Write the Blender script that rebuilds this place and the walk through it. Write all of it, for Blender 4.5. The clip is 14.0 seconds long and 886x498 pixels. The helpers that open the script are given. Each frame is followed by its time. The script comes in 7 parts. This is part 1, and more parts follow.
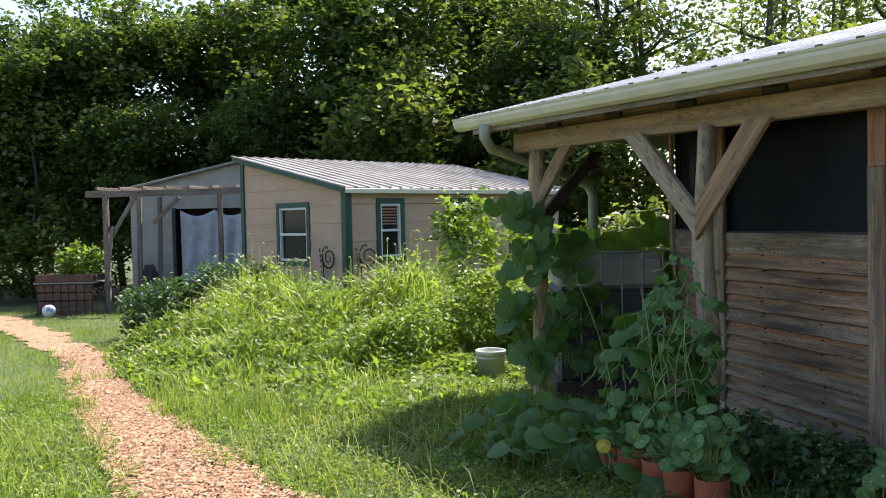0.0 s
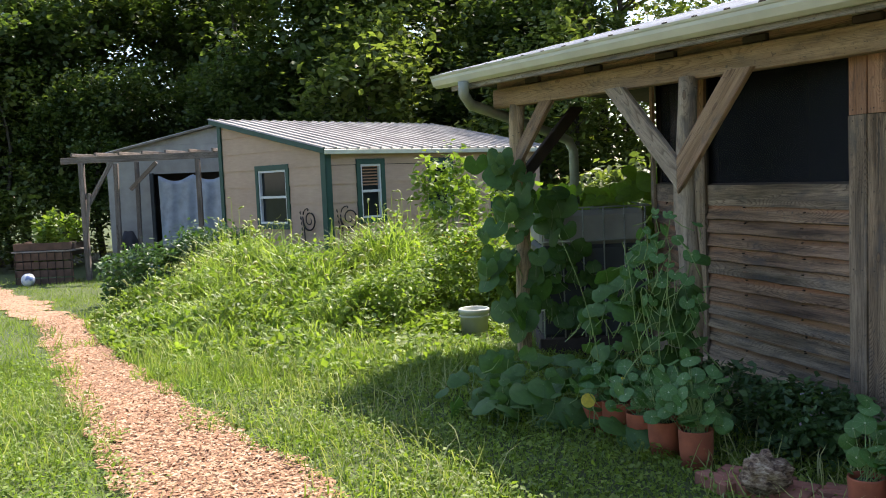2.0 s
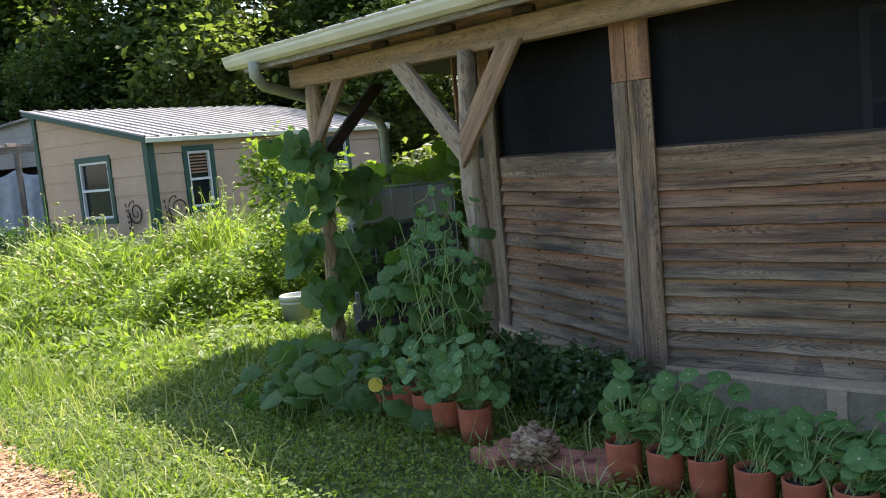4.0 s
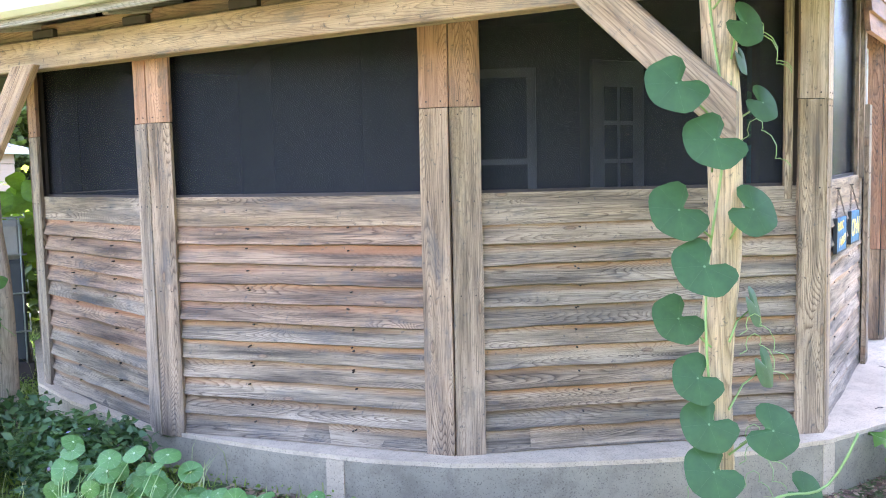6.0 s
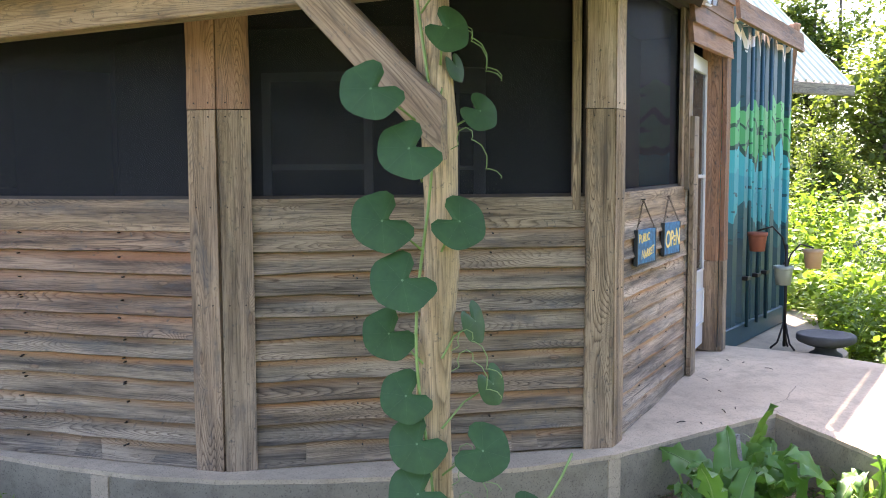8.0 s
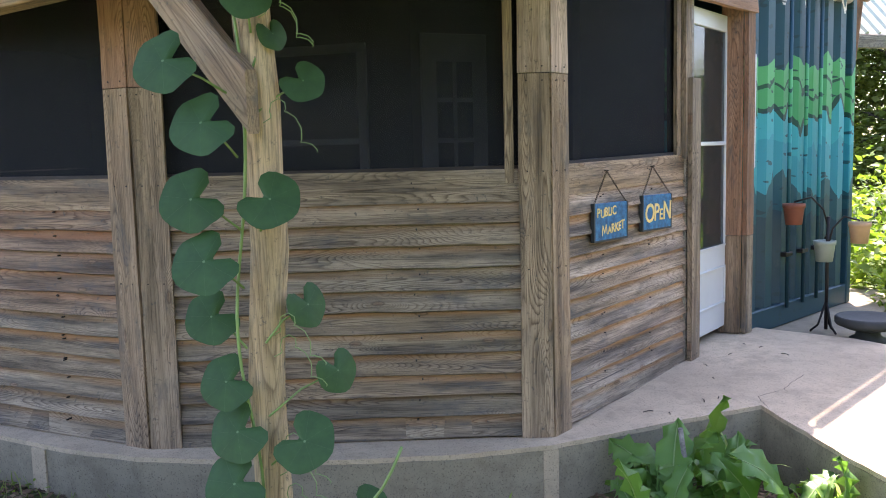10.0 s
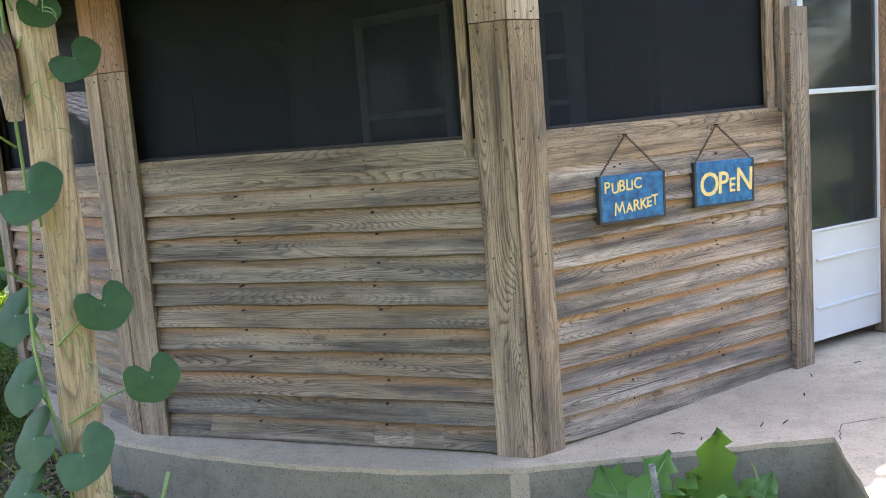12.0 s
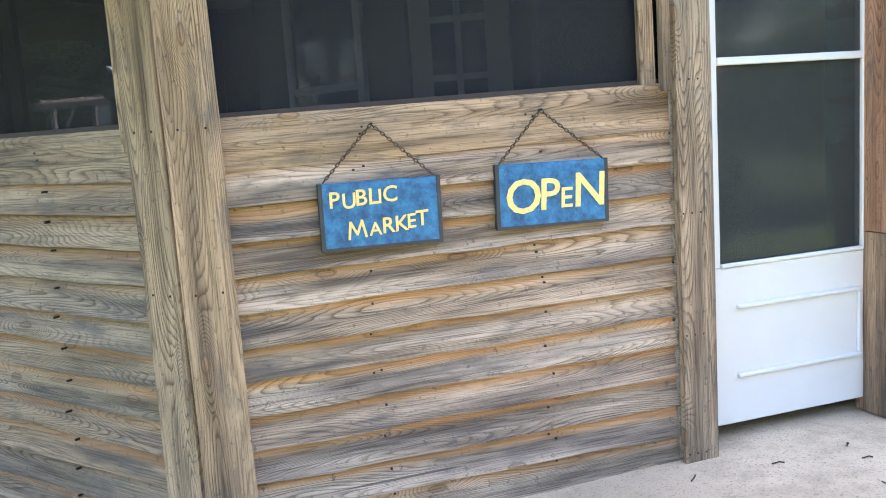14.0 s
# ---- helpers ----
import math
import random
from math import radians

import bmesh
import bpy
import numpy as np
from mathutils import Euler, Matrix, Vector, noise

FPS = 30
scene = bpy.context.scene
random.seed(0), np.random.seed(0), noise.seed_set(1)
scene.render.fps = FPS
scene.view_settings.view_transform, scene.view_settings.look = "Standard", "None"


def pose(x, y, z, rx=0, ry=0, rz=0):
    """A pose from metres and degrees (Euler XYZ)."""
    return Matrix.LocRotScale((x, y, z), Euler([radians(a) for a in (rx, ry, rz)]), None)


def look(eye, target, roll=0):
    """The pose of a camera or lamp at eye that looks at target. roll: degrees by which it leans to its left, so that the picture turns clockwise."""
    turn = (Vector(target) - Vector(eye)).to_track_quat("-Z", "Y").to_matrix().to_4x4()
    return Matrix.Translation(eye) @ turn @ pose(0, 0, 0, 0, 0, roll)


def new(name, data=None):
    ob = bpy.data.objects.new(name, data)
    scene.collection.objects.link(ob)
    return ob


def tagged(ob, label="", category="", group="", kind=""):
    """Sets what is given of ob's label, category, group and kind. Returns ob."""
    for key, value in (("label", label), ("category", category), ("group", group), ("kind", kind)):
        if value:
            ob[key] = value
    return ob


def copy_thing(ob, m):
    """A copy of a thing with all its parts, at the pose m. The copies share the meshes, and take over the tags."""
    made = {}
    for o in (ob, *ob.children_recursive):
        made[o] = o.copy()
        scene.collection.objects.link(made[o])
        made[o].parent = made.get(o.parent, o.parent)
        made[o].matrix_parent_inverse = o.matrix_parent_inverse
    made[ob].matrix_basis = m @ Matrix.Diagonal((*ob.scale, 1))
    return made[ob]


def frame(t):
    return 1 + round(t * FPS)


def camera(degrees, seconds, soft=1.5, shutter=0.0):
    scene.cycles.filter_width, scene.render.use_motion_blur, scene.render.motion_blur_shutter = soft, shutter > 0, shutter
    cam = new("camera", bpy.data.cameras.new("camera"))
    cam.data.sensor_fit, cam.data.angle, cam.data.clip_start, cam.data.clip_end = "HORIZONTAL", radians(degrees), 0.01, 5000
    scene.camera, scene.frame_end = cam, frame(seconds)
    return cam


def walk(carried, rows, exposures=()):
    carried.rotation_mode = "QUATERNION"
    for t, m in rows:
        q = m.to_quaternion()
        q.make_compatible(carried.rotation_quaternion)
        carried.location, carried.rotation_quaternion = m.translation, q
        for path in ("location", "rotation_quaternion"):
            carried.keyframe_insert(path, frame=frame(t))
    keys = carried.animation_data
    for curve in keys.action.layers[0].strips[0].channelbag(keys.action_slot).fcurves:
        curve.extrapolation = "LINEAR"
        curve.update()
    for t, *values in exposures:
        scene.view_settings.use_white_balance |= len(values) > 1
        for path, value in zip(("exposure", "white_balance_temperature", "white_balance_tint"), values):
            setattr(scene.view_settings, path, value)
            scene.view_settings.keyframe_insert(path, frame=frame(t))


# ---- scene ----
cam = camera(53.3, 14.0, soft=1.0)
METRES, EYE, TILT, LEAN, TURN = 7.2, 1.5, 0.0, 0.0, 0.0
ROWS = [
    (0.0, 0.0, 0.0, 0.0, -0.04, -1.9, 1.23),
    (0.5, -0.0011, -0.0016, 0.0009, 0.93, -1.47, 1.25),
    (1.0, -0.0011, -0.0, 0.0003, 0.77, -1.97, 1.48),
    (1.5, -0.0009, 0.0028, -0.0007, -0.02, -2.82, 1.95),
    (2.0, 0.0008, 0.0065, -0.0021, -1.26, -4.51, 2.4),
    (4.5, 0.1095, 0.0197, -0.005, -13.73, -7.04, 4.26),
    (5.0, 0.1477, 0.0123, -0.0078, -18.79, -7.73, 2.02),
    (5.5, 0.1883, 0.0109, -0.0079, -24.94, -7.75, 0.22),
    (6.0, 0.2216, 0.0186, -0.0052, -28.2, -4.96, 1.27),
    (6.5, 0.2455, 0.0217, -0.0046, -29.08, -5.1, 2.04),
    (7.0, 0.2762, 0.0057, -0.0049, -29.01, -6.73, 1.39),
    (7.5, 0.2984, -0.013, -0.0047, -30.41, -6.01, 0.81),
    (8.0, 0.328, -0.0212, -0.005, -31.09, -4.76, 0.27),
    (8.5, 0.3586, -0.0329, -0.0049, -30.45, -4.8, 1.33),
    (9.0, 0.3872, -0.0598, -0.0044, -28.66, -5.77, 2.03),
    (11.5, 0.627, -0.0488, -0.0132, -5.22, -6.55, 2.51),
    (12.0, 0.6863, -0.0284, -0.0144, -0.17, -7.55, 4.37),
    (12.5, 0.7433, -0.0045, -0.0163, 1.82, -9.0, 4.06),
    (13.0, 0.7958, 0.0369, -0.0139, 5.31, -8.47, 4.49),
    (13.5, 0.8504, 0.0788, -0.0172, 10.84, -9.81, 4.16),
    (14.0, 0.8903, 0.133, -0.0229, 13.19, -8.45, 3.83),
]
walk(cam, [(t, pose(0, 0, EYE, TILT, LEAN, TURN) @ pose(METRES * x, METRES * y, METRES * z, 90 + pitch, roll, yaw)) for t, x, y, z, yaw, pitch, roll in ROWS],
     exposures=[(0.0, 1.0, 6650, 15), (2.0, 1.0, 6650, 15), (4.5, 1.6, 6600, 17), (5.0, 2.35, 6400, 20), (5.5, 3.4, 6300, 24), (6.0, 3.65, 6250, 26),
                (6.5, 3.4, 6300, 25), (7.0, 3.12, 6550, 24), (7.5, 2.87, 6650, 24), (8.0, 2.52, 6700, 23), (9.0, 2.26, 6650, 23), (11.5, 2.25, 6650, 20), (12.5, 2.98, 6650, 18), (14.0, 3.03, 6750, 17)])

# ---- world and sun ----
SUN_AZ = Vector((0.543, 0.84, 0)).normalized()
SUN_EL = radians(53.3)
world = bpy.data.worlds.new("sky")
scene.world = world
world.use_nodes = True
_n = world.node_tree.nodes
_sky = _n.new("ShaderNodeTexSky")
_sky.sky_type = "NISHITA"
_sky.sun_disc = False
_sky.sun_elevation = SUN_EL
_sky.sun_rotation = math.atan2(SUN_AZ.x, SUN_AZ.y)
_n["Background"].inputs["Strength"].default_value = 0.15
world.node_tree.links.new(_sky.outputs[0], _n["Background"].inputs["Color"])
_sun = bpy.data.lights.new("sun", "SUN")
_sun.energy, _sun.angle, _sun.color = 5.0, radians(0.5), (1.0, 0.94, 0.84)
sun = new("sun", _sun)
sun.matrix_world = look((0, 0, 0), -(SUN_AZ * math.cos(SUN_EL) + Vector((0, 0, math.sin(SUN_EL)))))


# ---- materials ----
class Mat:
    """A node material under construction."""

    def __init__(self, name, rough=0.8, metal=0.0):
        self.m = bpy.data.materials.new(name)
        self.m.use_nodes = True
        self.t = self.m.node_tree
        self.b = self.t.nodes["Principled BSDF"]
        self.b.inputs["Roughness"].default_value = rough
        self.b.inputs["Metallic"].default_value = metal

    def n(self, kind, **vals):
        node = self.t.nodes.new("ShaderNode" + kind)
        for k, v in vals.items():
            k = k.replace("_", " ")
            if k in node.inputs:
                self.put(node.inputs[k], v)
        return node

    def put(self, sock, v):
        if hasattr(v, "is_output"):
            self.t.links.new(v, sock)
        else:
            sock.default_value = v

    def coords(self, scale=(1, 1, 1), which="Object", shuffle=0.0):
        co = self.n("TexCoord").outputs[which]
        mp = self.n("Mapping", Vector=co)
        mp.inputs["Scale"].default_value = scale
        if shuffle:
            inf = self.n("ObjectInfo")
            mul = self.n("VectorMath")
            mul.operation = "MULTIPLY"
            self.put(mul.inputs[0], inf.outputs["Random"])
            mul.inputs[1].default_value = (shuffle, shuffle * 1.7, shuffle * 2.3)
            self.put(mp.inputs["Location"], mul.outputs[0])
        return mp.outputs[0]

    def noise(self, co, scale, detail=4.0, rough=0.55, dist=0.0):
        return self.n("TexNoise", Vector=co, Scale=scale, Detail=detail, Roughness=rough, Distortion=dist).outputs["Fac"]

    def ramp(self, fac, *stops):
        r = self.n("ValToRGB", Fac=fac)
        els = r.color_ramp.elements
        while len(els) < len(stops):
            els.new(0.5)
        for e, (p, c) in zip(els, stops):
            e.position = p
            e.color = (*c, 1) if len(c) == 3 else c
        return r.outputs["Color"]

    def mix(self, fac, a, b, mode="MIX"):
        x = self.n("Mix")
        x.data_type, x.blend_type = "RGBA", mode
        for sock, v in ((x.inputs[0], fac), (x.inputs[6], a), (x.inputs[7], b)):
            if isinstance(v, tuple) and len(v) == 3:
                v = (*v, 1)
            self.put(sock, v)
        return x.outputs[2]

    def math(self, op, a, b=0.0):
        x = self.n("Math")
        x.operation = op
        self.put(x.inputs[0], a)
        self.put(x.inputs[1], b)
        return x.outputs[0]

    def color(self, c):
        if isinstance(c, tuple) and len(c) == 3:
            c = (*c, 1)
        self.put(self.b.inputs["Base Color"], c)
        return self

    def rough(self, v):
        self.put(self.b.inputs["Roughness"], v)
        return self

    def bump(self, h, strength=0.3, dist=0.01):
        bn = self.n("Bump", Height=h, Strength=strength, Distance=dist)
        self.put(self.b.inputs["Normal"], bn.outputs[0])
        return self


def grey(v):
    return (v, v, v)


def wood(name, light, dark, fresh=None, fresh_from=0.0, contrast=1.0, lines=62.0, knots=0.7):
    """Weathered softwood; the grain runs along the local x of each board, with rings that flow round knots."""
    m = Mat(name, 0.85)
    co = m.coords((1, 1, 1), shuffle=37)
    axes = m.n("SeparateXYZ", Vector=co)
    face = m.n("CombineXYZ", X=m.math("MULTIPLY", axes.outputs[0], 2.4), Y=m.math("MULTIPLY", axes.outputs[2], 7.0))
    v = m.n("TexVoronoi", Vector=face.outputs[0], Scale=1.0)
    v.voronoi_dimensions = "2D"
    v.inputs["Randomness"].default_value = 1.0
    some = m.math("GREATER_THAN", m.n("SeparateColor", Color=v.outputs["Color"]).outputs[1], knots)
    near = m.math("MULTIPLY", m.ramp(v.outputs["Distance"], (0.0, grey(1)), (0.13, grey(0.3)), (0.34, grey(0))), some)
    st = m.n("Mapping", Vector=co)
    st.inputs["Scale"].default_value = (0.75, 5.5, 8.5)
    flow = m.n("TexNoise", Vector=st.outputs[0], Scale=1.0, Detail=1.2, Roughness=0.35).outputs["Fac"]
    flow = m.math("ADD", flow, m.math("MULTIPLY", near, 0.30))
    ragged = m.n("Mapping", Vector=co)
    ragged.inputs["Scale"].default_value = (9, 60, 80)
    flow = m.math("ADD", flow, m.math("MULTIPLY", m.noise(ragged.outputs[0], 1.0, 2, 0.5), 0.012))
    rings = m.math("FRACT", m.math("MULTIPLY", flow, lines))
    fi = m.n("Mapping", Vector=co)
    fi.inputs["Scale"].default_value = (5, 200, 260)
    fine = m.noise(fi.outputs[0], 1.0, 3, 0.7)
    mi = m.n("Mapping", Vector=co)
    mi.inputs["Scale"].default_value = (1.3, 12, 17)
    streak = m.noise(mi.outputs[0], 1.0, 4, 0.6)
    rnd = m.n("ObjectInfo").outputs["Random"]
    tone = m.ramp(streak, (0.32, dark), (0.62, light))
    board = m.ramp(rnd, (0.0, (0.80, 0.80, 0.80)), (0.25, (1.08, 1.02, 0.96)), (0.5, (0.88, 0.90, 0.92)), (0.75, (1.16, 1.12, 1.06)), (1.0, (0.95, 0.86, 0.78)))
    tone = m.mix(1.0, tone, board, "MULTIPLY")
    worn = m.math("MULTIPLY", m.ramp(m.noise(mi.outputs[0], 0.8, 2), (0.36, grey(0.12)), (0.60, grey(1))), 0.9 * contrast)
    tone = m.mix(worn, tone, m.ramp(rings, (0.0, (1.0, 1.0, 1.0)), (0.35, (1.09, 1.08, 1.07)), (0.66, (0.80, 0.77, 0.74)), (0.90, (0.27, 0.225, 0.19)), (1.0, (0.92, 0.91, 0.90))), "MULTIPLY")
    tone = m.mix(0.75 * contrast, tone, m.ramp(fine, (0.38, (0.36, 0.34, 0.32)), (0.5, (1.0, 1.0, 1.0)), (0.68, (1.12, 1.11, 1.10))), "MULTIPLY")
    grime = m.n("Mapping", Vector=co)
    grime.inputs["Scale"].default_value = (1.0, 2.0, 3.0)
    stain = m.noise(grime.outputs[0], 3.4, 5, 0.68)
    tone = m.mix(m.math("MULTIPLY", m.ramp(stain, (0.53, grey(0)), (0.68, grey(1))), 0.62), tone, (0.085, 0.08, 0.077))
    if fresh:
        z = m.n("SeparateXYZ", Vector=m.n("TexCoord").outputs["Object"]).outputs[2]
        wob = m.math("ADD", z, m.math("MULTIPLY", m.noise(mi.outputs[0], 0.45, 4, 0.65), 0.065))
        f = m.n("MapRange", Value=wob)
        f.inputs["From Min"].default_value, f.inputs["From Max"].default_value = fresh_from, fresh_from + 0.02
        young = m.mix(0.55, fresh, m.ramp(rings, (0.0, (1.0, 1.0, 1.0)), (0.6, (0.95, 0.9, 0.85)), (0.9, (0.5, 0.36, 0.25)), (1.0, (0.9, 0.9, 0.9))), "MULTIPLY")
        patchy = m.ramp(m.noise(mi.outputs[0], 0.6, 3, 0.6), (0.38, grey(0.3)), (0.6, grey(1.0)))
        tone = m.mix(m.math("MULTIPLY", m.math("MULTIPLY", f.outputs[0], patchy), m.math("ADD", m.math("MULTIPLY", m.math("FRACT", m.math("MULTIPLY", rnd, 7.0)), 0.5), 0.3)), tone, young)
    cr = m.n("Mapping", Vector=co)
    cr.inputs["Scale"].default_value = (1.1, 38, 48)
    crack = m.ramp(m.noise(cr.outputs[0], 1.0, 2, 0.5), (0.72, grey(0)), (0.75, grey(0.8)))
    tone = m.mix(crack, tone, (0.05, 0.042, 0.036))
    mould = m.ramp(m.noise(co, 38, 4, 0.75), (0.60, grey(0)), (0.68, grey(0.7)))
    tone = m.mix(mould, tone, (0.07, 0.068, 0.062))
    rim = m.math("MULTIPLY", m.ramp(v.outputs["Distance"], (0.045, grey(0)), (0.06, grey(0.85)), (0.085, grey(0))), some)
    tone = m.mix(rim, tone, (0.11, 0.07, 0.045))
    core = m.math("MULTIPLY", m.ramp(v.outputs["Distance"], (0.04, grey(0.85)), (0.06, grey(0))), some)
    tone = m.mix(core, tone, m.ramp(fine, (0.4, (0.13, 0.075, 0.045)), (0.6, (0.34, 0.21, 0.13))))
    m.color(tone)
    h = m.math("ADD", m.math("MULTIPLY", fine, 0.5), m.math("MULTIPLY", rings, 0.6))
    m.bump(h, 0.5, 0.004)
    m.rough(m.math("ADD", m.math("MULTIPLY", fine, 0.2), 0.68))
    return m.m


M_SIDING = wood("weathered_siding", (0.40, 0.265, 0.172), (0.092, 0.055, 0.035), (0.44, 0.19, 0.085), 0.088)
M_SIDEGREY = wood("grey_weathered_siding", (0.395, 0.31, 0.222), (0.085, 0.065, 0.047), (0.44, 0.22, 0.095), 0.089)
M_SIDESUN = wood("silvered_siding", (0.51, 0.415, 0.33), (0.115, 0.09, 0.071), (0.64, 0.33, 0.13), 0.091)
M_TOPBOARD = wood("weathered_top_board", (0.43, 0.325, 0.232), (0.13, 0.095, 0.068))
M_POST = wood("weathered_post_board", (0.44, 0.33, 0.23), (0.14, 0.10, 0.068))
M_POSTRED = wood("cedar_post_board", (0.46, 0.265, 0.165), (0.28, 0.145, 0.085), contrast=0.8)
M_PALEPOST = wood("pale_post_board", (0.60, 0.46, 0.36), (0.34, 0.235, 0.17), contrast=0.7)
M_BEAM = wood("pine_beam", (0.52, 0.38, 0.245), (0.33, 0.22, 0.13), contrast=0.65, lines=34.0)
M_BRACE = wood("brown_brace_board", (0.43, 0.295, 0.185), (0.25, 0.16, 0.10), contrast=0.7, lines=34.0)
M_POLE = wood("barkless_pole", (0.66, 0.49, 0.31), (0.40, 0.28, 0.16), contrast=0.75, lines=20.0, knots=0.8)
M_GREYPOLE = wood("grey_barkless_pole", (0.46, 0.385, 0.30), (0.26, 0.20, 0.15), contrast=0.75, lines=20.0, knots=0.8)
M_PERGOLA = wood("dark_grey_pergola_timber", (0.27, 0.23, 0.20), (0.12, 0.10, 0.085), contrast=0.8)
M_OLDWOOD = wood("grey_old_timber", (0.42, 0.38, 0.34), (0.22, 0.195, 0.17), contrast=0.8)


def concrete(name, base, spot):
    m = Mat(name, 0.9)
    co = m.coords(which="Object")
    a = m.noise(co, 1.4, 5, 0.6)
    b = m.noise(co, 38, 4, 0.7)
    c = m.ramp(a, (0.3, tuple(x * 0.72 for x in base)), (0.7, base))
    c = m.mix(m.ramp(b, (0.52, grey(0)), (0.72, grey(0.6))), c, spot)
    blot = m.noise(co, 6.5, 6, 0.75)
    c = m.mix(m.ramp(blot, (0.46, grey(0)), (0.64, grey(0.6))), c, tuple(x * 0.8 for x in spot))
    pit = m.noise(co, 130, 3, 0.6)
    c = m.mix(m.ramp(pit, (0.57, grey(0)), (0.66, grey(0.7))), c, tuple(x * 0.45 for x in spot))
    m.color(c).bump(m.math("ADD", m.math("MULTIPLY", b, 0.5), a), 0.35, 0.006)
    return m.m


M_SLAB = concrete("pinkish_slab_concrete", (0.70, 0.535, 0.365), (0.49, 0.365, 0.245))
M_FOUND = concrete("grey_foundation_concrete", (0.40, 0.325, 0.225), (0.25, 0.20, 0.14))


def plain(name, col, rough=0.5, metal=0.0, var=0.12, scale=6.0, bump=0.0):
    m = Mat(name, rough, metal)
    co = m.coords(which="Object")
    a = m.noise(co, scale, 5, 0.6)
    m.color(m.ramp(a, (0.3, tuple(c * (1 - var) for c in col)), (0.7, tuple(min(1, c * (1 + var)) for c in col))))
    if bump:
        m.bump(m.noise(co, scale * 8, 3), bump, 0.004)
    return m.m


M_WHITE = plain("white_painted_metal", (0.64, 0.65, 0.66), 0.35, var=0.03)
M_GUTTER = plain("off_white_gutter_metal", (0.60, 0.59, 0.46), 0.4, var=0.12, scale=3)
M_ROOF = plain("galvanised_roof_sheet", (0.60, 0.58, 0.56), 0.4, 0.2, var=0.25, scale=2.5)
# Near-black brown for dark timber, and for shade put into colour.
M_WOODSHADE = plain("dark_timber_and_shade", (0.055, 0.04, 0.032), 0.8, var=0.3)
# Indoor shade is put into this near-black wall colour.
M_INNER = plain("shade_dark_inner_wall", (0.05, 0.042, 0.04), 0.85, var=0.25)
M_OLDROOF = plain("dull_weathered_roof_sheet", (0.30, 0.275, 0.245), 0.6, 0.1, var=0.35, scale=1.6)
M_INTRIM = plain("grey_white_inner_trim", (0.30, 0.30, 0.30), 0.5)
M_STEEL = plain("dark_iron", (0.035, 0.03, 0.028), 0.55, 0.6, var=0.4)
M_TERRA = plain("terracotta", (0.37, 0.105, 0.052), 0.8, var=0.25, scale=9, bump=0.2)
M_BRICK = plain("old_red_brick", (0.34, 0.14, 0.095), 0.9, var=0.35, scale=14, bump=0.5)


def glassy(name, tint, alpha, gloss=0.08, ior=1.35, film=(0.03, 0.032, 0.035, 1)):
    """A pane or insect screen: mostly see-through, with a dull film and a faint gloss."""
    m = Mat(name)
    t = m.t
    tr = m.n("BsdfTransparent")
    tr.inputs[0].default_value = (*tint, 1)
    gl = m.n("BsdfGlossy", Roughness=gloss)
    gl.inputs[0].default_value = (0.9, 0.9, 0.9, 1)
    df = m.n("BsdfDiffuse")
    df.inputs[0].default_value = film
    mix1 = m.n("MixShader", Fac=alpha)
    t.links.new(tr.outputs[0], mix1.inputs[1])
    t.links.new(df.outputs[0], mix1.inputs[2])
    fr = m.n("Fresnel", IOR=ior)
    mix2 = m.n("MixShader", Fac=fr.outputs[0])
    t.links.new(mix1.outputs[0], mix2.inputs[1])
    t.links.new(gl.outputs[0], mix2.inputs[2])
    t.links.new(mix2.outputs[0], t.nodes["Material Output"].inputs[0])
    return m.m


M_SCREEN = glassy("insect_screen_film", (0.74, 0.75, 0.77), 0.3, 0.16, 1.015, (0.052, 0.053, 0.058, 1))
M_PANE = glassy("window_glass", (0.6, 0.64, 0.64), 0.4, 0.05, 1.3, (0.075, 0.08, 0.08, 1))


# ---- mesh helpers ----
def link(name, bm, mat, parent=None, label=""):
    me = bpy.data.meshes.new(name)
    bm.to_mesh(me)
    bm.free()
    for mm in (mat if isinstance(mat, (list, tuple)) else [mat]):
        me.materials.append(mm)
    ob = new(name, me)
    if parent:
        ob.parent = parent
    if label:
        ob["label"] = label
    return ob


def part(name, bm, mat, parent, label="", m=None):
    ob = link(name, bm, mat, parent, label)
    if m is not None:
        ob.matrix_basis = m
    return ob


def share(name, me, parent, m, label=""):
    """One more piece on a shared mesh."""
    ob = new(name, me)
    ob.parent = parent
    ob.matrix_basis = m
    if label:
        ob["label"] = label
    return ob


def empty(name, m=None, **tags):
    ob = new(name)
    if m is not None:
        ob.matrix_basis = m
    return tagged(ob, **tags)


def box(x0, x1, y0, y1, z0, z1, bev=0.0, bm=None, mi=0):
    out = bm or bmesh.new()
    vs = [out.verts.new((x, y, z)) for x in (x0, x1) for y in (y0, y1) for z in (z0, z1)]
    fs = [out.faces.new([vs[i] for i in f]) for f in
          ((0, 1, 3, 2), (4, 6, 7, 5), (0, 4, 5, 1), (2, 3, 7, 6), (0, 2, 6, 4), (1, 5, 7, 3))]
    for f in fs:
        f.material_index = mi
    if bev:
        es = {e for f in fs for e in f.edges}
        bmesh.ops.bevel(out, geom=list(es), offset=bev, segments=1, affect="EDGES")
    return out


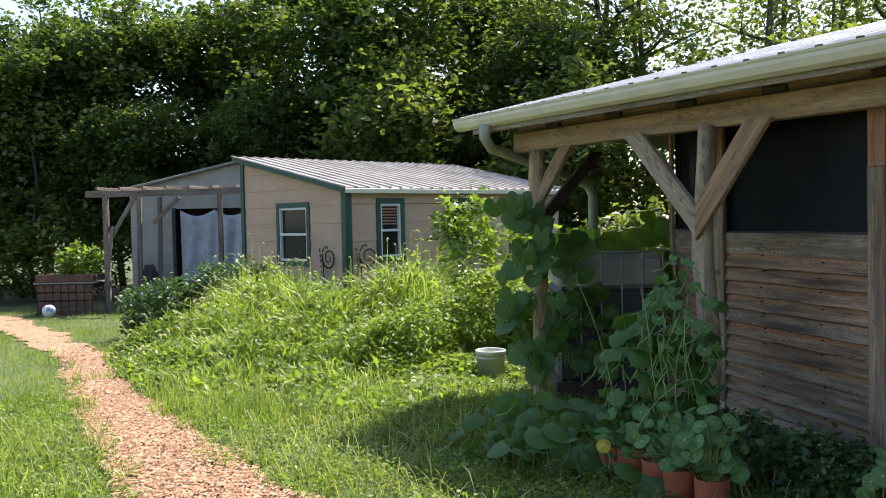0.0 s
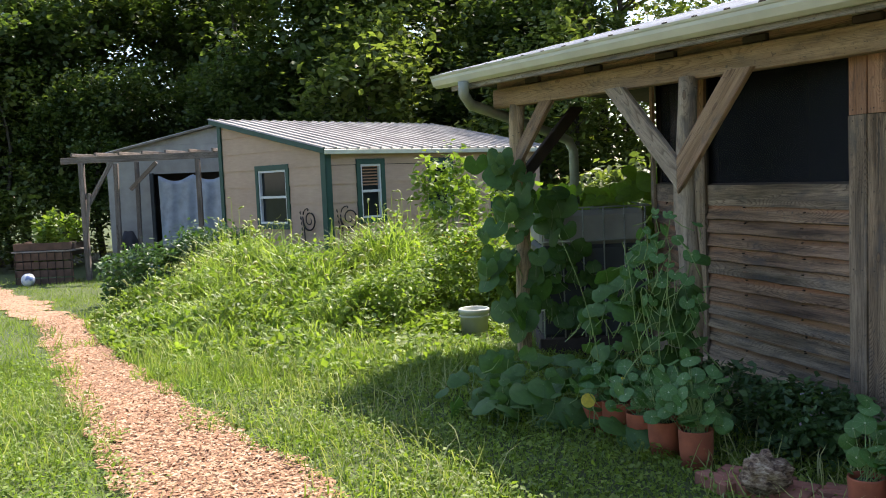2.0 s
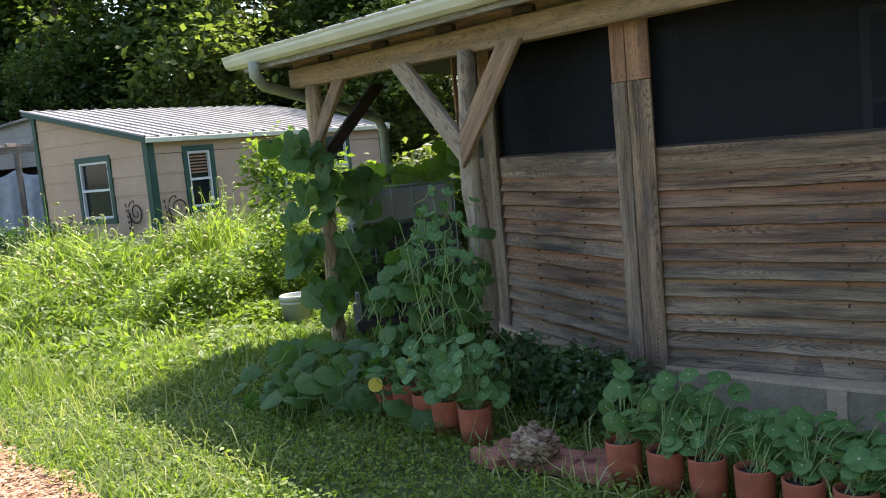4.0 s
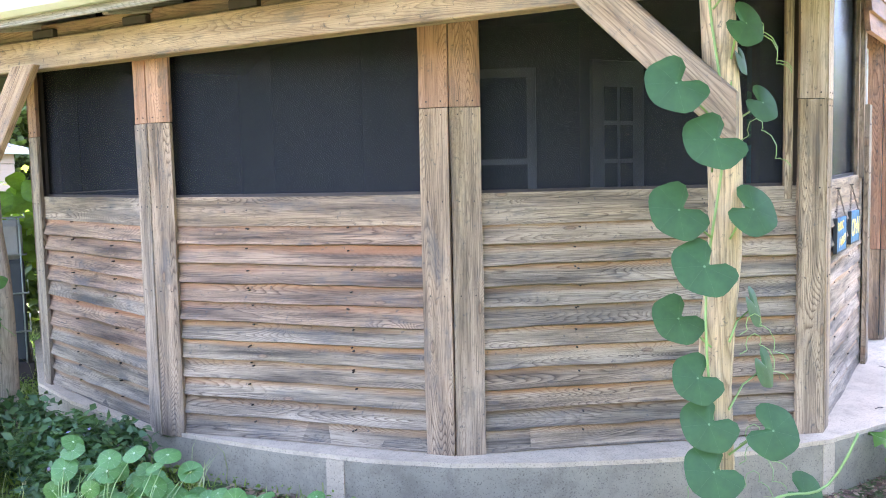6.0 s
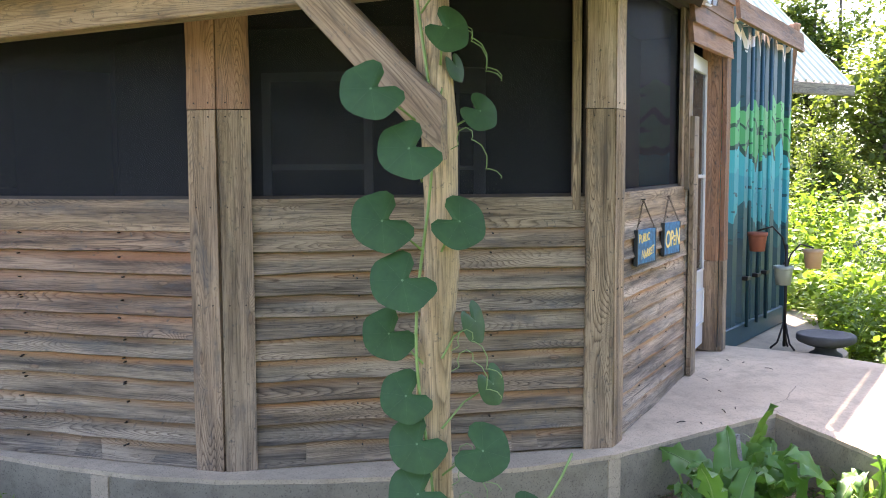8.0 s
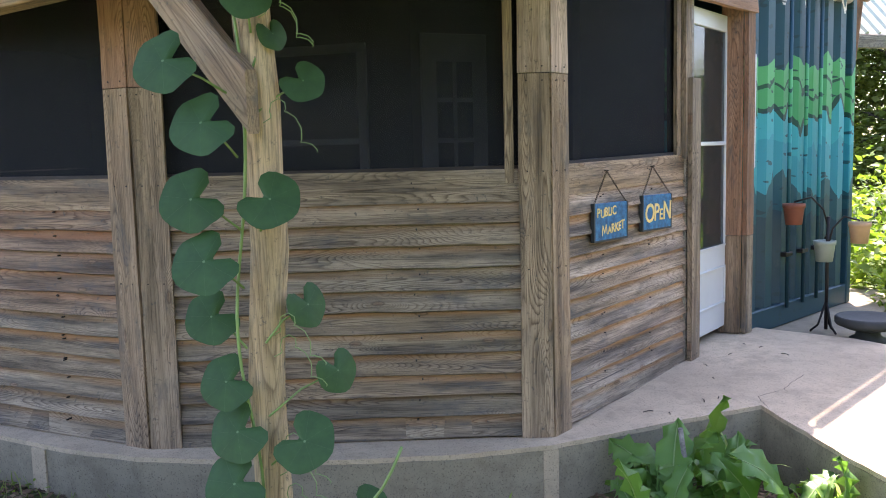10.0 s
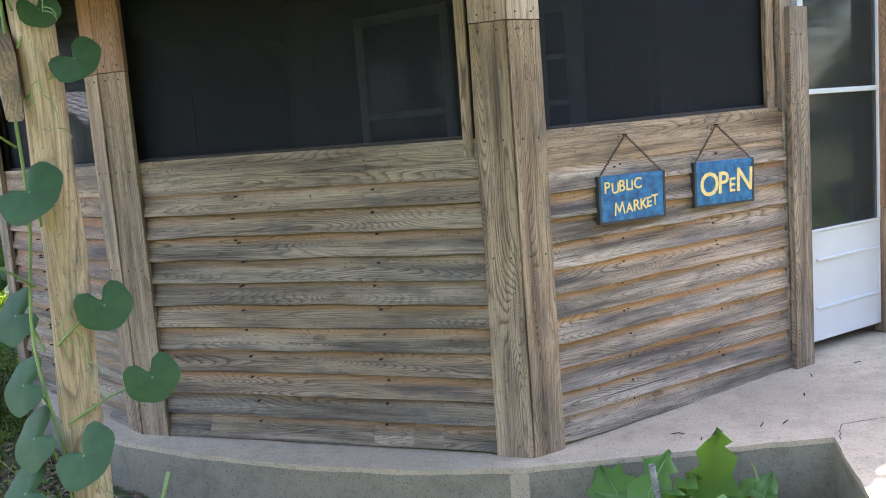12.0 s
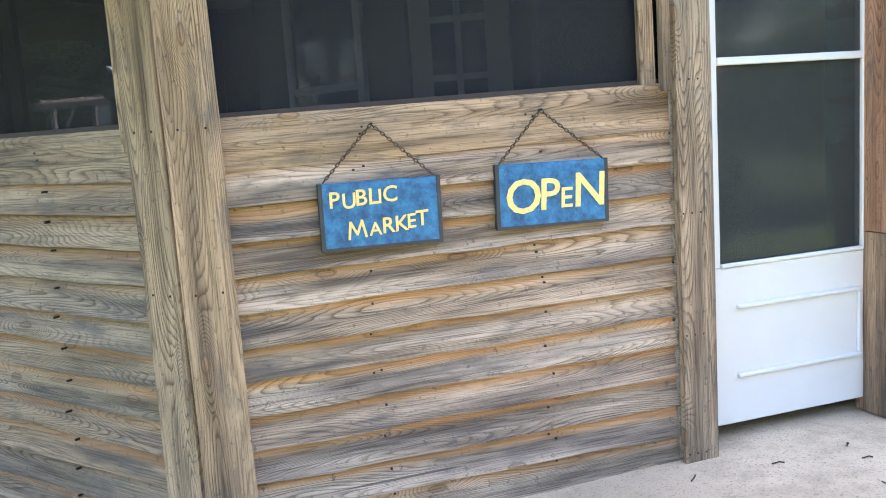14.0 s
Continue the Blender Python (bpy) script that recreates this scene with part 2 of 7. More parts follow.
def prism(pts, z0, z1, bm=None):
    """An upright block over a plan outline; z0 and z1 may be functions of (x, y)."""
    out = bm or bmesh.new()
    f0 = z0 if callable(z0) else (lambda x, y: z0)
    f1 = z1 if callable(z1) else (lambda x, y: z1)
    lo = [out.verts.new((x, y, f0(x, y))) for x, y in pts]
    hi = [out.verts.new((x, y, f1(x, y))) for x, y in pts]
    out.faces.new(hi)
    out.faces.new(lo[::-1])
    n = len(pts)
    for i in range(n):
        out.faces.new((lo[i], lo[(i + 1) % n], hi[(i + 1) % n], hi[i]))
    bmesh.ops.recalc_face_normals(out, faces=out.faces)
    return out


def tube(points, radii, sides=8, bm=None, cap=True, wob=0.0, seed=0):
    """A round bar along points."""
    out = bm or bmesh.new()
    rng = random.Random(seed)
    pts = [Vector(p) for p in points]
    if not isinstance(radii, (list, tuple)):
        radii = [radii] * len(pts)
    rings = []
    side = None
    for i, p in enumerate(pts):
        d = (pts[min(i + 1, len(pts) - 1)] - pts[max(i - 1, 0)]).normalized()
        if side is None:
            side = d.cross(Vector((0.13, 0.31, 1)) if abs(d.z) < 0.9 else Vector((1, 0.2, 0.1))).normalized()
        side = (side - d * side.dot(d)).normalized()
        up = d.cross(side)
        r = radii[i]
        rings.append([out.verts.new(p + (side * math.cos(a) + up * math.sin(a)) * r * (1 + wob * rng.uniform(-1, 1)))
                      for a in (2 * math.pi * k / sides for k in range(sides))])
    for a, b in zip(rings, rings[1:]):
        for k in range(sides):
            f = out.faces.new((a[k], a[(k + 1) % sides], b[(k + 1) % sides], b[k]))
            f.smooth = True
    if cap:
        out.faces.new(rings[0][::-1])
        out.faces.new(rings[-1])
    return out


def lathe(profile, sides=20, bm=None):
    """A turned body from (radius, height) pairs."""
    out = bm or bmesh.new()
    rings = [[out.verts.new((r * math.cos(2 * math.pi * k / sides), r * math.sin(2 * math.pi * k / sides), z)) for k in range(sides)]
             for r, z in profile]
    for a, b in zip(rings, rings[1:]):
        for k in range(sides):
            f = out.faces.new((a[k], a[(k + 1) % sides], b[(k + 1) % sides], b[k]))
            f.smooth = True
    out.faces.new(rings[0][::-1])
    return out


def along(a, b, z=0.0):
    """A wall's own axes: x from plan point a to b, y inwards, z up."""
    u = Vector((b[0] - a[0], b[1] - a[1], 0)).normalized()
    m = Matrix(((u.x, -u.y, 0, a[0]), (u.y, u.x, 0, a[1]), (0, 0, 1, z), (0, 0, 0, 1)))
    return m


def bar(p, q, w, t, bm=None, up=(0, 0, 1)):
    """A mesh and pose for a square timber from p to q: length along local x, width w along local z, thickness t."""
    p, q = Vector(p), Vector(q)
    x = (q - p).normalized()
    y = Vector(up).cross(x).normalized()
    z = x.cross(y)
    m = Matrix(((x.x, y.x, z.x, p.x), (x.y, y.y, z.y, p.y), (x.z, y.z, z.z, p.z), (0, 0, 0, 1)))
    return box(0, (q - p).length, -t / 2, t / 2, -w / 2, w / 2, 0.006), m


def board_mesh(name, length, width, thick, mat, seed, cuts=5, wob=0.003):
    """A sawn board, its long edges slightly uneven; it hangs from y = 0 to -thick, z from 0 to width."""
    rng = random.Random(seed)
    bm = bmesh.new()
    rings = []
    for i in range(cuts + 1):
        x = length * i / cuts
        a, b = rng.uniform(-wob, wob), rng.uniform(-wob, wob)
        y = rng.uniform(-wob, wob) * 0.6
        rings.append([bm.verts.new(v) for v in ((x, y, a), (x, y, width + b), (x, y - thick, width + b), (x, y - thick, a))])
    for r, s in zip(rings, rings[1:]):
        for k in range(4):
            bm.faces.new((r[k], r[(k + 1) % 4], s[(k + 1) % 4], s[k]))
    bm.faces.new(rings[0][::-1])
    bm.faces.new(rings[-1])
    bmesh.ops.recalc_face_normals(bm, faces=bm.faces)
    me = bpy.data.meshes.new(name)
    bm.to_mesh(me)
    bm.free()
    me.materials.append(mat)
    return me


def ground_z(x, y):
    return -0.024 * min(max(x, 0.0), 8.0) - 0.028 * min(max(y - 5.0, 0.0), 15.0)


def slab_z(x, y):
    return 0.155 + 0.068 * min(1.0, max(0.0, (x + 0.9 * y - 8.2) / 2.2))


# ---- plan of the screened building ----
V = [(3.3, 10.3), (2.45, 8.75), (2.1, 7.9), (2.02, 6.40), (2.463, 4.822), (3.54, 3.68), (5.197, 3.06), (6.487, 3.795)]
JAMB = (7.17, 4.10)
TOP = 2.45
SILL = 1.365

# ---- ground ----
def field(name, xs, ys, zf, mat):
    bm = bmesh.new()
    grid = [[bm.verts.new((x, y, zf(x, y))) for y in ys] for x in xs]
    for i in range(len(xs) - 1):
        for j in range(len(ys) - 1):
            f = bm.faces.new((grid[i][j], grid[i + 1][j], grid[i + 1][j + 1], grid[i][j + 1]))
            f.smooth = True
    return link(name, bm, mat)


def steps(*runs):
    out = []
    for a, b, n in runs:
        out += [a + (b - a) * i / n for i in range(n)]
    return out + [runs[-1][1]]


PATH_LINE = [(-9.4, 18.2, 0.55), (-6.45, 14.15, 0.33), (-4.62, 11.2, 0.27), (-3.24, 8.4, 0.27), (-2.44, 6.77, 0.31), (-1.82, 5.68, 0.34),
             (-1.40, 4.9, 0.38), (-0.4, 3.2, 0.45), (0.2, 1.0, 0.6), (0.3, -4.0, 0.6)]


def path_gap(x, y):
    """Signed distance to the bark path's edge, negative on the path."""
    best = 99.0
    for (x0, y0, w0), (x1, y1, w1) in zip(PATH_LINE, PATH_LINE[1:]):
        dx, dy = x1 - x0, y1 - y0
        s = min(1.0, max(0.0, ((x - x0) * dx + (y - y0) * dy) / (dx * dx + dy * dy)))
        best = min(best, math.hypot(x - x0 - s * dx, y - y0 - s * dy) - (w0 + (w1 - w0) * s))
    return best + 0.10 * noise.noise((x * 2.1, y * 2.1, 3.0)) + 0.05 * noise.noise((x * 7, y * 7, 1.0))


def soil_mat():
    m = Mat("grass_soil", 0.95)
    co = m.coords(which="Object")
    a = m.noise(co, 0.9, 5, 0.6)
    b = m.noise(co, 22, 4, 0.7)
    c = m.ramp(a, (0.35, (0.05, 0.078, 0.018)), (0.65, (0.09, 0.12, 0.032)))
    c = m.mix(m.ramp(b, (0.5, grey(0)), (0.75, grey(0.8))), c, (0.10, 0.075, 0.045))
    m.color(c).bump(b, 0.6, 0.02)
    return m.m


ground = tagged(field("ground", steps((-400, -40, 6), (-40, -12, 8), (-12, 12, 72), (12, 40, 8), (40, 400, 6)),
                      steps((-400, -20, 6), (-20, -3, 6), (-3, 24, 80), (24, 60, 8), (60, 400, 6)),
                      lambda x, y: ground_z(x, y) + (0.03 * noise.noise((x * 0.8, y * 0.8, 0)) if abs(x) < 20 and abs(y) < 30 else 0), soil_mat()),
                "uneven grassy ground with bare soil patches", "ground", kind="structure")


# ---- concrete ----
def ring_pts():
    """The foundation's curved front edge, then its back, in plan."""
    return [(2.45, 8.75), (1.99, 7.9), (1.92, 6.38), (2.06, 5.75), (2.33, 4.95), (2.58, 4.55), (2.86, 4.15), (3.15, 3.80), (3.45, 3.54), (3.80, 3.33), (4.24, 3.12),
            (4.70, 2.97), (5.14, 2.90), (5.55, 2.93), (5.95, 2.93), (6.30, 2.92), (6.19, 2.40), (6.07, 1.82), (6.6, 1.55), (7.45, 1.75), (7.79, 3.03), (7.68, 3.66), (7.37, 4.26), (9.6, 5.6), (9.0, 11.5), (3.3, 10.4)]


def chipped(pts, step=0.05, amp=0.007):
    """The same outline in short steps with a worn, uneven edge."""
    out_ = []
    for (x0, y0), (x1, y1) in zip(pts, pts[1:] + pts[:1]):
        n_ = max(1, int(math.hypot(x1 - x0, y1 - y0) / step))
        for k in range(n_):
            x, y = x0 + (x1 - x0) * k / n_, y0 + (y1 - y0) * k / n_
            a = 9.7 * x + 7.1 * y
            out_.append((x + amp * (noise.noise((a, 0, 1)) + 0.9 * noise.noise((a * 3.1, 0, 4))), y + amp * (noise.noise((0, a, 2)) + 0.9 * noise.noise((0, a * 3.1, 3)))))
    return out_


def found_z(x, y):
    return slab_z(x, y) - 0.022


def sloped(pts, low, high):
    """A prism over pts whose faces are cut across the slope, then set to the heights low and high."""
    bm = prism(pts, 0.0, 1.0)
    for c in (8.2, 8.75, 9.3, 9.85, 10.4):
        bmesh.ops.bisect_plane(bm, geom=bm.verts[:] + bm.edges[:] + bm.faces[:], plane_co=(c, 0, 0), plane_no=(1, 0.9, 0))
    for v in bm.verts:
        v.co.z = high(v.co.x, v.co.y) if v.co.z > 0.5 else low(v.co.x, v.co.y)
    return bm


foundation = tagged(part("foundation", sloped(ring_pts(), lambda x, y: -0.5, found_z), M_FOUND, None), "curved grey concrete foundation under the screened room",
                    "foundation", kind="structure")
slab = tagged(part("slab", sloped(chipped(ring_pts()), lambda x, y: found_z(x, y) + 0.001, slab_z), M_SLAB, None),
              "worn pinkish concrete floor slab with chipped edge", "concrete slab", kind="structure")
tagged(part("pavement", prism([(7.2, 4.35), (7.5, 3.4), (8.15, 3.75), (8.6, 4.3), (9.5, 5.0), (9.6, 5.6)], -0.3, 0.17), M_FOUND, None), "lower grey concrete apron beside the slab", "pavement", kind="structure")
for i, (a, b) in enumerate((((3.00, 3.975), (3.06, 3.905)), ((5.10, 2.906), (5.17, 2.902)))):
    mm = along(a, b)
    L = math.hypot(b[0] - a[0], b[1] - a[1])
    tagged(part("trim_%d" % (i + 1), box(0, L, -0.006, 0.02, -0.4, 0.133), M_SLAB, None, m=mm), "pale mortar joint in the foundation", "joint", kind="structure")


# ---- siding panels ----
def wall_panel(idx, a, b, lean_seed, proud=0.029, thick=0.026, tilt_by=19.0, tones=(M_SIDING, M_SIDEGREY), rise=0.0):
    """A low clapboard wall between two posts, open above behind a screen."""
    L = math.hypot(b[0] - a[0], b[1] - a[1])
    base = slab_z(*a)
    w = tagged(part("wall_%d" % idx, box(0, L, 0.002, 0.05, 0.0, SILL - 0.015 - base), M_WOODSHADE, None, m=along(a, b, base + 0.25 * rise) @ Matrix.Rotation(-math.atan2(rise, L), 4, "Y")),
               "low wall of weathered lapped pine boards under a screened opening", "wall", kind="structure")
    kinds = [board_mesh("clapboard", L, 0.124, thick, tones[k > 2], lean_seed * 7 + k, 9, 0.0042) for k in range(6)]
    topm = board_mesh("top_board", L, 0.145, thick - 0.001, M_TOPBOARD, lean_seed * 7 + 5)
    rng = random.Random(lean_seed)
    z = SILL - base - 0.145
    share("board", topm, w, Matrix.Translation((0, 0.015 - proud, z)))
    k = 0
    while z > 0.0:
        z -= 0.0965
        tilt = Matrix.Rotation(radians(-tilt_by + rng.uniform(-2, 2)), 4, "X")
        share("board", kinds[k % 3 + (3 if k + rng.randint(-2, 2) > 5 else 0)], w, Matrix.Translation((0, -proud - rng.uniform(0, 0.005), max(z, -0.004))) @
              Matrix.Rotation(rng.uniform(-0.0022, 0.0022), 4, "Y") @ tilt)
        k += 1
    nb = bmesh.new()
    for sx in (0.03, 0.33 * L, 0.68 * L, L - 0.03):
        zz = SILL - base - 0.065
        while zz > 0.04:
            for q in range(rng.choice((1, 1, 2))):
                x, z1 = sx + rng.uniform(-0.02, 0.02), zz + rng.uniform(-0.012, 0.012)
                yy = (0.014 - proud - thick - 0.002) if zz > SILL - base - 0.1 else (0.0075 - proud - thick - 0.002) + 0.3 * (z1 - zz)
                box(x - 0.003, x + 0.003, yy + 0.0012, -0.03, z1 - 0.003, z1 + 0.003, bm=nb)
            zz -= 0.0965
    tagged(part("nails", nb, M_STEEL, w), kind="stuff")
    return w


def screen_panel(idx, a, b, z0=SILL, z1=2.45, rise=0.0):
    L = math.hypot(b[0] - a[0], b[1] - a[1])
    s = tagged(part("window_%d" % idx, box(0.0, L, 0.018, 0.021, z0 - 0.01, z1), M_SCREEN, None, m=along(a, b, 0.25 * rise) @ Matrix.Rotation(-math.atan2(rise, L), 4, "Y")),
               "dark insect screen stretched across the opening", "window screen", kind="structure")
    s.visible_shadow = False
    for nm, bx in (("window_sill", box(0, L, -0.004, 0.06, z0 - 0.013, z0 + 0.012)), ("window_frame", box(0, L, 0.022, 0.07, z1 - 0.05, z1)),
                   ("window_frame", box(0.0, 0.035, 0.022, 0.07, z0, z1)), ("window_frame", box(L - 0.035, L, 0.022, 0.07, z0, z1))):
        part(nm, bx, M_WOODSHADE, s)
    return s


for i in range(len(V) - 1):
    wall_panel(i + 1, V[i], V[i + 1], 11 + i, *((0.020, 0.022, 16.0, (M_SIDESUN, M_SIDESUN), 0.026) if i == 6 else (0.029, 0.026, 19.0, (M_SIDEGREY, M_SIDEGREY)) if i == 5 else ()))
    if i > 1:
        screen_panel(i + 1, V[i], V[i + 1], rise=0.026 if i == 6 else 0.0)
    else:
        # Added dark sheet that blocks daylight through the far openings.
        tagged(part("wall_rear_%d" % (i + 1), box(0, 1.75 if i == 0 else 0.9, 0.0, 0.05, SILL, 2.56), M_WOODSHADE, None, m=along(V[i], V[i + 1])), "plain dark sheet added to close the rear of the screened room", "wall", kind="structure")


# ---- corner posts ----
def board_thing(name, p, width, z0, z1, m, mat, parent, thick=0.022, seed=1):
    """An upright board under a post: local x of the mesh runs up so that the grain does too."""
    me = board_mesh(name, z1 - z0, width, thick, mat, seed, 4, 0.0025)
    up = Matrix(((0, 0, 1, p), (0, 1, 0, 0), (1, 0, 0, z0), (0, 0, 0, 1)))
    return share(name, me, parent, m @ up)


def corner_post(prev, at, nxt, w, seam, label, upper=M_POSTRED):
    """Two pairs of boards that meet on a corner, the upper ones redder, on a dark square timber."""
    zb = slab_z(*at) - 0.02
    post = empty("corner_post", pose(at[0], at[1], 0), label=label, category="post", kind="structure")
    inv = Matrix.Translation((-at[0], -at[1], 0))
    ml, mr = inv @ along(prev, at), inv @ along(at, nxt)
    Ll = math.hypot(at[0] - prev[0], at[1] - prev[1])
    off = -0.042
    ang = (math.atan2(nxt[1] - at[1], nxt[0] - at[0]) - math.atan2(at[1] - prev[1], at[0] - prev[0])) / 2
    ext = 0.064 * math.tan(ang) - 0.0035
    for z0, z1, mat, dy in ((zb, seam, M_POST, -0.002), (seam + 0.004, 2.44, upper, 0.0)):
        sh = Matrix.Translation((0, off + dy, 0))
        board_thing("post_board", Ll - w + ext - 0.001, w, z0, z1, ml @ sh, mat, post, seed=int(at[0] * 31 + z0 * 7))
        board_thing("post_board", -ext + 0.001, w, z0, z1, mr @ sh, mat, post, seed=int(at[0] * 37 + z0 * 9))
    core = part("post_core", box(-0.05, 0.05, 0.0, 0.1, zb + 0.02, 2.44), M_WOODSHADE, post)
    core.matrix_basis = mr
    for z in (seam + 0.03, seam - 0.03, seam - 0.42, seam - 0.85):
        for mm, x0 in ((ml, Ll - w + ext), (mr, -ext)):
            for k in (0.25, 0.75):
                nb = bmesh.new()
                bmesh.ops.create_cone(nb, cap_ends=True, segments=6, radius1=0.0035, radius2=0.0035, depth=0.004)
                part("nail", nb, M_STEEL, post, m=mm @ Matrix.Translation((x0 + w * k, off - 0.0245, z)) @ Matrix.Rotation(radians(90), 4, "X"))
    return post


for i, seam, wide in ((3, 1.74, 0.128), (4, 1.74, 0.130), (5, 1.75, 0.138), (6, 1.77, 0.138)):
    corner_post(V[i - 1], V[i], V[i + 1], wide, seam, "corner post of paired weathered boards with a butt seam", M_PALEPOST if i == 6 else M_POSTRED)
corner_post(V[1], V[2], V[3], 0.11, 1.74, "corner post of paired weathered boards with a butt seam")


# ---- beam, poles and braces of the eave ----
BEAM_A, BEAM_B = Vector((0.66, 7.56, 2.135)), Vector((4.30, 1.49, 2.12))
bmesh_, mm_ = bar(BEAM_A, BEAM_B, 0.155, 0.10)
tagged(part("eave_beam", bmesh_, M_BEAM, None, m=mm_), "long rough pine beam carried on poles under the eave", "beam", kind="structure")


def pole(name, pts, radii, mat, label, seed):
    bm = tube(pts, radii, 12, wob=0.06, seed=seed)
    rot = Matrix.Rotation(radians(-90), 4, "Y")
    base = Vector(pts[0])
    m = Matrix.Translation(base) @ rot.inverted()
    bm.transform(m.inverted())
    return tagged(part(name, bm, mat, None, m=m), label, "post", kind="structure")


def wander(x, y, z0, z1, amp, seed, n=11):
    rng = random.Random(seed)
    return [(x + amp * math.sin(i * 0.9 + seed) + rng.uniform(-0.4, 0.4) * amp, y + amp * math.cos(i * 1.1 + seed), z0 + (z1 - z0) * i / (n - 1)) for i in range(n)]


pole("pole_far", wander(0.80, 7.33, -0.15, 2.07, 0.012, 3), 0.062, M_POLE, "barkless pole wrapped in gourd vine", 3)
pole("pole_middle", wander(1.70, 5.72, -0.15, 2.07, 0.014, 5), [0.078, 0.078, 0.075, 0.075, 0.072, 0.07, 0.068, 0.066, 0.064, 0.062, 0.06], M_GREYPOLE,
     "grey barkless pole with a forked pair of braces", 5)
pole("pole_near", wander(3.83, 2.32, -0.2, 2.07, 0.012, 8), 0.058, M_POLE, "pale barkless pole climbed by a gourd vine", 8)


def brace(p, q, w, mat, label, cuts=()):
    """A diagonal timber, its ends sawn along the given planes (a point and the side to take off)."""
    bm, m = bar(p, q, w, 0.045)
    inv = m.inverted()
    for co, no in ((Vector((0, 0, 2.062)), Vector((0, 0, 1))), *cuts):
        bmesh.ops.bisect_plane(bm, geom=bm.verts[:] + bm.edges[:] + bm.faces[:], plane_co=inv @ co, plane_no=inv.to_3x3() @ no, clear_outer=True)
        bmesh.ops.holes_fill(bm, edges=[e for e in bm.edges if e.is_boundary], sides=0)
    return tagged(part("brace", bm, mat, None, m=m), label, "brace", kind="structure")


BD = (BEAM_B - BEAM_A).normalized()
out = Vector((-0.857, -0.515, 0))
p2 = Vector((1.70, 5.72, 1.45)) + out * 0.068
up_right, up_left = (BD * 0.48 + Vector((0, 0, 0.6))), (Vector((0, 0, 0.6)) - BD * 0.56)
brace(p2 - up_right * 0.25, p2 + up_right * 1.2, 0.15, M_BRACE, "diagonal pine brace between pole and beam", [(p2 + BD * 0.001, -BD)])
brace(p2 - up_left * 0.25, p2 + up_left * 1.2, 0.135, M_GREYPOLE, "diagonal pine brace between pole and beam", [(p2 - BD * 0.001, BD)])
p1 = Vector((0.80, 7.33, 1.60)) + out * 0.03
brace(p1, p1 + (BD * 0.38 + Vector((0, 0, 0.42))) * 1.25, 0.12, M_BRACE, "diagonal pine brace between pole and beam", [(p1 + BD * 0.03, -BD)])
# This brace is coloured near-black to stand in for the eave's shade.
brace(Vector((0.84, 7.42, 1.48)), Vector((1.38, 7.75, 2.08)), 0.10, M_WOODSHADE, "brace under the roof corner, coloured dark for its shade")
p3 = Vector((3.81, 2.29, 1.66)) + out * 0.05
brace(p3 + BD * 0.15 - Vector((0, 0, 0.145)), p3 + (Vector((0, 0, 0.44)) - BD * 0.46) * 1.3, 0.135, M_BRACE, "broad pine brace nailed to the near pole", [(p3 + BD * 0.055, BD)])
frz, mz = bar(BEAM_A + Vector((0, 0, 0.118)) - out * 0.02, BEAM_B + Vector((0, 0, 0.118)) - out * 0.02, 0.078, 0.05)
tagged(part("trim_5", frz, M_BRACE, None, m=mz), "brown pine plate board lying along the eave beam", "trim", kind="structure")
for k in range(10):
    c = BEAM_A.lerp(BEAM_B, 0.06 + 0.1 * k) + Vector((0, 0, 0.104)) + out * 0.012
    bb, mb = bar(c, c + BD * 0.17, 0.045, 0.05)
    tagged(part("block", bb, M_WOODSHADE, None, m=mb), "dark timber block set on the eave beam", "block", group="blocks on the eave beam", kind="structure")


# ---- roof ----
EAVE = [(0.13, 7.62, 2.33), (4.06, 1.10, 2.33), (6.55, 3.70, 2.50), (7.35, 4.24, 2.62), (8.9, 4.95, 2.72), (9.2, 11.8, 2.4), (3.6, 12.0, 2.35)]
APEX = Vector((5.3, 7.6, 3.40))


def ribbed_facet(a, b, c, pitch=0.23):
    """A roof triangle with raised ribs running up the slope from the eave a-b to c."""
    bm = bmesh.new()
    a, b, c = Vector(a), Vector(b), Vector(c)
    u = (b - a)
    L = u.length
    u = u / L
    nrm = u.cross(c - a).normalized()
    if nrm.z < 0:
        nrm = -nrm
    vs = [bm.verts.new(p + nrm * h) for h in (0, -0.012) for p in (a, b, c)]
    for f in ((0, 1, 2), (5, 4, 3), (0, 3, 4, 1), (1, 4, 5, 2), (2, 5, 3, 0)):
        bm.faces.new([vs[i] for i in f])
    sc = (c - a).dot(u)
    upv = (c - a) - u * sc
    s = pitch * 0.5
    while s < L:
        k = s / sc if s < sc else (L - s) / (L - sc)
        p, q = a + u * s - upv.normalized() * 0.02, a + u * s + upv * max(0.02, k * 0.985)
        pr = [(-0.036, 0.0), (-0.02, 0.034), (0.02, 0.034), (0.036, 0.0)]
        r0 = [bm.verts.new(p + u * x + nrm * h) for x, h in pr]
        r1 = [bm.verts.new(q + u * x + nrm * h) for x, h in pr]
        for i in range(3):
            bm.faces.new((r0[i], r0[i + 1], r1[i + 1], r1[i]))
        # Rib ends closed in near-black, painted as the shade inside hollow ribs.
        bm.faces.new(r0[::-1]).material_index = 1
        s += pitch
    bmesh.ops.recalc_face_normals(bm, faces=bm.faces)
    return bm


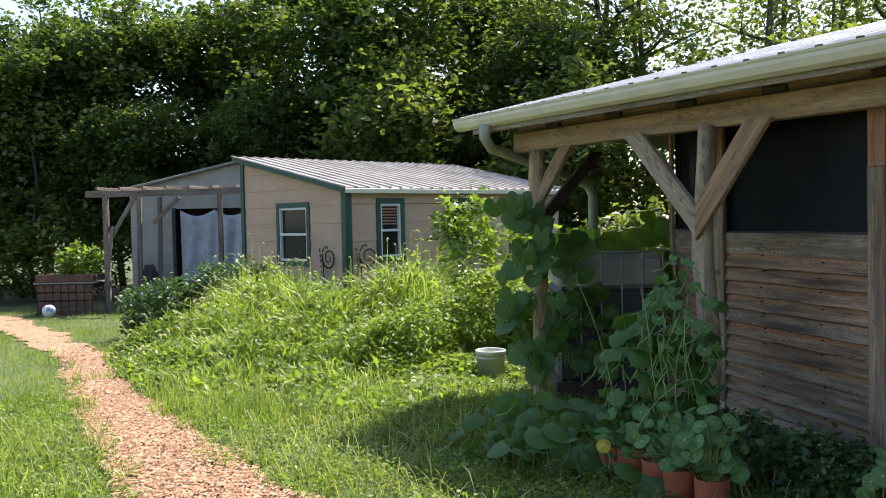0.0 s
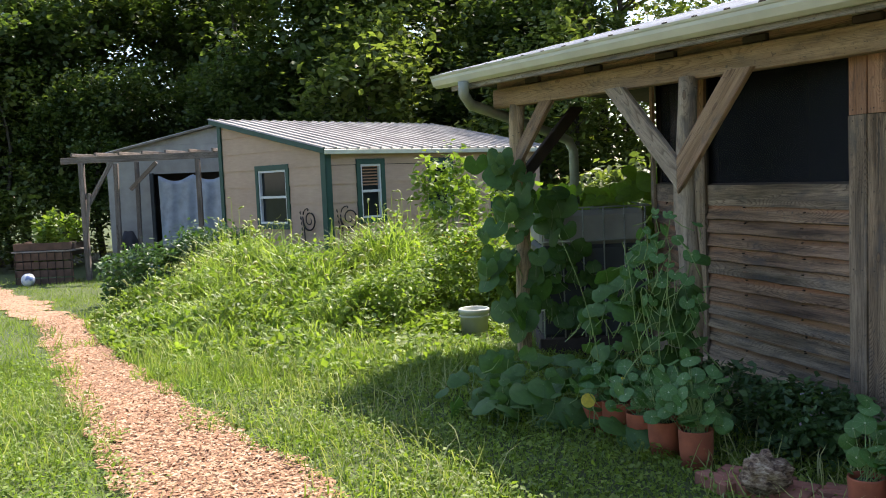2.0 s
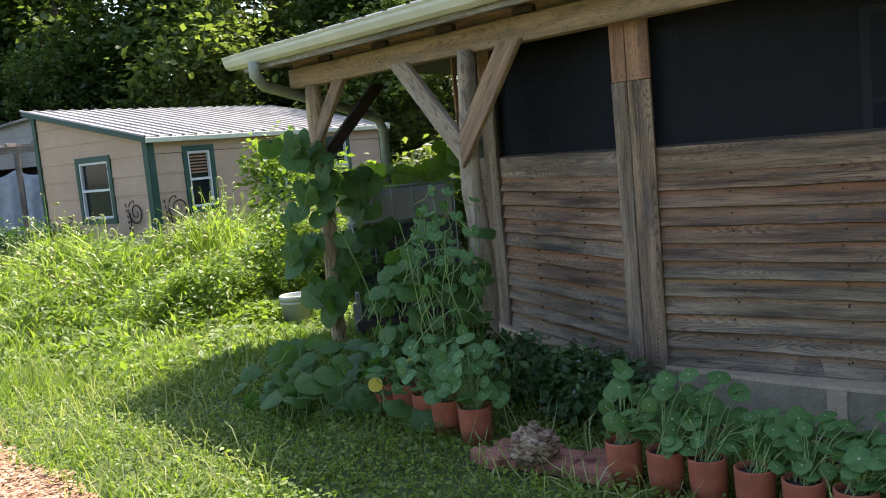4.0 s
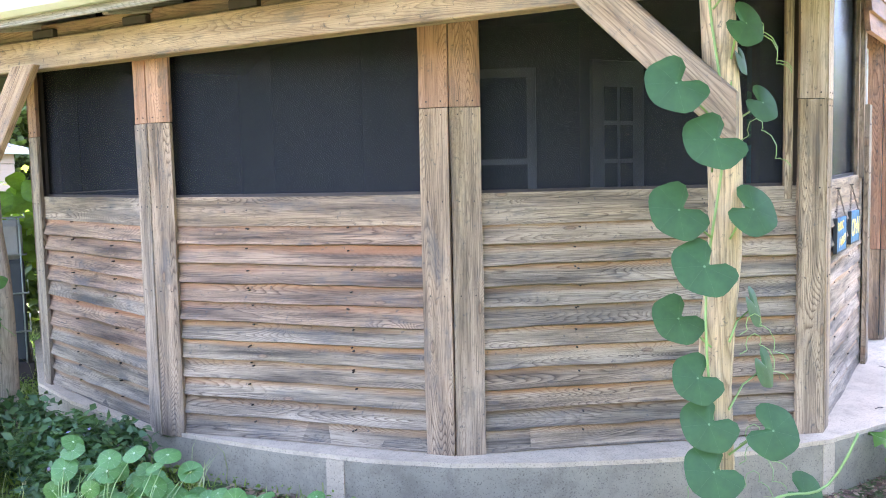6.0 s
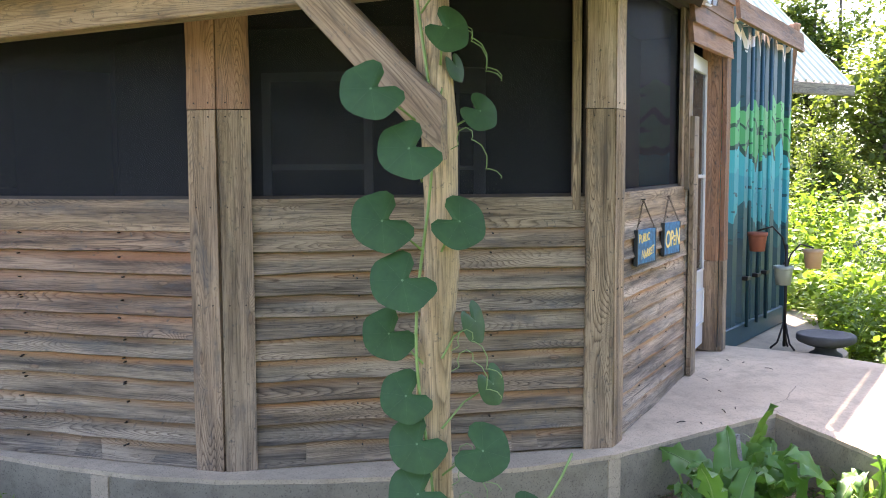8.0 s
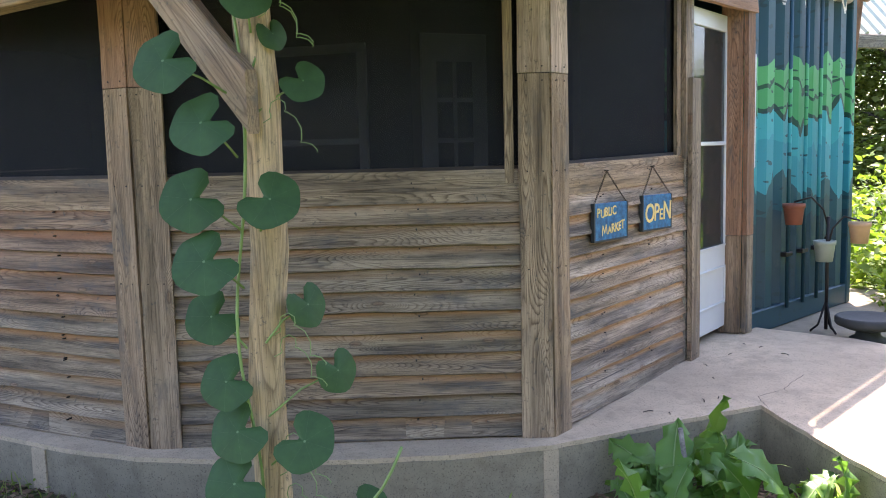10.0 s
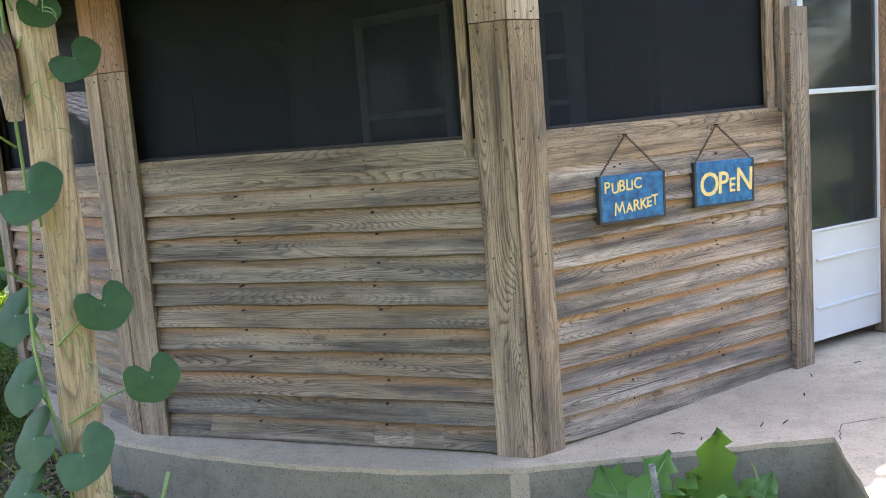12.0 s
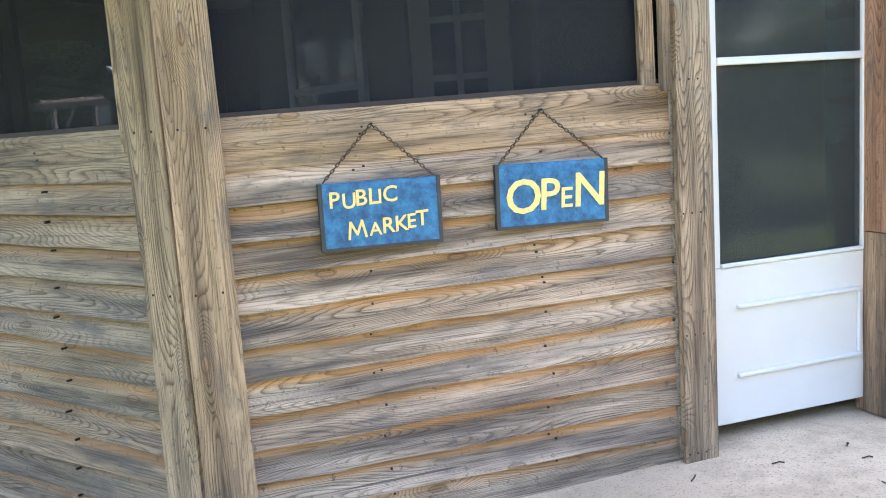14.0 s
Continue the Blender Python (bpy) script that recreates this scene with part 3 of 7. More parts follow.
roof = empty("roof", None, label="ribbed galvanised metal roof with a wide eave", category="roof", kind="structure")
for i in range(len(EAVE)):
    part("roof_sheet", ribbed_facet(EAVE[i], EAVE[(i + 1) % len(EAVE)], APEX), [M_ROOF, M_WOODSHADE], roof)
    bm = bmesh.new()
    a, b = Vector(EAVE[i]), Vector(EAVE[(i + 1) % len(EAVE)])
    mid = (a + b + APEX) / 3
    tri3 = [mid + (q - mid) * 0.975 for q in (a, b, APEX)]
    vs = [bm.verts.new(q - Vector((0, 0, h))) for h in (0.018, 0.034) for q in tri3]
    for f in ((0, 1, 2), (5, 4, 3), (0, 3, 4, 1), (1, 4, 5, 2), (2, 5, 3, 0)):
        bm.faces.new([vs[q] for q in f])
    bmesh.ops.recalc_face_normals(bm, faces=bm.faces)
    part("roof_deck", bm, M_WOODSHADE, roof)
fas, mf = bar(Vector((0.28, 7.50, 2.255)), Vector((4.0, 1.35, 2.255)), 0.09, 0.025)
tagged(part("fascia_board", fas, M_OLDWOOD, None, m=mf), "weathered grey board behind the gutter", "fascia", kind="structure")
for i in range(9):
    s = i / 8.0
    e = Vector((0.42, 7.42, 2.26)).lerp(Vector((3.95, 1.55, 2.26)), s)
    rb, rm = bar(e, e - out * 1.6 + Vector((0, 0, 0.28)), 0.09, 0.04)
    tagged(part("rafter", rb, M_OLDWOOD, None, m=rm), "grey rafter end resting on the eave beam", "rafter", group="rafters under the roof", kind="structure")


def gutter(p, q):
    """An open channel with a rolled lip, hung along the eave."""
    p, q = Vector(p), Vector(q)
    d = (q - p).normalized()
    side = Vector((-0.857, -0.515, 0))
    prof = [(-0.055, 0.05), (-0.055, -0.045), (0.0, -0.05), (0.032, -0.03), (0.05, 0.01), (0.052, 0.045), (0.062, 0.052), (0.058, 0.038),
            (0.047, 0.03), (0.044, 0.012), (0.028, -0.022), (-0.002, -0.042), (-0.049, -0.039), (-0.049, 0.05)]
    bm = bmesh.new()
    r0 = [bm.verts.new(p + side * x + Vector((0, 0, z))) for x, z in prof]
    r1 = [bm.verts.new(q + side * x + Vector((0, 0, z))) for x, z in prof]
    n = len(prof)
    for i in range(n):
        bm.faces.new((r0[i], r0[(i + 1) % n], r1[(i + 1) % n], r1[i]))
    bm.faces.new(r0[:7])
    bmesh.ops.recalc_face_normals(bm, faces=bm.faces)
    return bm


gut = tagged(part("gutter", gutter((0.15, 7.62, 2.30), (4.06, 1.12, 2.28)), M_GUTTER, None), "stained off-white metal gutter along the eave", "gutter", kind="structure")
M_SPOUT = plain("grey_green_spout", (0.34, 0.36, 0.30), 0.5, var=0.25)
tagged(part("downspout", tube([(0.36, 7.2, 2.26), (0.36, 7.22, 2.16), (0.42, 7.4, 2.09), (0.8, 7.75, 1.98), (1.30, 8.35, 1.84), (1.40, 8.46, 1.80),
                               (1.45, 8.5, 1.70), (1.45, 8.5, 1.15)], 0.045, 10), M_SPOUT, None),
       "bent grey-green downspout running to the water tank", "downspout", kind="structure")


# ---- inner core behind the screens ----
# Walls and ceiling coloured near-black to stand in for the room's shade.
CORE = [(3.25, 10.35), (4.2, 9.6), (3.75, 7.0), (4.1, 6.0), (5.3, 5.05), (6.9, 5.1), (8.7, 5.6)]
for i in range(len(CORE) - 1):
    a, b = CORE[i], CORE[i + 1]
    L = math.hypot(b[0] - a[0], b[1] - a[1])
    tagged(part("wall_inner_%d" % (i + 1), box(0, L, 0, 0.1, 0.15, 2.9), M_INNER, None, m=along(a, b)), "inner wall behind the screens, coloured dark for indoor shade", "wall",
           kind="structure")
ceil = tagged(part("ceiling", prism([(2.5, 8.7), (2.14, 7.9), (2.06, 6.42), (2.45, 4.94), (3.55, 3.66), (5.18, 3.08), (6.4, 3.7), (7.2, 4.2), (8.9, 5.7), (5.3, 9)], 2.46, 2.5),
                  M_WOODSHADE, None), "ceiling of the screened room, coloured dark for indoor shade", "ceiling", kind="structure")


# ---- door and its surround ----
DOOR_A, DOOR_B = (6.57, 3.838), (7.20, 4.235)
dm = along(DOOR_A, DOOR_B, 0.0)
DL = math.hypot(DOOR_B[0] - DOOR_A[0], DOOR_B[1] - DOOR_A[1])
door = tagged(part("door_1", box(-0.10, DL - 0.02, 0.002, 0.04, 0.275, 0.80, 0.004), M_WHITE, None, m=dm), "closed white metal storm door with a tall glass pane", "door", kind="structure")
for nm, b in (("stile", box(-0.10, 0.045, 0.0, 0.04, 0.80, 2.24, 0.004)), ("stile", box(DL - 0.13, DL - 0.02, 0.0, 0.04, 0.80, 2.24, 0.004)),
              ("top_rail", box(0.045, DL - 0.13, 0.0, 0.04, 2.14, 2.24, 0.004)), ("middle_bar", box(0.045, DL - 0.13, -0.002, 0.03, 1.438, 1.462, 0.003)),
              ("panel_moulding", box(0.10, DL - 0.14, -0.010, 0.004, 0.66, 0.675, 0.004)), ("panel_moulding", box(0.10, DL - 0.14, -0.010, 0.004, 0.43, 0.445, 0.004)),
              ("panel_moulding", box(DL - 0.155, DL - 0.14, -0.010, 0.004, 0.445, 0.66, 0.004)), ("glass_bead", box(0.045, DL - 0.13, -0.006, 0.008, 0.80, 0.813, 0.003))):
    part(nm, b, M_WHITE, door)
pane = part("pane", box(0.045, DL - 0.13, 0.014, 0.018, 0.80, 2.14), M_PANE, door, "dark reflecting glass pane")
pane.visible_shadow = False
part("hinge", box(DL - 0.02, DL + 0.0, -0.014, 0.006, 0.95, 1.03), M_WHITE, door)
# Added backing; its dark colour is the shade seen through the glass.
tagged(part("wall_door_back", box(-0.3, DL + 0.3, 0.55, 0.6, 0.2, 2.5), M_INNER, None, m=dm), "dark sheet added behind the storm door's glass", "wall", kind="structure")
cpost = empty("door_post", pose(6.38, 3.62, 0), label="narrow weathered post board beside the white door", category="post", kind="structure")
mcd = Matrix.Translation((-6.38, -3.62, 0)) @ along(V[6], V[7])
LCD = math.hypot(V[7][0] - V[6][0], V[7][1] - V[6][1])
board_thing("post_board", LCD - 0.05, 0.115, 0.205, 1.82, mcd @ Matrix.Translation((0, -0.05, 0)), M_POST, cpost, 0.028, 3)
board_thing("post_board", LCD - 0.075, 0.075, 1.37, 2.6, mcd @ Matrix.Translation((0, -0.02, 0)), M_POST, cpost, 0.03, 4)
board_thing("post_board", LCD - 0.14, 0.05, 1.37, 2.6, mcd @ Matrix.Translation((0, -0.005, 0)), M_POST, cpost, 0.02, 6)
part("post_core", box(LCD - 0.05, LCD + 0.05, -0.04, 0.06, 0.2, 2.6), M_OLDWOOD, cpost, m=mcd)
for z in (0.235, 0.62, 1.0, 1.4, 1.7):
    for k in (-0.04, -0.01, 0.02):
        nb = bmesh.new()
        bmesh.ops.create_cone(nb, cap_ends=True, segments=6, radius1=0.003, radius2=0.003, depth=0.004)
        part("nail", nb, M_STEEL, cpost, m=mcd @ Matrix.Translation((LCD + k, -0.079, z)) @ Matrix.Rotation(radians(90), 4, "X"))
jm = along((7.17, 4.10), (7.33, 4.18))
jp = empty("jamb_post", pose(7.20, 4.12, 0), label="reddish square timber post at the door jamb", category="post", kind="structure")
ji = Matrix.Translation((-7.20, -4.12, 0))
for z0, z1, mt in ((0.23, 0.86, M_POST), (0.864, 2.7, M_POSTRED)):
    board_thing("post_board", 0.0, 0.10, z0, z1, ji @ jm, mt, jp, 0.03, int(z0 * 50))
    side = ji @ along((7.10, 4.215), (7.17, 4.105))
    board_thing("post_board", 0.0, 0.13, z0, z1, side, mt, jp, 0.03, int(z0 * 70))
lint = empty("lintel", pose(6.4, 3.6, 0), label="stacked lapped boards and header above the door", category="lintel", kind="structure")
li = Matrix.Translation((-6.4, -3.6, 0)) @ along((6.42, 3.73), (7.30, 4.19))
me_l = board_mesh("header_board", 0.98, 0.14, 0.03, M_POSTRED, 91)
for k in range(4):
    share("board", me_l, lint, li @ Matrix.Translation((-0.02, -0.03 - 0.006 * (k % 2), 2.255 + 0.12 * k)) @ Matrix.Rotation(radians(-6), 4, "X"))

# the loose strip that stands beside the last big screen
strip = tagged(part("trim_3", box(0, 1.25, -0.012, 0.012, -0.02, 0.02, 0.002), M_POST, None,
                    m=along(V[5], V[6]) @ pose(1.617, -0.03, 1.30) @ Matrix.Rotation(radians(-90), 4, "Y")), "thin weathered trim strip beside the screen", "trim", kind="structure")


# ---- hanging signs ----
M_SIGN = Mat("worn_blue_paint", 0.6)
_co = M_SIGN.coords(which="Object")
_a = M_SIGN.noise(_co, 24, 6, 0.75)
_b = M_SIGN.noise(_co, 60, 3, 0.7)
_c = M_SIGN.ramp(_a, (0.36, (0.008, 0.062, 0.15)), (0.5, (0.014, 0.125, 0.28)), (0.64, (0.025, 0.20, 0.40)))
_c = M_SIGN.mix(M_SIGN.ramp(_b, (0.62, grey(0)), (0.72, grey(0.55))), _c, (0.10, 0.30, 0.34))
M_SIGN.color(_c).bump(_b, 0.3, 0.002)
M_YELLOW = plain("hand_painted_yellow", (0.80, 0.60, 0.23), 0.6, var=0.12, scale=40)
M_SLATE = plain("dark_worn_edge", (0.035, 0.04, 0.045), 0.7, var=0.3)
M_CHAIN = plain("rusted_chain", (0.10, 0.07, 0.05), 0.5, 0.7, var=0.5, scale=60)


def letters(text, size, shear, sx=1.0):
    cu = bpy.data.curves.new("letters", "FONT")
    cu.body, cu.size, cu.extrude, cu.offset, cu.shear, cu.resolution_u = text, size, 0.0012, size * 0.012, shear, 3
    tmp = bpy.data.objects.new("letters", cu)
    scene.collection.objects.link(tmp)
    bpy.context.view_layer.update()
    me = bpy.data.meshes.new_from_object(tmp.evaluated_get(bpy.context.evaluated_depsgraph_get()))
    bpy.data.objects.remove(tmp)
    me.materials.clear()
    me.materials.append(M_YELLOW)
    return me


def stroke_m(size):
    """A painted capital M as one bent ribbon of strokes."""
    bm = bmesh.new()
    pts = [Vector((x * size, y * size, 0)) for x, y in ((0.02, 0.0), (0.14, 0.70), (0.38, 0.16), (0.64, 0.72), (0.76, 0.02))]
    w = 0.055 * size
    for k, (p, q) in enumerate(zip(pts, pts[1:])):
        d = (q - p).normalized()
        s = Vector((-d.y, d.x, 0)) * w
        e = d * w * 0.7
        for z in (0.0012 + 0.0002 * k,):
            bm.faces.new([bm.verts.new(v + Vector((0, 0, z))) for v in (p - e - s, q + e - s, q + e + s, p - e + s)])
    me = bpy.data.meshes.new("letter")
    bm.to_mesh(me)
    bm.free()
    me.materials.append(M_YELLOW)
    return me


def chain(p, q, parent):
    """A small link chain between two points."""
    p, q = Vector(p), Vector(q)
    n = max(3, int((q - p).length / 0.0115))
    d = (q - p).normalized()
    for i in range(n):
        c = p.lerp(q, (i + 0.5) / n)
        bm = bmesh.new()
        s = d.cross(Vector((0, 1, 0))).normalized() if i % 2 else Vector((0, 1, 0))
        tube([c + d * 0.0085 * math.cos(a) + s * 0.0042 * math.sin(a) for a in (2 * math.pi * k / 8 for k in range(9))], 0.0014, 5, bm, cap=False)
        part("chain_link", bm, M_CHAIN, parent)


def sign(x0, x1, z0, z1, peak, texts, label, tilt, group):
    """A painted board hung by a chain from one nail; x and z in the wall's axes."""
    w, h = x1 - x0, z1 - z0
    m = along(V[6], V[7]) @ Matrix.Translation(((x0 + x1) / 2, -0.049, z1)) @ Matrix.Rotation(radians(tilt), 4, "Y")
    s = empty("hanging_sign", m, label=label, category="sign", group=group)
    part("board", box(-w / 2, w / 2, -0.008, 0.008, -h, 0, 0.003), M_SIGN.m, s)
    for nm, b in (("edging", box(-w / 2 - 0.003, w / 2 + 0.003, -0.0095, 0.0095, -h - 0.003, -h + 0.006)), ("edging", box(-w / 2 - 0.004, -w / 2 + 0.007, -0.010, 0.010, -h, 0.001)),
                  ("edging", box(w / 2 - 0.007, w / 2 + 0.004, -0.010, 0.010, -h, 0.001))):
        part(nm, b, M_SLATE, s)
    for text, size, tx, tz, rot, shear in texts:
        for ch, dx, dz, sc in text:
            me = stroke_m(size * sc) if ch == "M" else letters(ch, size * sc, shear)
            share("letter", me, s, Matrix.Translation((tx + dx, -0.0095, tz + dz)) @ Matrix.Rotation(radians(90), 4, "X") @ Matrix.Rotation(radians(rot), 4, "Z"))
    pk = Vector((peak[0] - (x0 + x1) / 2, 0.012, peak[1] - z1))
    chain((-w / 2 + 0.012, -0.002, 0.004), pk, s)
    chain((w / 2 - 0.012, -0.002, 0.004), pk, s)
    nb = tube([pk + Vector((0, 0.03, 0)), pk + Vector((0, -0.012, 0.002))], 0.003, 6)
    part("nail", nb, M_STEEL, s)
    return s


sign(0.355, 0.690, 0.996, 1.178, (0.512, 1.331),
     [([("P", 0, 0, 1), ("U", 0.036, -0.004, 0.95), ("B", 0.073, 0.002, 1.0), ("L", 0.109, 0.003, 1), ("I", 0.136, 0.004, 0.9), ("C", 0.150, 0.006, 1)], 0.062, -0.146, -0.066, 2, 0.05),
      ([("M", 0, -0.006, 1.05), ("A", 0.058, -0.002, 0.85), ("R", 0.093, 0.002, 1), ("K", 0.129, 0.004, 1), ("E", 0.164, 0.010, 0.92), ("T", 0.191, 0.014, 1)], 0.061, -0.096, -0.148, 3, 0.06)],
     "small blue wooden sign lettered PUBLIC MARKET on a rusty chain", 0.6, "hanging market signs")
sign(0.862, 1.206, 1.005, 1.189, (1.011, 1.338),
     [([("O", 0, -0.006, 1.25), ("P", 0.105, 0.0, 1.15), ("E", 0.171, 0.002, 0.74), ("N", 0.212, 0.002, 1.25)], 0.112, -0.152, -0.136, 0, 0.05)],
     "small blue wooden sign lettered OPEN hung on a rusty chain", 0.9, "hanging market signs")


# ---- painted container ----
def mural_mat():
    m = Mat("mural_painted_steel", 0.5)
    co = m.n("TexCoord").outputs["Object"]
    sx = m.n("SeparateXYZ", Vector=co)
    x, z = sx.outputs[0], sx.outputs[2]
    wv = m.noise(m.coords((2.2, 1, 0.6)), 2.0, 2, 0.5)
    zz = m.math("ADD", z, m.math("MULTIPLY", m.math("SUBTRACT", wv, 0.5), 0.75))
    bands = m.n("ValToRGB", Fac=m.math("DIVIDE", zz, 2.8))
    bands.color_ramp.interpolation = "CONSTANT"
    els = bands.color_ramp.elements
    stops = [(0.0, (0.012, 0.055, 0.075)), (0.34, (0.01, 0.09, 0.11)), (0.40, (0.02, 0.30, 0.36)), (0.50, (0.03, 0.38, 0.42)), (0.575, (0.012, 0.07, 0.05)), (0.59, (0.06, 0.36, 0.13)),
             (0.645, (0.015, 0.09, 0.05)), (0.66, (0.09, 0.42, 0.15)), (0.72, (0.012, 0.075, 0.105)), (0.885, (0.72, 0.74, 0.74)), (0.905, (0.015, 0.10, 0.15))]
    while len(els) < len(stops):
        els.new(0.99)
    for e, (p, c) in zip(els, stops):
        e.position, e.color = p, (*c, 1)
    fr = m.noise(m.coords((5, 1, 9)), 2.4, 1, 0.4)
    dash = m.ramp(fr, (0.655, grey(0)), (0.665, grey(0.85)))
    c = m.mix(dash, bands.outputs[0], (0.01, 0.045, 0.055))
    worn = m.noise(m.coords(), 9, 5, 0.7)
    m.color(m.mix(m.ramp(worn, (0.62, grey(0)), (0.8, grey(0.4))), c, (0.14, 0.16, 0.15)))
    return m.m


M_MURAL = mural_mat()
CA, CB = (7.30, 4.19), (8.83, 4.85)
cont = empty("shipping_container", along(CA, CB, 0.0), label="corrugated steel container painted with a teal and green mountain mural", category="container")
CL = math.hypot(CB[0] - CA[0], CB[1] - CA[1])
bm = bmesh.new()
prof = []
x = 0.0
while x < CL - 0.12:
    prof += [(x, 0.0), (x + 0.10, 0.0), (x + 0.135, 0.05), (x + 0.205, 0.05)]
    x += 0.24
prof.append((CL, 0.0))
lo = [bm.verts.new((px, py, 0.30)) for px, py in prof]
hi = [bm.verts.new((px, py, 2.62)) for px, py in prof]
for i in range(len(prof) - 1):
    bm.faces.new((lo[i], lo[i + 1], hi[i + 1], hi[i]))
bk = [bm.verts.new(v) for v in ((0, 0.10, 0.30), (CL, 0.10, 0.30), (CL, 0.10, 2.62), (0, 0.10, 2.62))]
bm.faces.new(bk[::-1])
part("corrugated_side", bm, M_MURAL, cont)
part("top_rail", box(0, CL, -0.02, 0.1, 2.55, 2.66, 0.008), M_MURAL, cont)
part("bottom_rail", box(0, CL, -0.012, 0.1, 0.174, 0.33, 0.008), M_MURAL, cont)
part("corner_post", box(CL - 0.05, CL + 0.03, -0.02, 0.12, 0.174, 2.66, 0.008), M_MURAL, cont)
for x in (0.52, 0.78, 1.02):
    part("lock_rod", tube([(x, -0.03, 0.30), (x, -0.03, 2.6)], 0.014, 8), M_MURAL, cont)
    part("rod_bracket", box(x - 0.05, x + 0.05, -0.045, 0.0, 0.66, 0.69, 0.004), M_STEEL, cont)
part("rear_body", box(0.05, CL, 0.12, 2.3, 0.174, 2.6), M_MURAL, cont)

# the board that closes the gable above the container
gable = empty("trim_6", along((7.30, 4.13), (8.87, 4.79)), label="weathered brown board above the painted container", category="trim", kind="structure")
me_g = board_mesh("gable_board", 1.70, 0.15, 0.03, M_POSTRED, 93)
share("board", me_g, gable, Matrix.Translation((0, -0.02, 2.564 - 0.035)) @ Matrix.Rotation(0.0267, 4, "Y") @ Matrix.Rotation(radians(-6), 4, "X"))

# a pale peeled board end by the jamb
tagged(part("trim_4", box(0.0, 0.06, -0.01, 0.02, 1.28, 2.02, 0.012), M_WHITE, None, m=along((7.285, 4.165), (7.4, 4.22))), "white scrap of trim by the door jamb", "trim", kind="structure")

def shed_roof(c0, c1, c2, c3, inv, parent, mat, pitch=0.23):
    """A ribbed sheet from the low edge c0-c1 up to the high edge c3-c2."""
    bm = bmesh.new()
    c0, c1, c2, c3 = (Vector(c) for c in (c0, c1, c2, c3))
    nrm = (c1 - c0).cross(c3 - c0).normalized()
    vs = [bm.verts.new(p + nrm * h) for h in (0, -0.03) for p in (c0, c1, c2, c3)]
    for f in ((0, 1, 2, 3), (7, 6, 5, 4), (0, 4, 5, 1), (1, 5, 6, 2), (2, 6, 7, 3), (3, 7, 4, 0)):
        bm.faces.new([vs[i] for i in f])
    u = (c1 - c0).normalized()
    n = int((c1 - c0).length / pitch)
    ribs = []
    for i in range(n + 1):
        s = i / n
        p, q = c0.lerp(c1, s), c3.lerp(c2, s)
        pr = [(-0.03, 0.0), (-0.012, 0.022), (0.012, 0.022), (0.03, 0.0)]
        rb = bmesh.new()
        r0 = [rb.verts.new(p + u * x + nrm * h) for x, h in pr]
        r1 = [rb.verts.new(q + u * x + nrm * h) for x, h in pr]
        for k in range(3):
            rb.faces.new((r0[k], r0[k + 1], r1[k + 1], r1[k]))
        rb.faces.new(r0[::-1])
        rb.faces.new(r1)
        bmesh.ops.recalc_face_normals(rb, faces=rb.faces)
        ribs.append(rb)
    bmesh.ops.recalc_face_normals(bm, faces=bm.faces)
    sheet = part("roof", bm, mat, parent, m=inv)
    for rb in ribs:
        part("rib", rb, mat, sheet)
    return sheet


# lean-to roof past the container
lean = empty("lean_to_roof", None, label="small pale ribbed roof over a plank edge", category="roof", kind="structure")
M_PALEROOF = plain("pale_green_sheet", (0.50, 0.54, 0.44), 0.5, 0.0, var=0.1)
lo_a, lo_b = Vector((8.95, 4.95, 2.28)), Vector((10.55, 5.46, 2.36))
up_v = Vector((0.05, 0.98, 0.95))
shed_roof(lo_a, lo_b, lo_b + up_v * 1.7, lo_a + up_v * 1.7, Matrix(), lean, M_PALEROOF, 0.2)
fb, fm = bar(lo_a - Vector((0.05, 0, 0.06)), lo_b + Vector((0.06, 0, -0.06)), 0.11, 0.04)
part("edge_board", fb, M_OLDWOOD, lean, m=fm)
fb, fm = bar((8.88, 4.92, 2.06), (8.95, 4.9, 2.75), 0.06, 0.09)
part("edge_board", fb, M_POSTRED, lean, m=fm)
for px, py in ((9.1, 6.6), (10.5, 6.9)):
    part("post", box(px - 0.05, px + 0.05, py - 0.05, py + 0.05, -0.3, 3.55), M_OLDWOOD, lean)


# ---- plant stand and bird bath on the slab ----
def pot_mesh(r, h, mat, wall=0.012):
    return lathe([(r * 0.78, 0), (r * 0.98, h * 0.78), (r * 1.0, h * 0.8), (r * 1.06, h * 0.81), (r * 1.07, h), (r * 1.07 - wall, h), (r * 0.95 - wall, h * 0.8), (r * 0.9 - wall, h * 0.79), (0.001, h * 0.78)], 18)


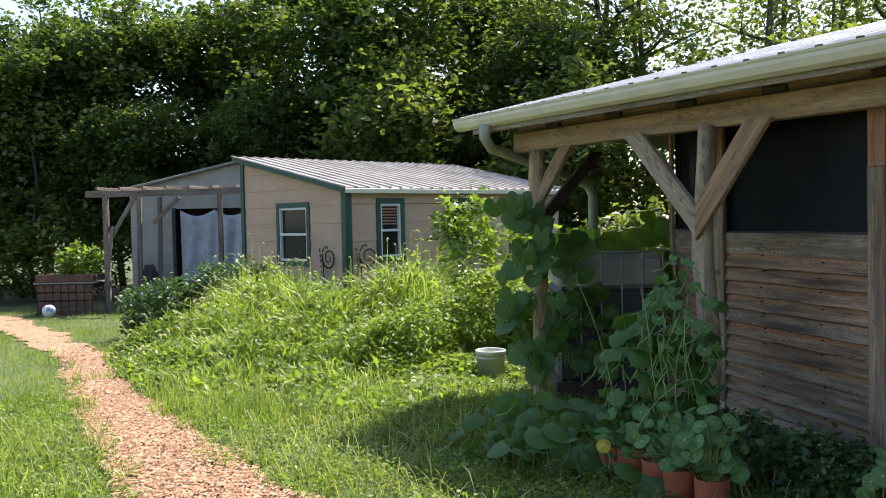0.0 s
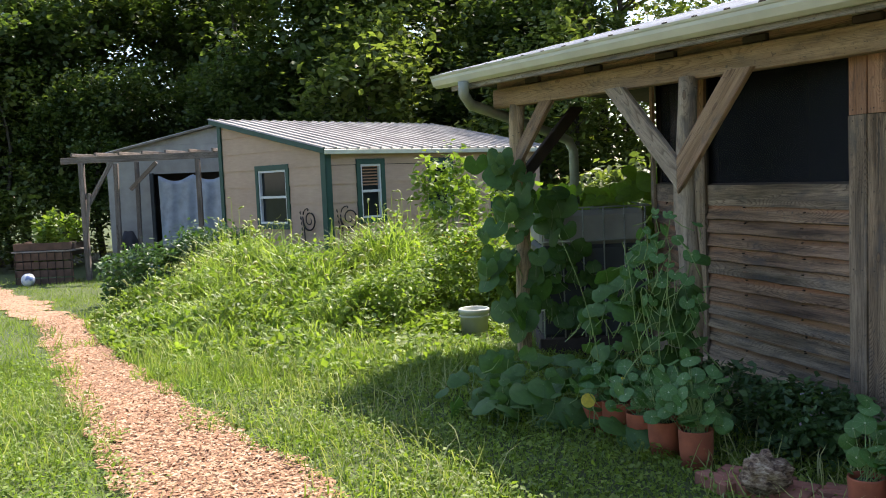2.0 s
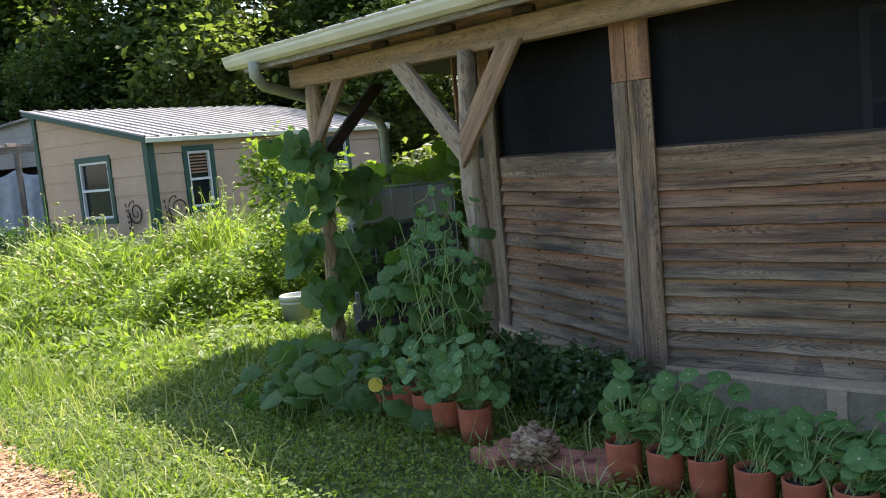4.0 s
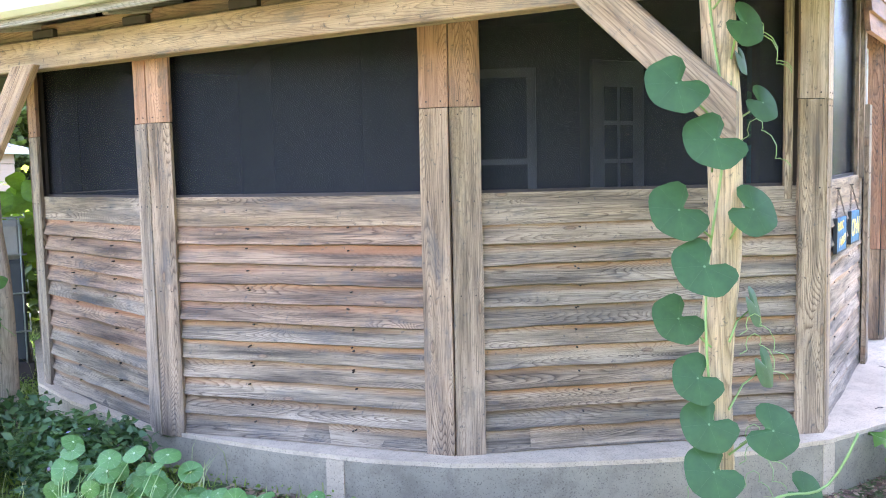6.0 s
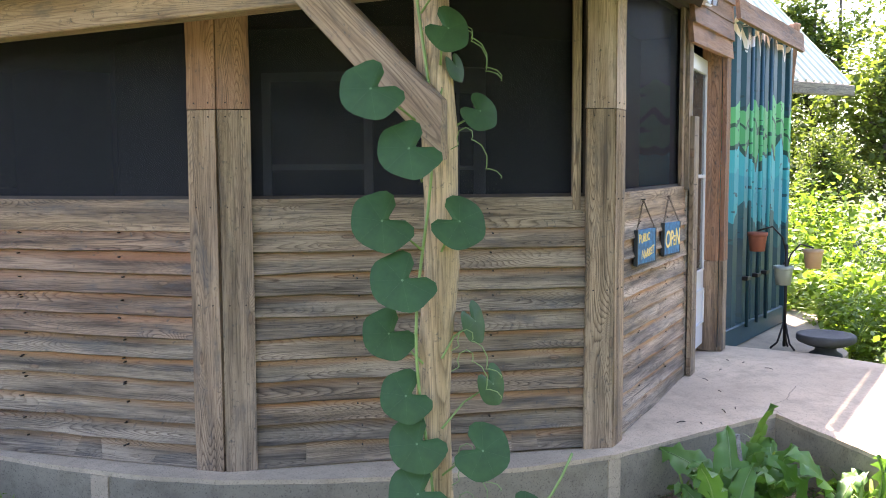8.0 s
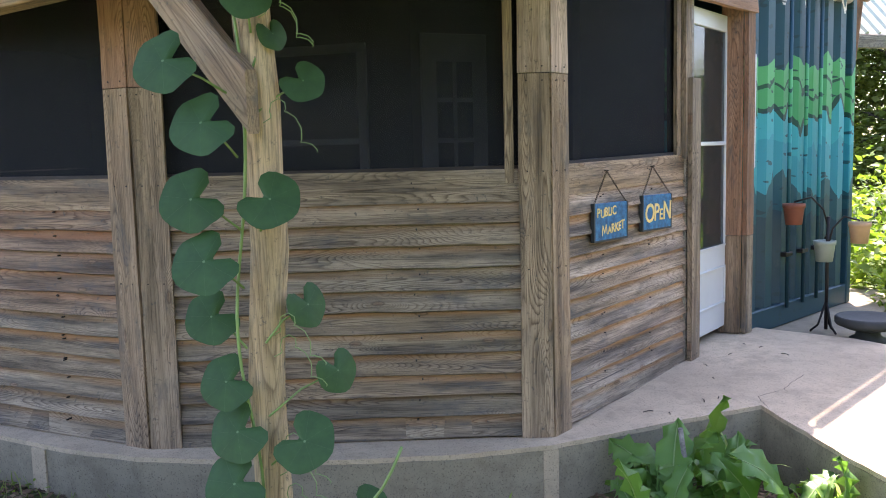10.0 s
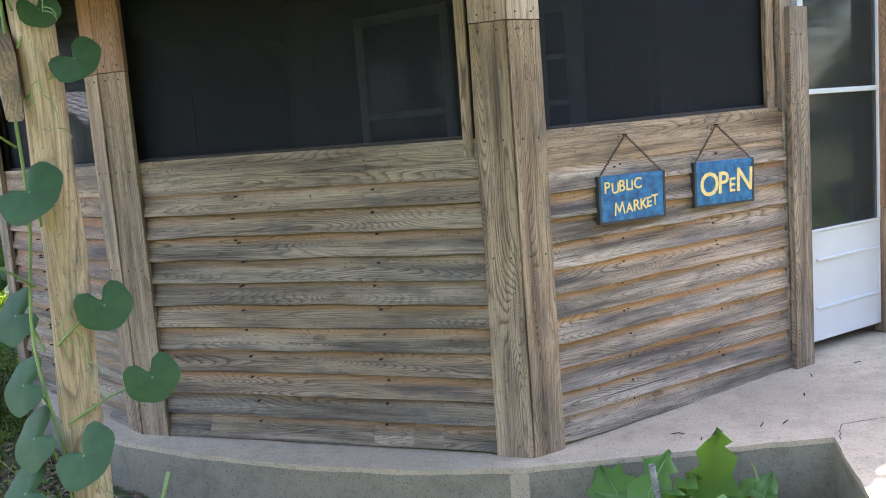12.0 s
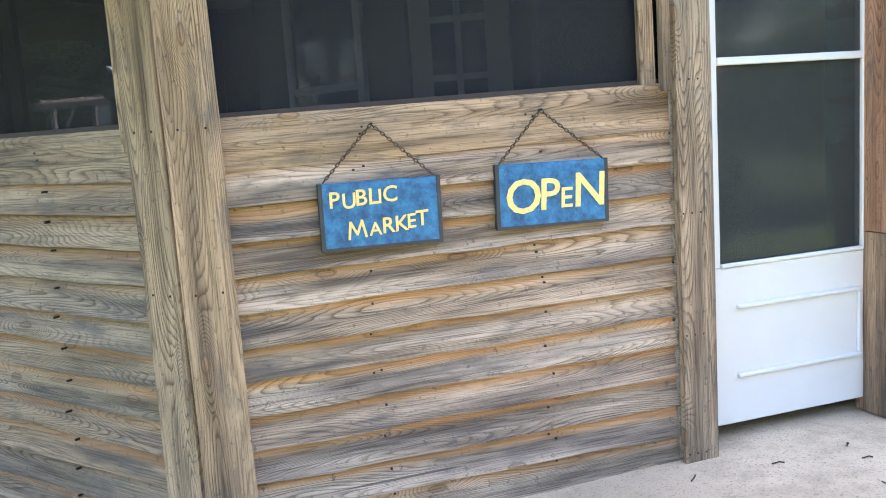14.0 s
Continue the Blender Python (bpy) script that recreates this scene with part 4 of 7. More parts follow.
stand = empty("plant_stand", pose(7.86, 4.08, 0.17), label="tall black iron plant stand holding three small pots", category="plant stand")
part("stem", tube([(0, 0, 0.02), (0, 0, 0.78)], 0.012, 8), M_STEEL, stand)
for a in (0.4, 2.5, 4.6):
    part("foot", tube([(0, 0, 0.22), (0.05 * math.cos(a), 0.05 * math.sin(a), 0.05), (0.1 * math.cos(a), 0.1 * math.sin(a), 0.006)], 0.008, 6), M_STEEL, stand)
rv = Vector((0.877, -0.48, 0))
for dx, z, col in ((-0.22, 0.83, plain("dark_terracotta", (0.26, 0.085, 0.05), 0.8)), (0.20, 0.70, plain("buff_clay", (0.55, 0.35, 0.2), 0.8)), (-0.02, 0.58, plain("grey_green_glaze", (0.33, 0.36, 0.3), 0.5))):
    e = rv * dx
    part("arm", tube([(0, 0, z - 0.12), (e.x * 0.15, e.y * 0.15, z + 0.0), (e.x * 0.5, e.y * 0.5, z + 0.08), (e.x, e.y, z + 0.05)], 0.007, 6), M_STEEL, stand)
    pm = pot_mesh(0.068, 0.14, col)
    pm.transform(Matrix.Translation((e.x, e.y, z - 0.1)))
    part("pot", pm, col, stand)
M_STONE = plain("dark_cast_stone", (0.055, 0.055, 0.052), 0.75, var=0.25, bump=0.4)
bath = empty("bird_bath", pose(7.87, 3.74, 0.17), label="low dark cast-stone bird bath bowl", category="bird bath")
part("bowl", lathe([(0.07, 0.07), (0.13, 0.085), (0.19, 0.11), (0.20, 0.125), (0.20, 0.155), (0.19, 0.165), (0.17, 0.16), (0.11, 0.145), (0.001, 0.14)], 28), M_STONE, bath)
part("foot", lathe([(0.115, 0.0), (0.11, 0.025), (0.075, 0.045), (0.07, 0.072), (0.001, 0.073)], 24), M_STONE, bath)
tagged(part("loose_stone", lathe([(0.18, -0.02), (0.22, 0.05), (0.15, 0.12), (0.001, 0.13)], 9), M_SLAB, None, m=pose(6.42, 1.9, slab_z(6.42, 1.9))), "pale rough stone lying at the slab edge", "stone")
for i in range(10):
    rng = random.Random(400 + i)
    px, py, a = rng.uniform(5.7, 7.3), 0, rng.uniform(0, 3.1)
    py = 2.98 + (px - 5.7) * 0.42 + rng.uniform(-0.05, 0.35) if px > 6.25 else 3.02 + rng.uniform(0, 0.1)
    d = Vector((math.cos(a), math.sin(a), 0)) * rng.uniform(0.008, 0.03)
    c = Vector((px, py, slab_z(px, py) + 0.004))
    tagged(part("twig", tube([c - d, c + Vector((0.005, 0.004, 0.003)), c + d], 0.0022, 5), M_WOODSHADE, None), "small dry twig lying on the concrete slab", "twig", group="litter on the slab")


M_CRACK = plain("dark_crack", (0.06, 0.05, 0.042), 0.95)
bm = bmesh.new()
_pts = [(6.306, 2.886), (6.347, 2.975), (6.378, 3.029), (6.558, 3.049), (6.678, 3.125), (6.842, 3.197)]
_fine = []
for (x0, y0), (x1, y1) in zip(_pts, _pts[1:]):
    for k in range(10):
        x, y = x0 + (x1 - x0) * k / 10, y0 + (y1 - y0) * k / 10
        _fine.append(Vector((x + 0.008 * noise.noise((x * 40, y * 40, 0)), y + 0.008 * noise.noise((x * 40, y * 40, 5)), slab_z(x, y) + 0.0015)))
for k, (p, q) in enumerate(zip(_fine, _fine[1:])):
    s = Vector((-(q - p).y, (q - p).x, 0)).normalized() * (0.0014 + 0.0012 * abs(noise.noise((k * 0.7, 0, 0))))
    bm.faces.new([bm.verts.new(v) for v in (p - s, q - s, q + s, p + s)])
part("crack", bm, M_CRACK, slab)


# ---- inside the screened room ----
M_PANE_DARK = plain("dark_pane", (0.016, 0.02, 0.022), 0.06, var=0.1)
M_PANE_DARK.node_tree.nodes["Principled BSDF"].inputs["Specular IOR Level"].default_value = 0.22
def inner_door(a, b, name, label):
    m = along(a, b)
    L = math.hypot(b[0] - a[0], b[1] - a[1])
    d = tagged(part(name, box(0, L, -0.04, -0.004, 0.16, 2.2, 0.005), M_INTRIM, None, m=m), label, "door", kind="structure")
    for i in range(2):
        for j in range(5):
            part("pane", box(0.1 + i * (L - 0.18) / 2, 0.1 + (i + 1) * (L - 0.18) / 2 - 0.03, -0.046, -0.041, 0.75 + j * 0.26, 0.98 + j * 0.26), M_PANE_DARK, d)
    return d


inner_door((5.34, 5.0), (5.80, 5.01), "door_2", "glazed inner door with small panes in the dim room")
for i, (a, b, z0, z1) in enumerate((((4.45, 5.68), (5.05, 5.21), 0.95, 2.1),)):
    m = along(a, b)
    L = math.hypot(b[0] - a[0], b[1] - a[1])
    w = tagged(part("window_1%d" % i, box(0.05, L - 0.05, -0.012, -0.006, z0, z1), M_PANE_DARK, None, m=m), "inner sash window with a grey frame in the dim room", "window", kind="structure")
    for bx in (box(0, 0.06, -0.03, -0.002, z0 - 0.06, z1 + 0.06), box(L - 0.06, L, -0.03, -0.002, z0 - 0.06, z1 + 0.06), box(0.06, L - 0.06, -0.03, -0.002, z1, z1 + 0.06),
               box(0.06, L - 0.06, -0.03, -0.002, z0 - 0.06, z0), box(0.06, L - 0.06, -0.028, -0.004, (z0 + z1) / 2 - 0.02, (z0 + z1) / 2 + 0.02)):
        part("window_frame", bx, M_INTRIM, w)


# ---- tan outbuilding ----
M_TAN = Mat("tan_fibre_siding", 0.8)
_n1 = M_TAN.noise(M_TAN.coords((1, 1, 6)), 5, 4, 0.6)
_n2 = M_TAN.noise(M_TAN.coords(), 1.2, 4, 0.6)
M_TAN.color(M_TAN.mix(0.4, M_TAN.ramp(_n1, (0.3, (0.44, 0.295, 0.205)), (0.7, (0.55, 0.375, 0.265))), M_TAN.ramp(_n2, (0.3, (0.40, 0.27, 0.2)), (0.7, (0.58, 0.42, 0.31))))).bump(_n1, 0.2, 0.004)
M_GREEN = plain("dark_green_trim_paint", (0.012, 0.06, 0.042), 0.5, var=0.2)
M_GREYSIDE = plain("grey_siding_paint", (0.36, 0.34, 0.31), 0.8, var=0.15, scale=3)
H0 = Vector((-1.54, 14.22))
HR = Vector((math.cos(radians(43)), math.sin(radians(43))))
HL = Vector((-HR.y, HR.x))
H1, H2, H3 = H0 + HL * 3.2, H0 + HR * 5.3, H0 + HL * 3.2 + HR * 5.3
house = empty("outbuilding", pose(H0.x, H0.y, -0.3), label="tan sided outbuilding with green trim and a sloping metal roof", category="building")
hi_ = pose(H0.x, H0.y, -0.3).inverted()
GB = -0.32


def plank_wall(a, b, z_a, z_b, holes, rows, parent, mat, inv):
    """A wall of broad lapped planks between a and b with window holes; its top runs from z_a to z_b."""
    m = inv @ along(a, b)
    L = (Vector(b) - Vector(a)).length
    h = rows
    z = GB
    while z < max(z_a, z_b):
        z2 = z + h
        cuts = sorted({0.0, L, *[c for q in holes if q[2] < z2 - 0.01 and q[3] > z + 0.01 for c in q[:2]]})
        for x0, x1 in zip(cuts, cuts[1:]):
            mid = (x0 + x1) / 2
            segs = [(z, z2)]
            for q in holes:
                if q[0] < mid < q[1]:
                    segs = [s for lo_, hi2 in segs for s in ((lo_, min(hi2, q[2])), (max(lo_, q[3]), hi2)) if s[1] - s[0] > 0.005]
            for lo_, hi2 in segs:
                xa, xb = x0, x1
                if abs(z_b - z_a) > 1e-6:
                    xc = (lo_ - z_a) / (z_b - z_a) * L
                    if z_b > z_a:
                        xa = max(x0, xc)
                    else:
                        xb = min(x1, xc)
                if xb - xa < 0.01:
                    continue
                t0, t1 = z_a + (z_b - z_a) * xa / L, z_a + (z_b - z_a) * xb / L
                if lo_ >= max(t0, t1):
                    continue
                bm = bmesh.new()
                y0, y1 = (-0.02 if lo_ == z else -0.02 + 0.014 * (lo_ - z) / h), -0.006
                pts = [(xa, y0, lo_), (xb, y0, lo_), (xb, y1, max(lo_ + 0.002, min(hi2, t1)))]
                if (t0 - hi2) * (t1 - hi2) < 0:
                    pts.append((xa + (hi2 - t0) / (t1 - t0) * (xb - xa), y1, hi2))
                pts.append((xa, y1, max(lo_ + 0.002, min(hi2, t0))))
                fr = [bm.verts.new(p) for p in pts]
                bkv = [bm.verts.new((p[0], 0.02, p[2])) for p in pts]
                bm.faces.new(fr)
                bm.faces.new(bkv[::-1])
                for i in range(len(fr)):
                    j = (i + 1) % len(fr)
                    bm.faces.new((fr[i], bkv[i], bkv[j], fr[j]))
                part("plank", bm, mat, parent, m=m)
        z = z2
    return m


def house_window(m, x0, x1, z0, z1, parent):
    w = part("window", box(x0, x1, 0.03, 0.036, z0, z1), M_PANE_DARK, parent, "dark sash window in white frame and green casing", m=m)
    for b in (box(x0 - 0.085, x0, -0.035, 0.03, z0 - 0.09, z1 + 0.09), box(x1, x1 + 0.085, -0.035, 0.03, z0 - 0.09, z1 + 0.09),
              box(x0, x1, -0.034, 0.03, z1, z1 + 0.09), box(x0, x1, -0.034, 0.03, z0 - 0.09, z0)):
        part("casing", b, M_GREEN, w)
    for b in (box(x0, x0 + 0.035, -0.02, 0.029, z0, z1), box(x1 - 0.035, x1, -0.02, 0.029, z0, z1), box(x0 + 0.035, x1 - 0.035, -0.02, 0.029, z1 - 0.035, z1),
              box(x0 + 0.035, x1 - 0.035, -0.02, 0.029, z0, z0 + 0.035), box(x0 + 0.035, x1 - 0.035, -0.018, 0.029, (z0 + z1) / 2 - 0.02, (z0 + z1) / 2 + 0.02)):
        part("window_frame", b, M_WHITE, w)
    return w


LW = 3.2
ml_ = plank_wall(tuple(H1), tuple(H0), 2.66, 2.02, [(LW - 1.95, LW - 1.10, 0.84, 1.76)], 0.30, house, M_TAN.m, hi_)
mr_ = plank_wall(tuple(H0), tuple(H2), 2.02, 2.02, [(0.68, 1.12, 0.90, 1.79), (2.3, 2.72, 0.90, 1.79), (3.9, 4.32, 0.90, 1.79)], 0.30, house, M_TAN.m, hi_)
house_window(ml_, LW - 1.95, LW - 1.10, 0.84, 1.76, house)
for x in (0.68, 2.3, 3.9):
    house_window(mr_, x, x + 0.44, 0.90, 1.79, house)
for k in range(7):
    part("blind_slat", box(0.72, 1.08, 0.022, 0.027, 1.74 - 0.05 * k, 1.765 - 0.05 * k), M_POSTRED, house, m=mr_)
for m_, x0, x1, zt in ((ml_, LW - 0.09, LW + 0.035, 2.02), (ml_, -0.02, 0.09, 2.66), (mr_, -0.034, 0.075, 2.02)):
    part("corner_trim", box(x0, x1, -0.045 if m_ is ml_ else -0.044, -0.019, GB, zt), M_GREEN, house, m=m_)
part("rear_body", prism([tuple(H0 + HL * 0.3 + HR * 0.3), tuple(H0 + HL * 0.3 + HR * 5.2), tuple(H0 + HL * 3.1 + HR * 5.2), tuple(H0 + HL * 3.1 + HR * 0.3)], GB, 1.95), M_WOODSHADE, house, m=hi_)


lowo, higho = -0.16, 0.12
q0, q1 = H0 - HR * 0.14 + HL * lowo, H2 + HR * 0.2 + HL * lowo
q2, q3 = H3 + HR * 0.2 + HL * higho, H1 - HR * 0.14 + HL * higho
shed_roof((*q0, 2.05), (*q1, 2.05), (*q2, 2.76), (*q3, 2.76), hi_, house, M_OLDROOF)
for a, b, w in ((Vector((*q0, 2.005)), Vector((*q3, 2.715)), 0.085), (Vector((*q0, 1.995)), Vector((*q1, 1.995)), 0.08)):
    fb, fm = bar(a, b, w, 0.025)
    part("fascia", fb, M_GREEN if w > 0.082 else M_GUTTER, house, m=hi_ @ fm)


def scroll(m, x, z, s, flip, name_parent):
    """A wrought-iron scroll: a stem with a spiral and small leaves."""
    pts = [(x + flip * (-0.10 + 0.02 * math.sin(k * 0.7)) * s, -0.05, z - 0.55 * s + k * 0.09 * s) for k in range(7)]
    part("stem", tube(pts, 0.011, 5), M_STEEL, name_parent, m=m)
    sp = []
    for k in range(26):
        a = k * 0.42
        r = 0.19 * s * (1 - k / 30)
        sp.append((x + flip * (0.07 * s - r * math.cos(a)), -0.05, z - 0.02 - r * math.sin(a) * 1.0 - 0.05))
    part("spiral", tube(sp, [0.016 - 0.0004 * k for k in range(26)], 5), M_STEEL, name_parent, m=m)
    sp = [(x + flip * (-0.10 * s + 0.07 * s * (1 - math.cos(k * 0.45))), -0.05, z + 0.02 + 0.32 * s * k / 8 - 0.004 * k * k * s) for k in range(9)]
    part("tendril", tube(sp, 0.009, 5), M_STEEL, name_parent, m=m)
    for k in range(5):
        c = Vector(pts[2 + k % 5]) + Vector((flip * -0.05 * s, 0, 0.03))
        part("iron_leaf", tube([c, c + Vector((flip * -0.02, 0, 0.035)), c + Vector((flip * -0.015, 0, 0.07))], [0.004, 0.014, 0.002], 5), M_STEEL, name_parent, m=m)


for m_, x, z, f in ((ml_, LW - 0.52, 0.98, 1), (mr_, 0.32, 1.0, 1)):
    sc_ = empty("wall_scroll", pose(*((H0 + (HL * 0.52 if m_ is ml_ else HR * 0.32)).to_tuple()), 1.0), label="dark wrought-iron scroll ornament on the tan wall", category="wall ornament",
                group="iron wall ornaments")
    scroll(sc_.matrix_basis.inverted() @ (along(tuple(H1), tuple(H0)) if m_ is ml_ else along(tuple(H0), tuple(H2))), x, z, 1.0, f, sc_)


# ---- grey shed with pergola ----
shed = empty("grey_shed", pose(-6.0, 21.5, -0.4), label="weathered grey gabled shed with lapped siding", category="building")
si = pose(-6.0, 21.5, -0.4).inverted()
plank_wall((-7.55, 21.5), (-4.7, 21.5), 2.40, 3.02, [(1.02, 2.8, -0.5, 1.90)], 0.29, shed, M_GREYSIDE, si)
part("rear_body", box(-7.5, -2.6, 22.2, 25, -0.4, 2.4), M_WOODSHADE, shed, m=si)
part("side_wall", box(-7.58, -7.5, 21.5, 25, -0.4, 2.36), M_GREYSIDE, shed, m=si)
part("door_frame", box(-6.55, -6.47, 21.40, 21.5, -0.4, 1.92), M_SLATE, shed, m=si)
shed_roof((-7.85, 25, 2.36), (-7.85, 21.3, 2.36), (-4.7, 21.3, 3.06), (-4.7, 25, 3.06), si, shed, M_OLDROOF)
shed_roof((-1.5, 21.3, 2.36), (-1.5, 25, 2.36), (-4.7, 25, 3.06), (-4.7, 21.3, 3.06), si, shed, M_OLDROOF)
perg = empty("pergola", pose(-6.0, 19.5, -0.4), label="leaning grey timber pergola in front of the shed", category="pergola")
pi_ = pose(-6.0, 19.5, -0.4).inverted()
for a, b, w, t in (((-7.85, 19.5, 2.22), (-3.4, 19.5, 2.24), 0.14, 0.08), ((-7.42, 19.5, -0.4), (-7.42, 19.5, 2.16), 0.11, 0.11), ((-7.1, 20.6, -0.4), (-7.05, 20.6, 2.16), 0.1, 0.1),
                   ((-7.3, 19.45, 1.25), (-6.75, 19.45, 2.16), 0.09, 0.05), ((-6.62, 20.2, 1.55), (-6.0, 20.2, 2.14), 0.09, 0.05), ((-7.42, 19.4, 0.2), (-7.25, 19.4, 1.5), 0.07, 0.04),
                   ((-4.9, 19.5, -0.4), (-4.9, 19.5, 2.16), 0.1, 0.1), ((-6.75, 21.0, -0.4), (-6.7, 21.0, 2.2), 0.09, 0.09)):
    fb, fm = bar(a, b, w, t, up=(0, 0, 1) if abs(b[2] - a[2]) < 1.5 else (0, 1, 0))
    part("timber", fb, M_PERGOLA, perg, m=pi_ @ fm)
for k in range(9):
    fb, fm = bar((-7.5 + 0.5 * k, 19.2, 2.33), (-7.5 + 0.5 * k, 21.4, 2.36), 0.07, 0.04)
    part("rafter", fb, M_PERGOLA, perg, m=pi_ @ fm)


def cloth(name, w, h, nx, nz, fold, mat, m, label, cat):
    """A hanging sheet gathered at the top in swags."""
    bm = bmesh.new()
    g = [[None] * (nz + 1) for _ in range(nx + 1)]
    for i in range(nx + 1):
        for j in range(nz + 1):
            u, v = i / nx, j / nz
            sag = 0.16 * abs(math.sin(u * math.pi * 2.5)) * (1 - v)
            g[i][j] = bm.verts.new((u * w, fold * math.sin(u * 31 + 2 * v) * (0.4 + v) + 0.02 * noise.noise((u * 9, v * 5, 0)), -v * h - sag * 0.9))
    for i in range(nx):
        for j in range(nz):
            bm.faces.new((g[i][j], g[i + 1][j], g[i + 1][j + 1], g[i][j + 1])).smooth = True
    ob = part(name, bm, mat, None, m=m)
    sol = ob.modifiers.new("thick", "SOLIDIFY")
    sol.thickness = 0.004
    return tagged(ob, label, cat)


M_TARP = plain("blue_grey_tarp", (0.34, 0.38, 0.44), 0.35, var=0.25, scale=4)
cloth("tarp", 2.05, 1.75, 60, 16, 0.045, M_TARP, pose(-6.3, 21.25, 1.86), "blue-grey plastic tarp hung in swags over the shed door", "tarp")


# ---- yard things ----
M_CRATE = plain("brown_crate_boards", (0.11, 0.065, 0.045), 0.85, var=0.3)
crate = empty("planter_crate", pose(-8.2, 19.5, -0.41), label="large brown slatted planter crate wrapped in wire", category="planter")
for z in (0.06, 0.24, 0.42, 0.60, 0.82):
    part("slat", box(-0.62, 0.62, -0.45, -0.42, z - 0.075, z + 0.075), M_CRATE, crate)
    part("slat", box(-0.62, -0.59, -0.42, 0.42, z - 0.075, z + 0.075), M_CRATE, crate)
for k in range(8):
    part("wire", box(-0.6 + 0.17 * k, -0.592 + 0.17 * k, -0.47, -0.455, 0, 0.72), M_STEEL, crate)
part("rim", box(-0.66, 0.66, -0.48, 0.46, 0.70, 0.73), M_OLDWOOD, crate)
part("soil", box(-0.58, 0.58, -0.41, 0.42, 0.6, 0.86), M_WOODSHADE, crate)
ballm = Mat("white_and_blue_ball", 0.4)
ballm.color(ballm.ramp(ballm.noise(ballm.coords(), 6, 2), (0.5, (0.72, 0.74, 0.78)), (0.62, (0.2, 0.28, 0.5))))
bm = bmesh.new()
bmesh.ops.create_uvsphere(bm, u_segments=20, v_segments=12, radius=0.14)
for f in bm.faces:
    f.smooth = True
tagged(part("ball", bm, ballm.m, None, m=pose(-8.35, 18.6, ground_z(-8.35, 18.6) + 0.13)), "scuffed white and blue ball lying in the grass", "ball")
M_BUCKET = plain("white_plastic", (0.52, 0.54, 0.48), 0.4, var=0.08)
bk_ = empty("bucket", pose(0.457, 8.87, ground_z(0.457, 8.87) - 0.02), label="white plastic bucket standing among the weeds", category="bucket")
part("body", lathe([(0.125, 0), (0.147, 0.28), (0.157, 0.28), (0.157, 0.31), (0.148, 0.32), (0.14, 0.315), (0.118, 0.01), (0.001, 0.008)], 24), M_BUCKET, bk_)
part("rim_band", lathe([(0.142, 0.235), (0.152, 0.24), (0.152, 0.255), (0.143, 0.26), (0.135, 0.259)], 24), M_BUCKET, bk_)
part("handle", tube([(0.162 * math.cos(a), 0.162 * math.sin(a), 0.26 - 0.1 * math.sin(a)) for a in (math.pi * k / 10 for k in range(11))], 0.003, 5), M_STEEL, bk_)
clut = [(-6.6, 20.4, 0.5, 0.16, (0.42, 0.41, 0.36), "crumpled pale sack lying under the pergola"), (-6.0, 20.1, 0.35, 0.3, (0.03, 0.12, 0.3), "blue plastic tub under the pergola"),
        (-6.95, 20.9, 0.22, 1.0, (0.03, 0.03, 0.035), "dark bundled cover hung by the shed wall"), (-5.6, 20.3, 0.3, 0.22, (0.05, 0.16, 0.3), "blue plastic tub under the pergola")]
for k, (x, y, r, h, col, lab) in enumerate(clut):
    bm = lathe([(r * 0.7, 0), (r, h * 0.3), (r * 0.95, h * 0.75), (r * 0.55, h), (0.001, h * 0.97)], 14)
    for v in bm.verts:
        v.co += Vector((noise.noise(v.co * 5 + Vector((k, 0, 0))), noise.noise(v.co * 5 + Vector((0, k, 9))), 0.5 * noise.noise(v.co * 6))) * r * 0.3
    tagged(part(("sack", "tub", "rolled_cover", "tub")[k], bm, plain("clutter_%d" % k, col, 0.6, var=0.3), None, m=pose(x, y, ground_z(x, y) + (0.25 if k == 0 else 0.0))), lab,
           ("sack", "tub", "cover", "tub")[k])

# water tank in its cage
tank = empty("water_tank", pose(1.0, 7.75, 0), label="dull caged plastic water tank overgrown with vine", category="water tank")
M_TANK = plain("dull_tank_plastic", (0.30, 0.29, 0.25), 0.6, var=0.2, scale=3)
M_TANKDARK = plain("dark_tank_lower", (0.05, 0.055, 0.055), 0.6, var=0.2)
tm = Matrix.Rotation(radians(-2), 4, "Z")
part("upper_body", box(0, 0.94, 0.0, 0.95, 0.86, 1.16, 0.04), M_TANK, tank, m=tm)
# The lower body is much darker than the upper.
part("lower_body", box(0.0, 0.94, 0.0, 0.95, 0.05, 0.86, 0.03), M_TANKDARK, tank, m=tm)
for k in range(6):
    part("cage_bar", tube([(0.02 + 0.18 * k, -0.02, -0.1), (0.02 + 0.18 * k, -0.02, 1.19)], 0.007, 6), M_SPOUT, tank, m=tm)
for z in (0.3, 0.6, 0.9, 1.19):
    part("cage_bar", tube([(-0.02, -0.03, z), (0.96, -0.03, z), (0.97, 0.96, z)], 0.007, 6), M_SPOUT, tank, m=tm)
part("pallet", box(-0.03, 0.97, -0.04, 0.98, -0.22, 0.05, 0.01), M_WOODSHADE, tank, m=tm)


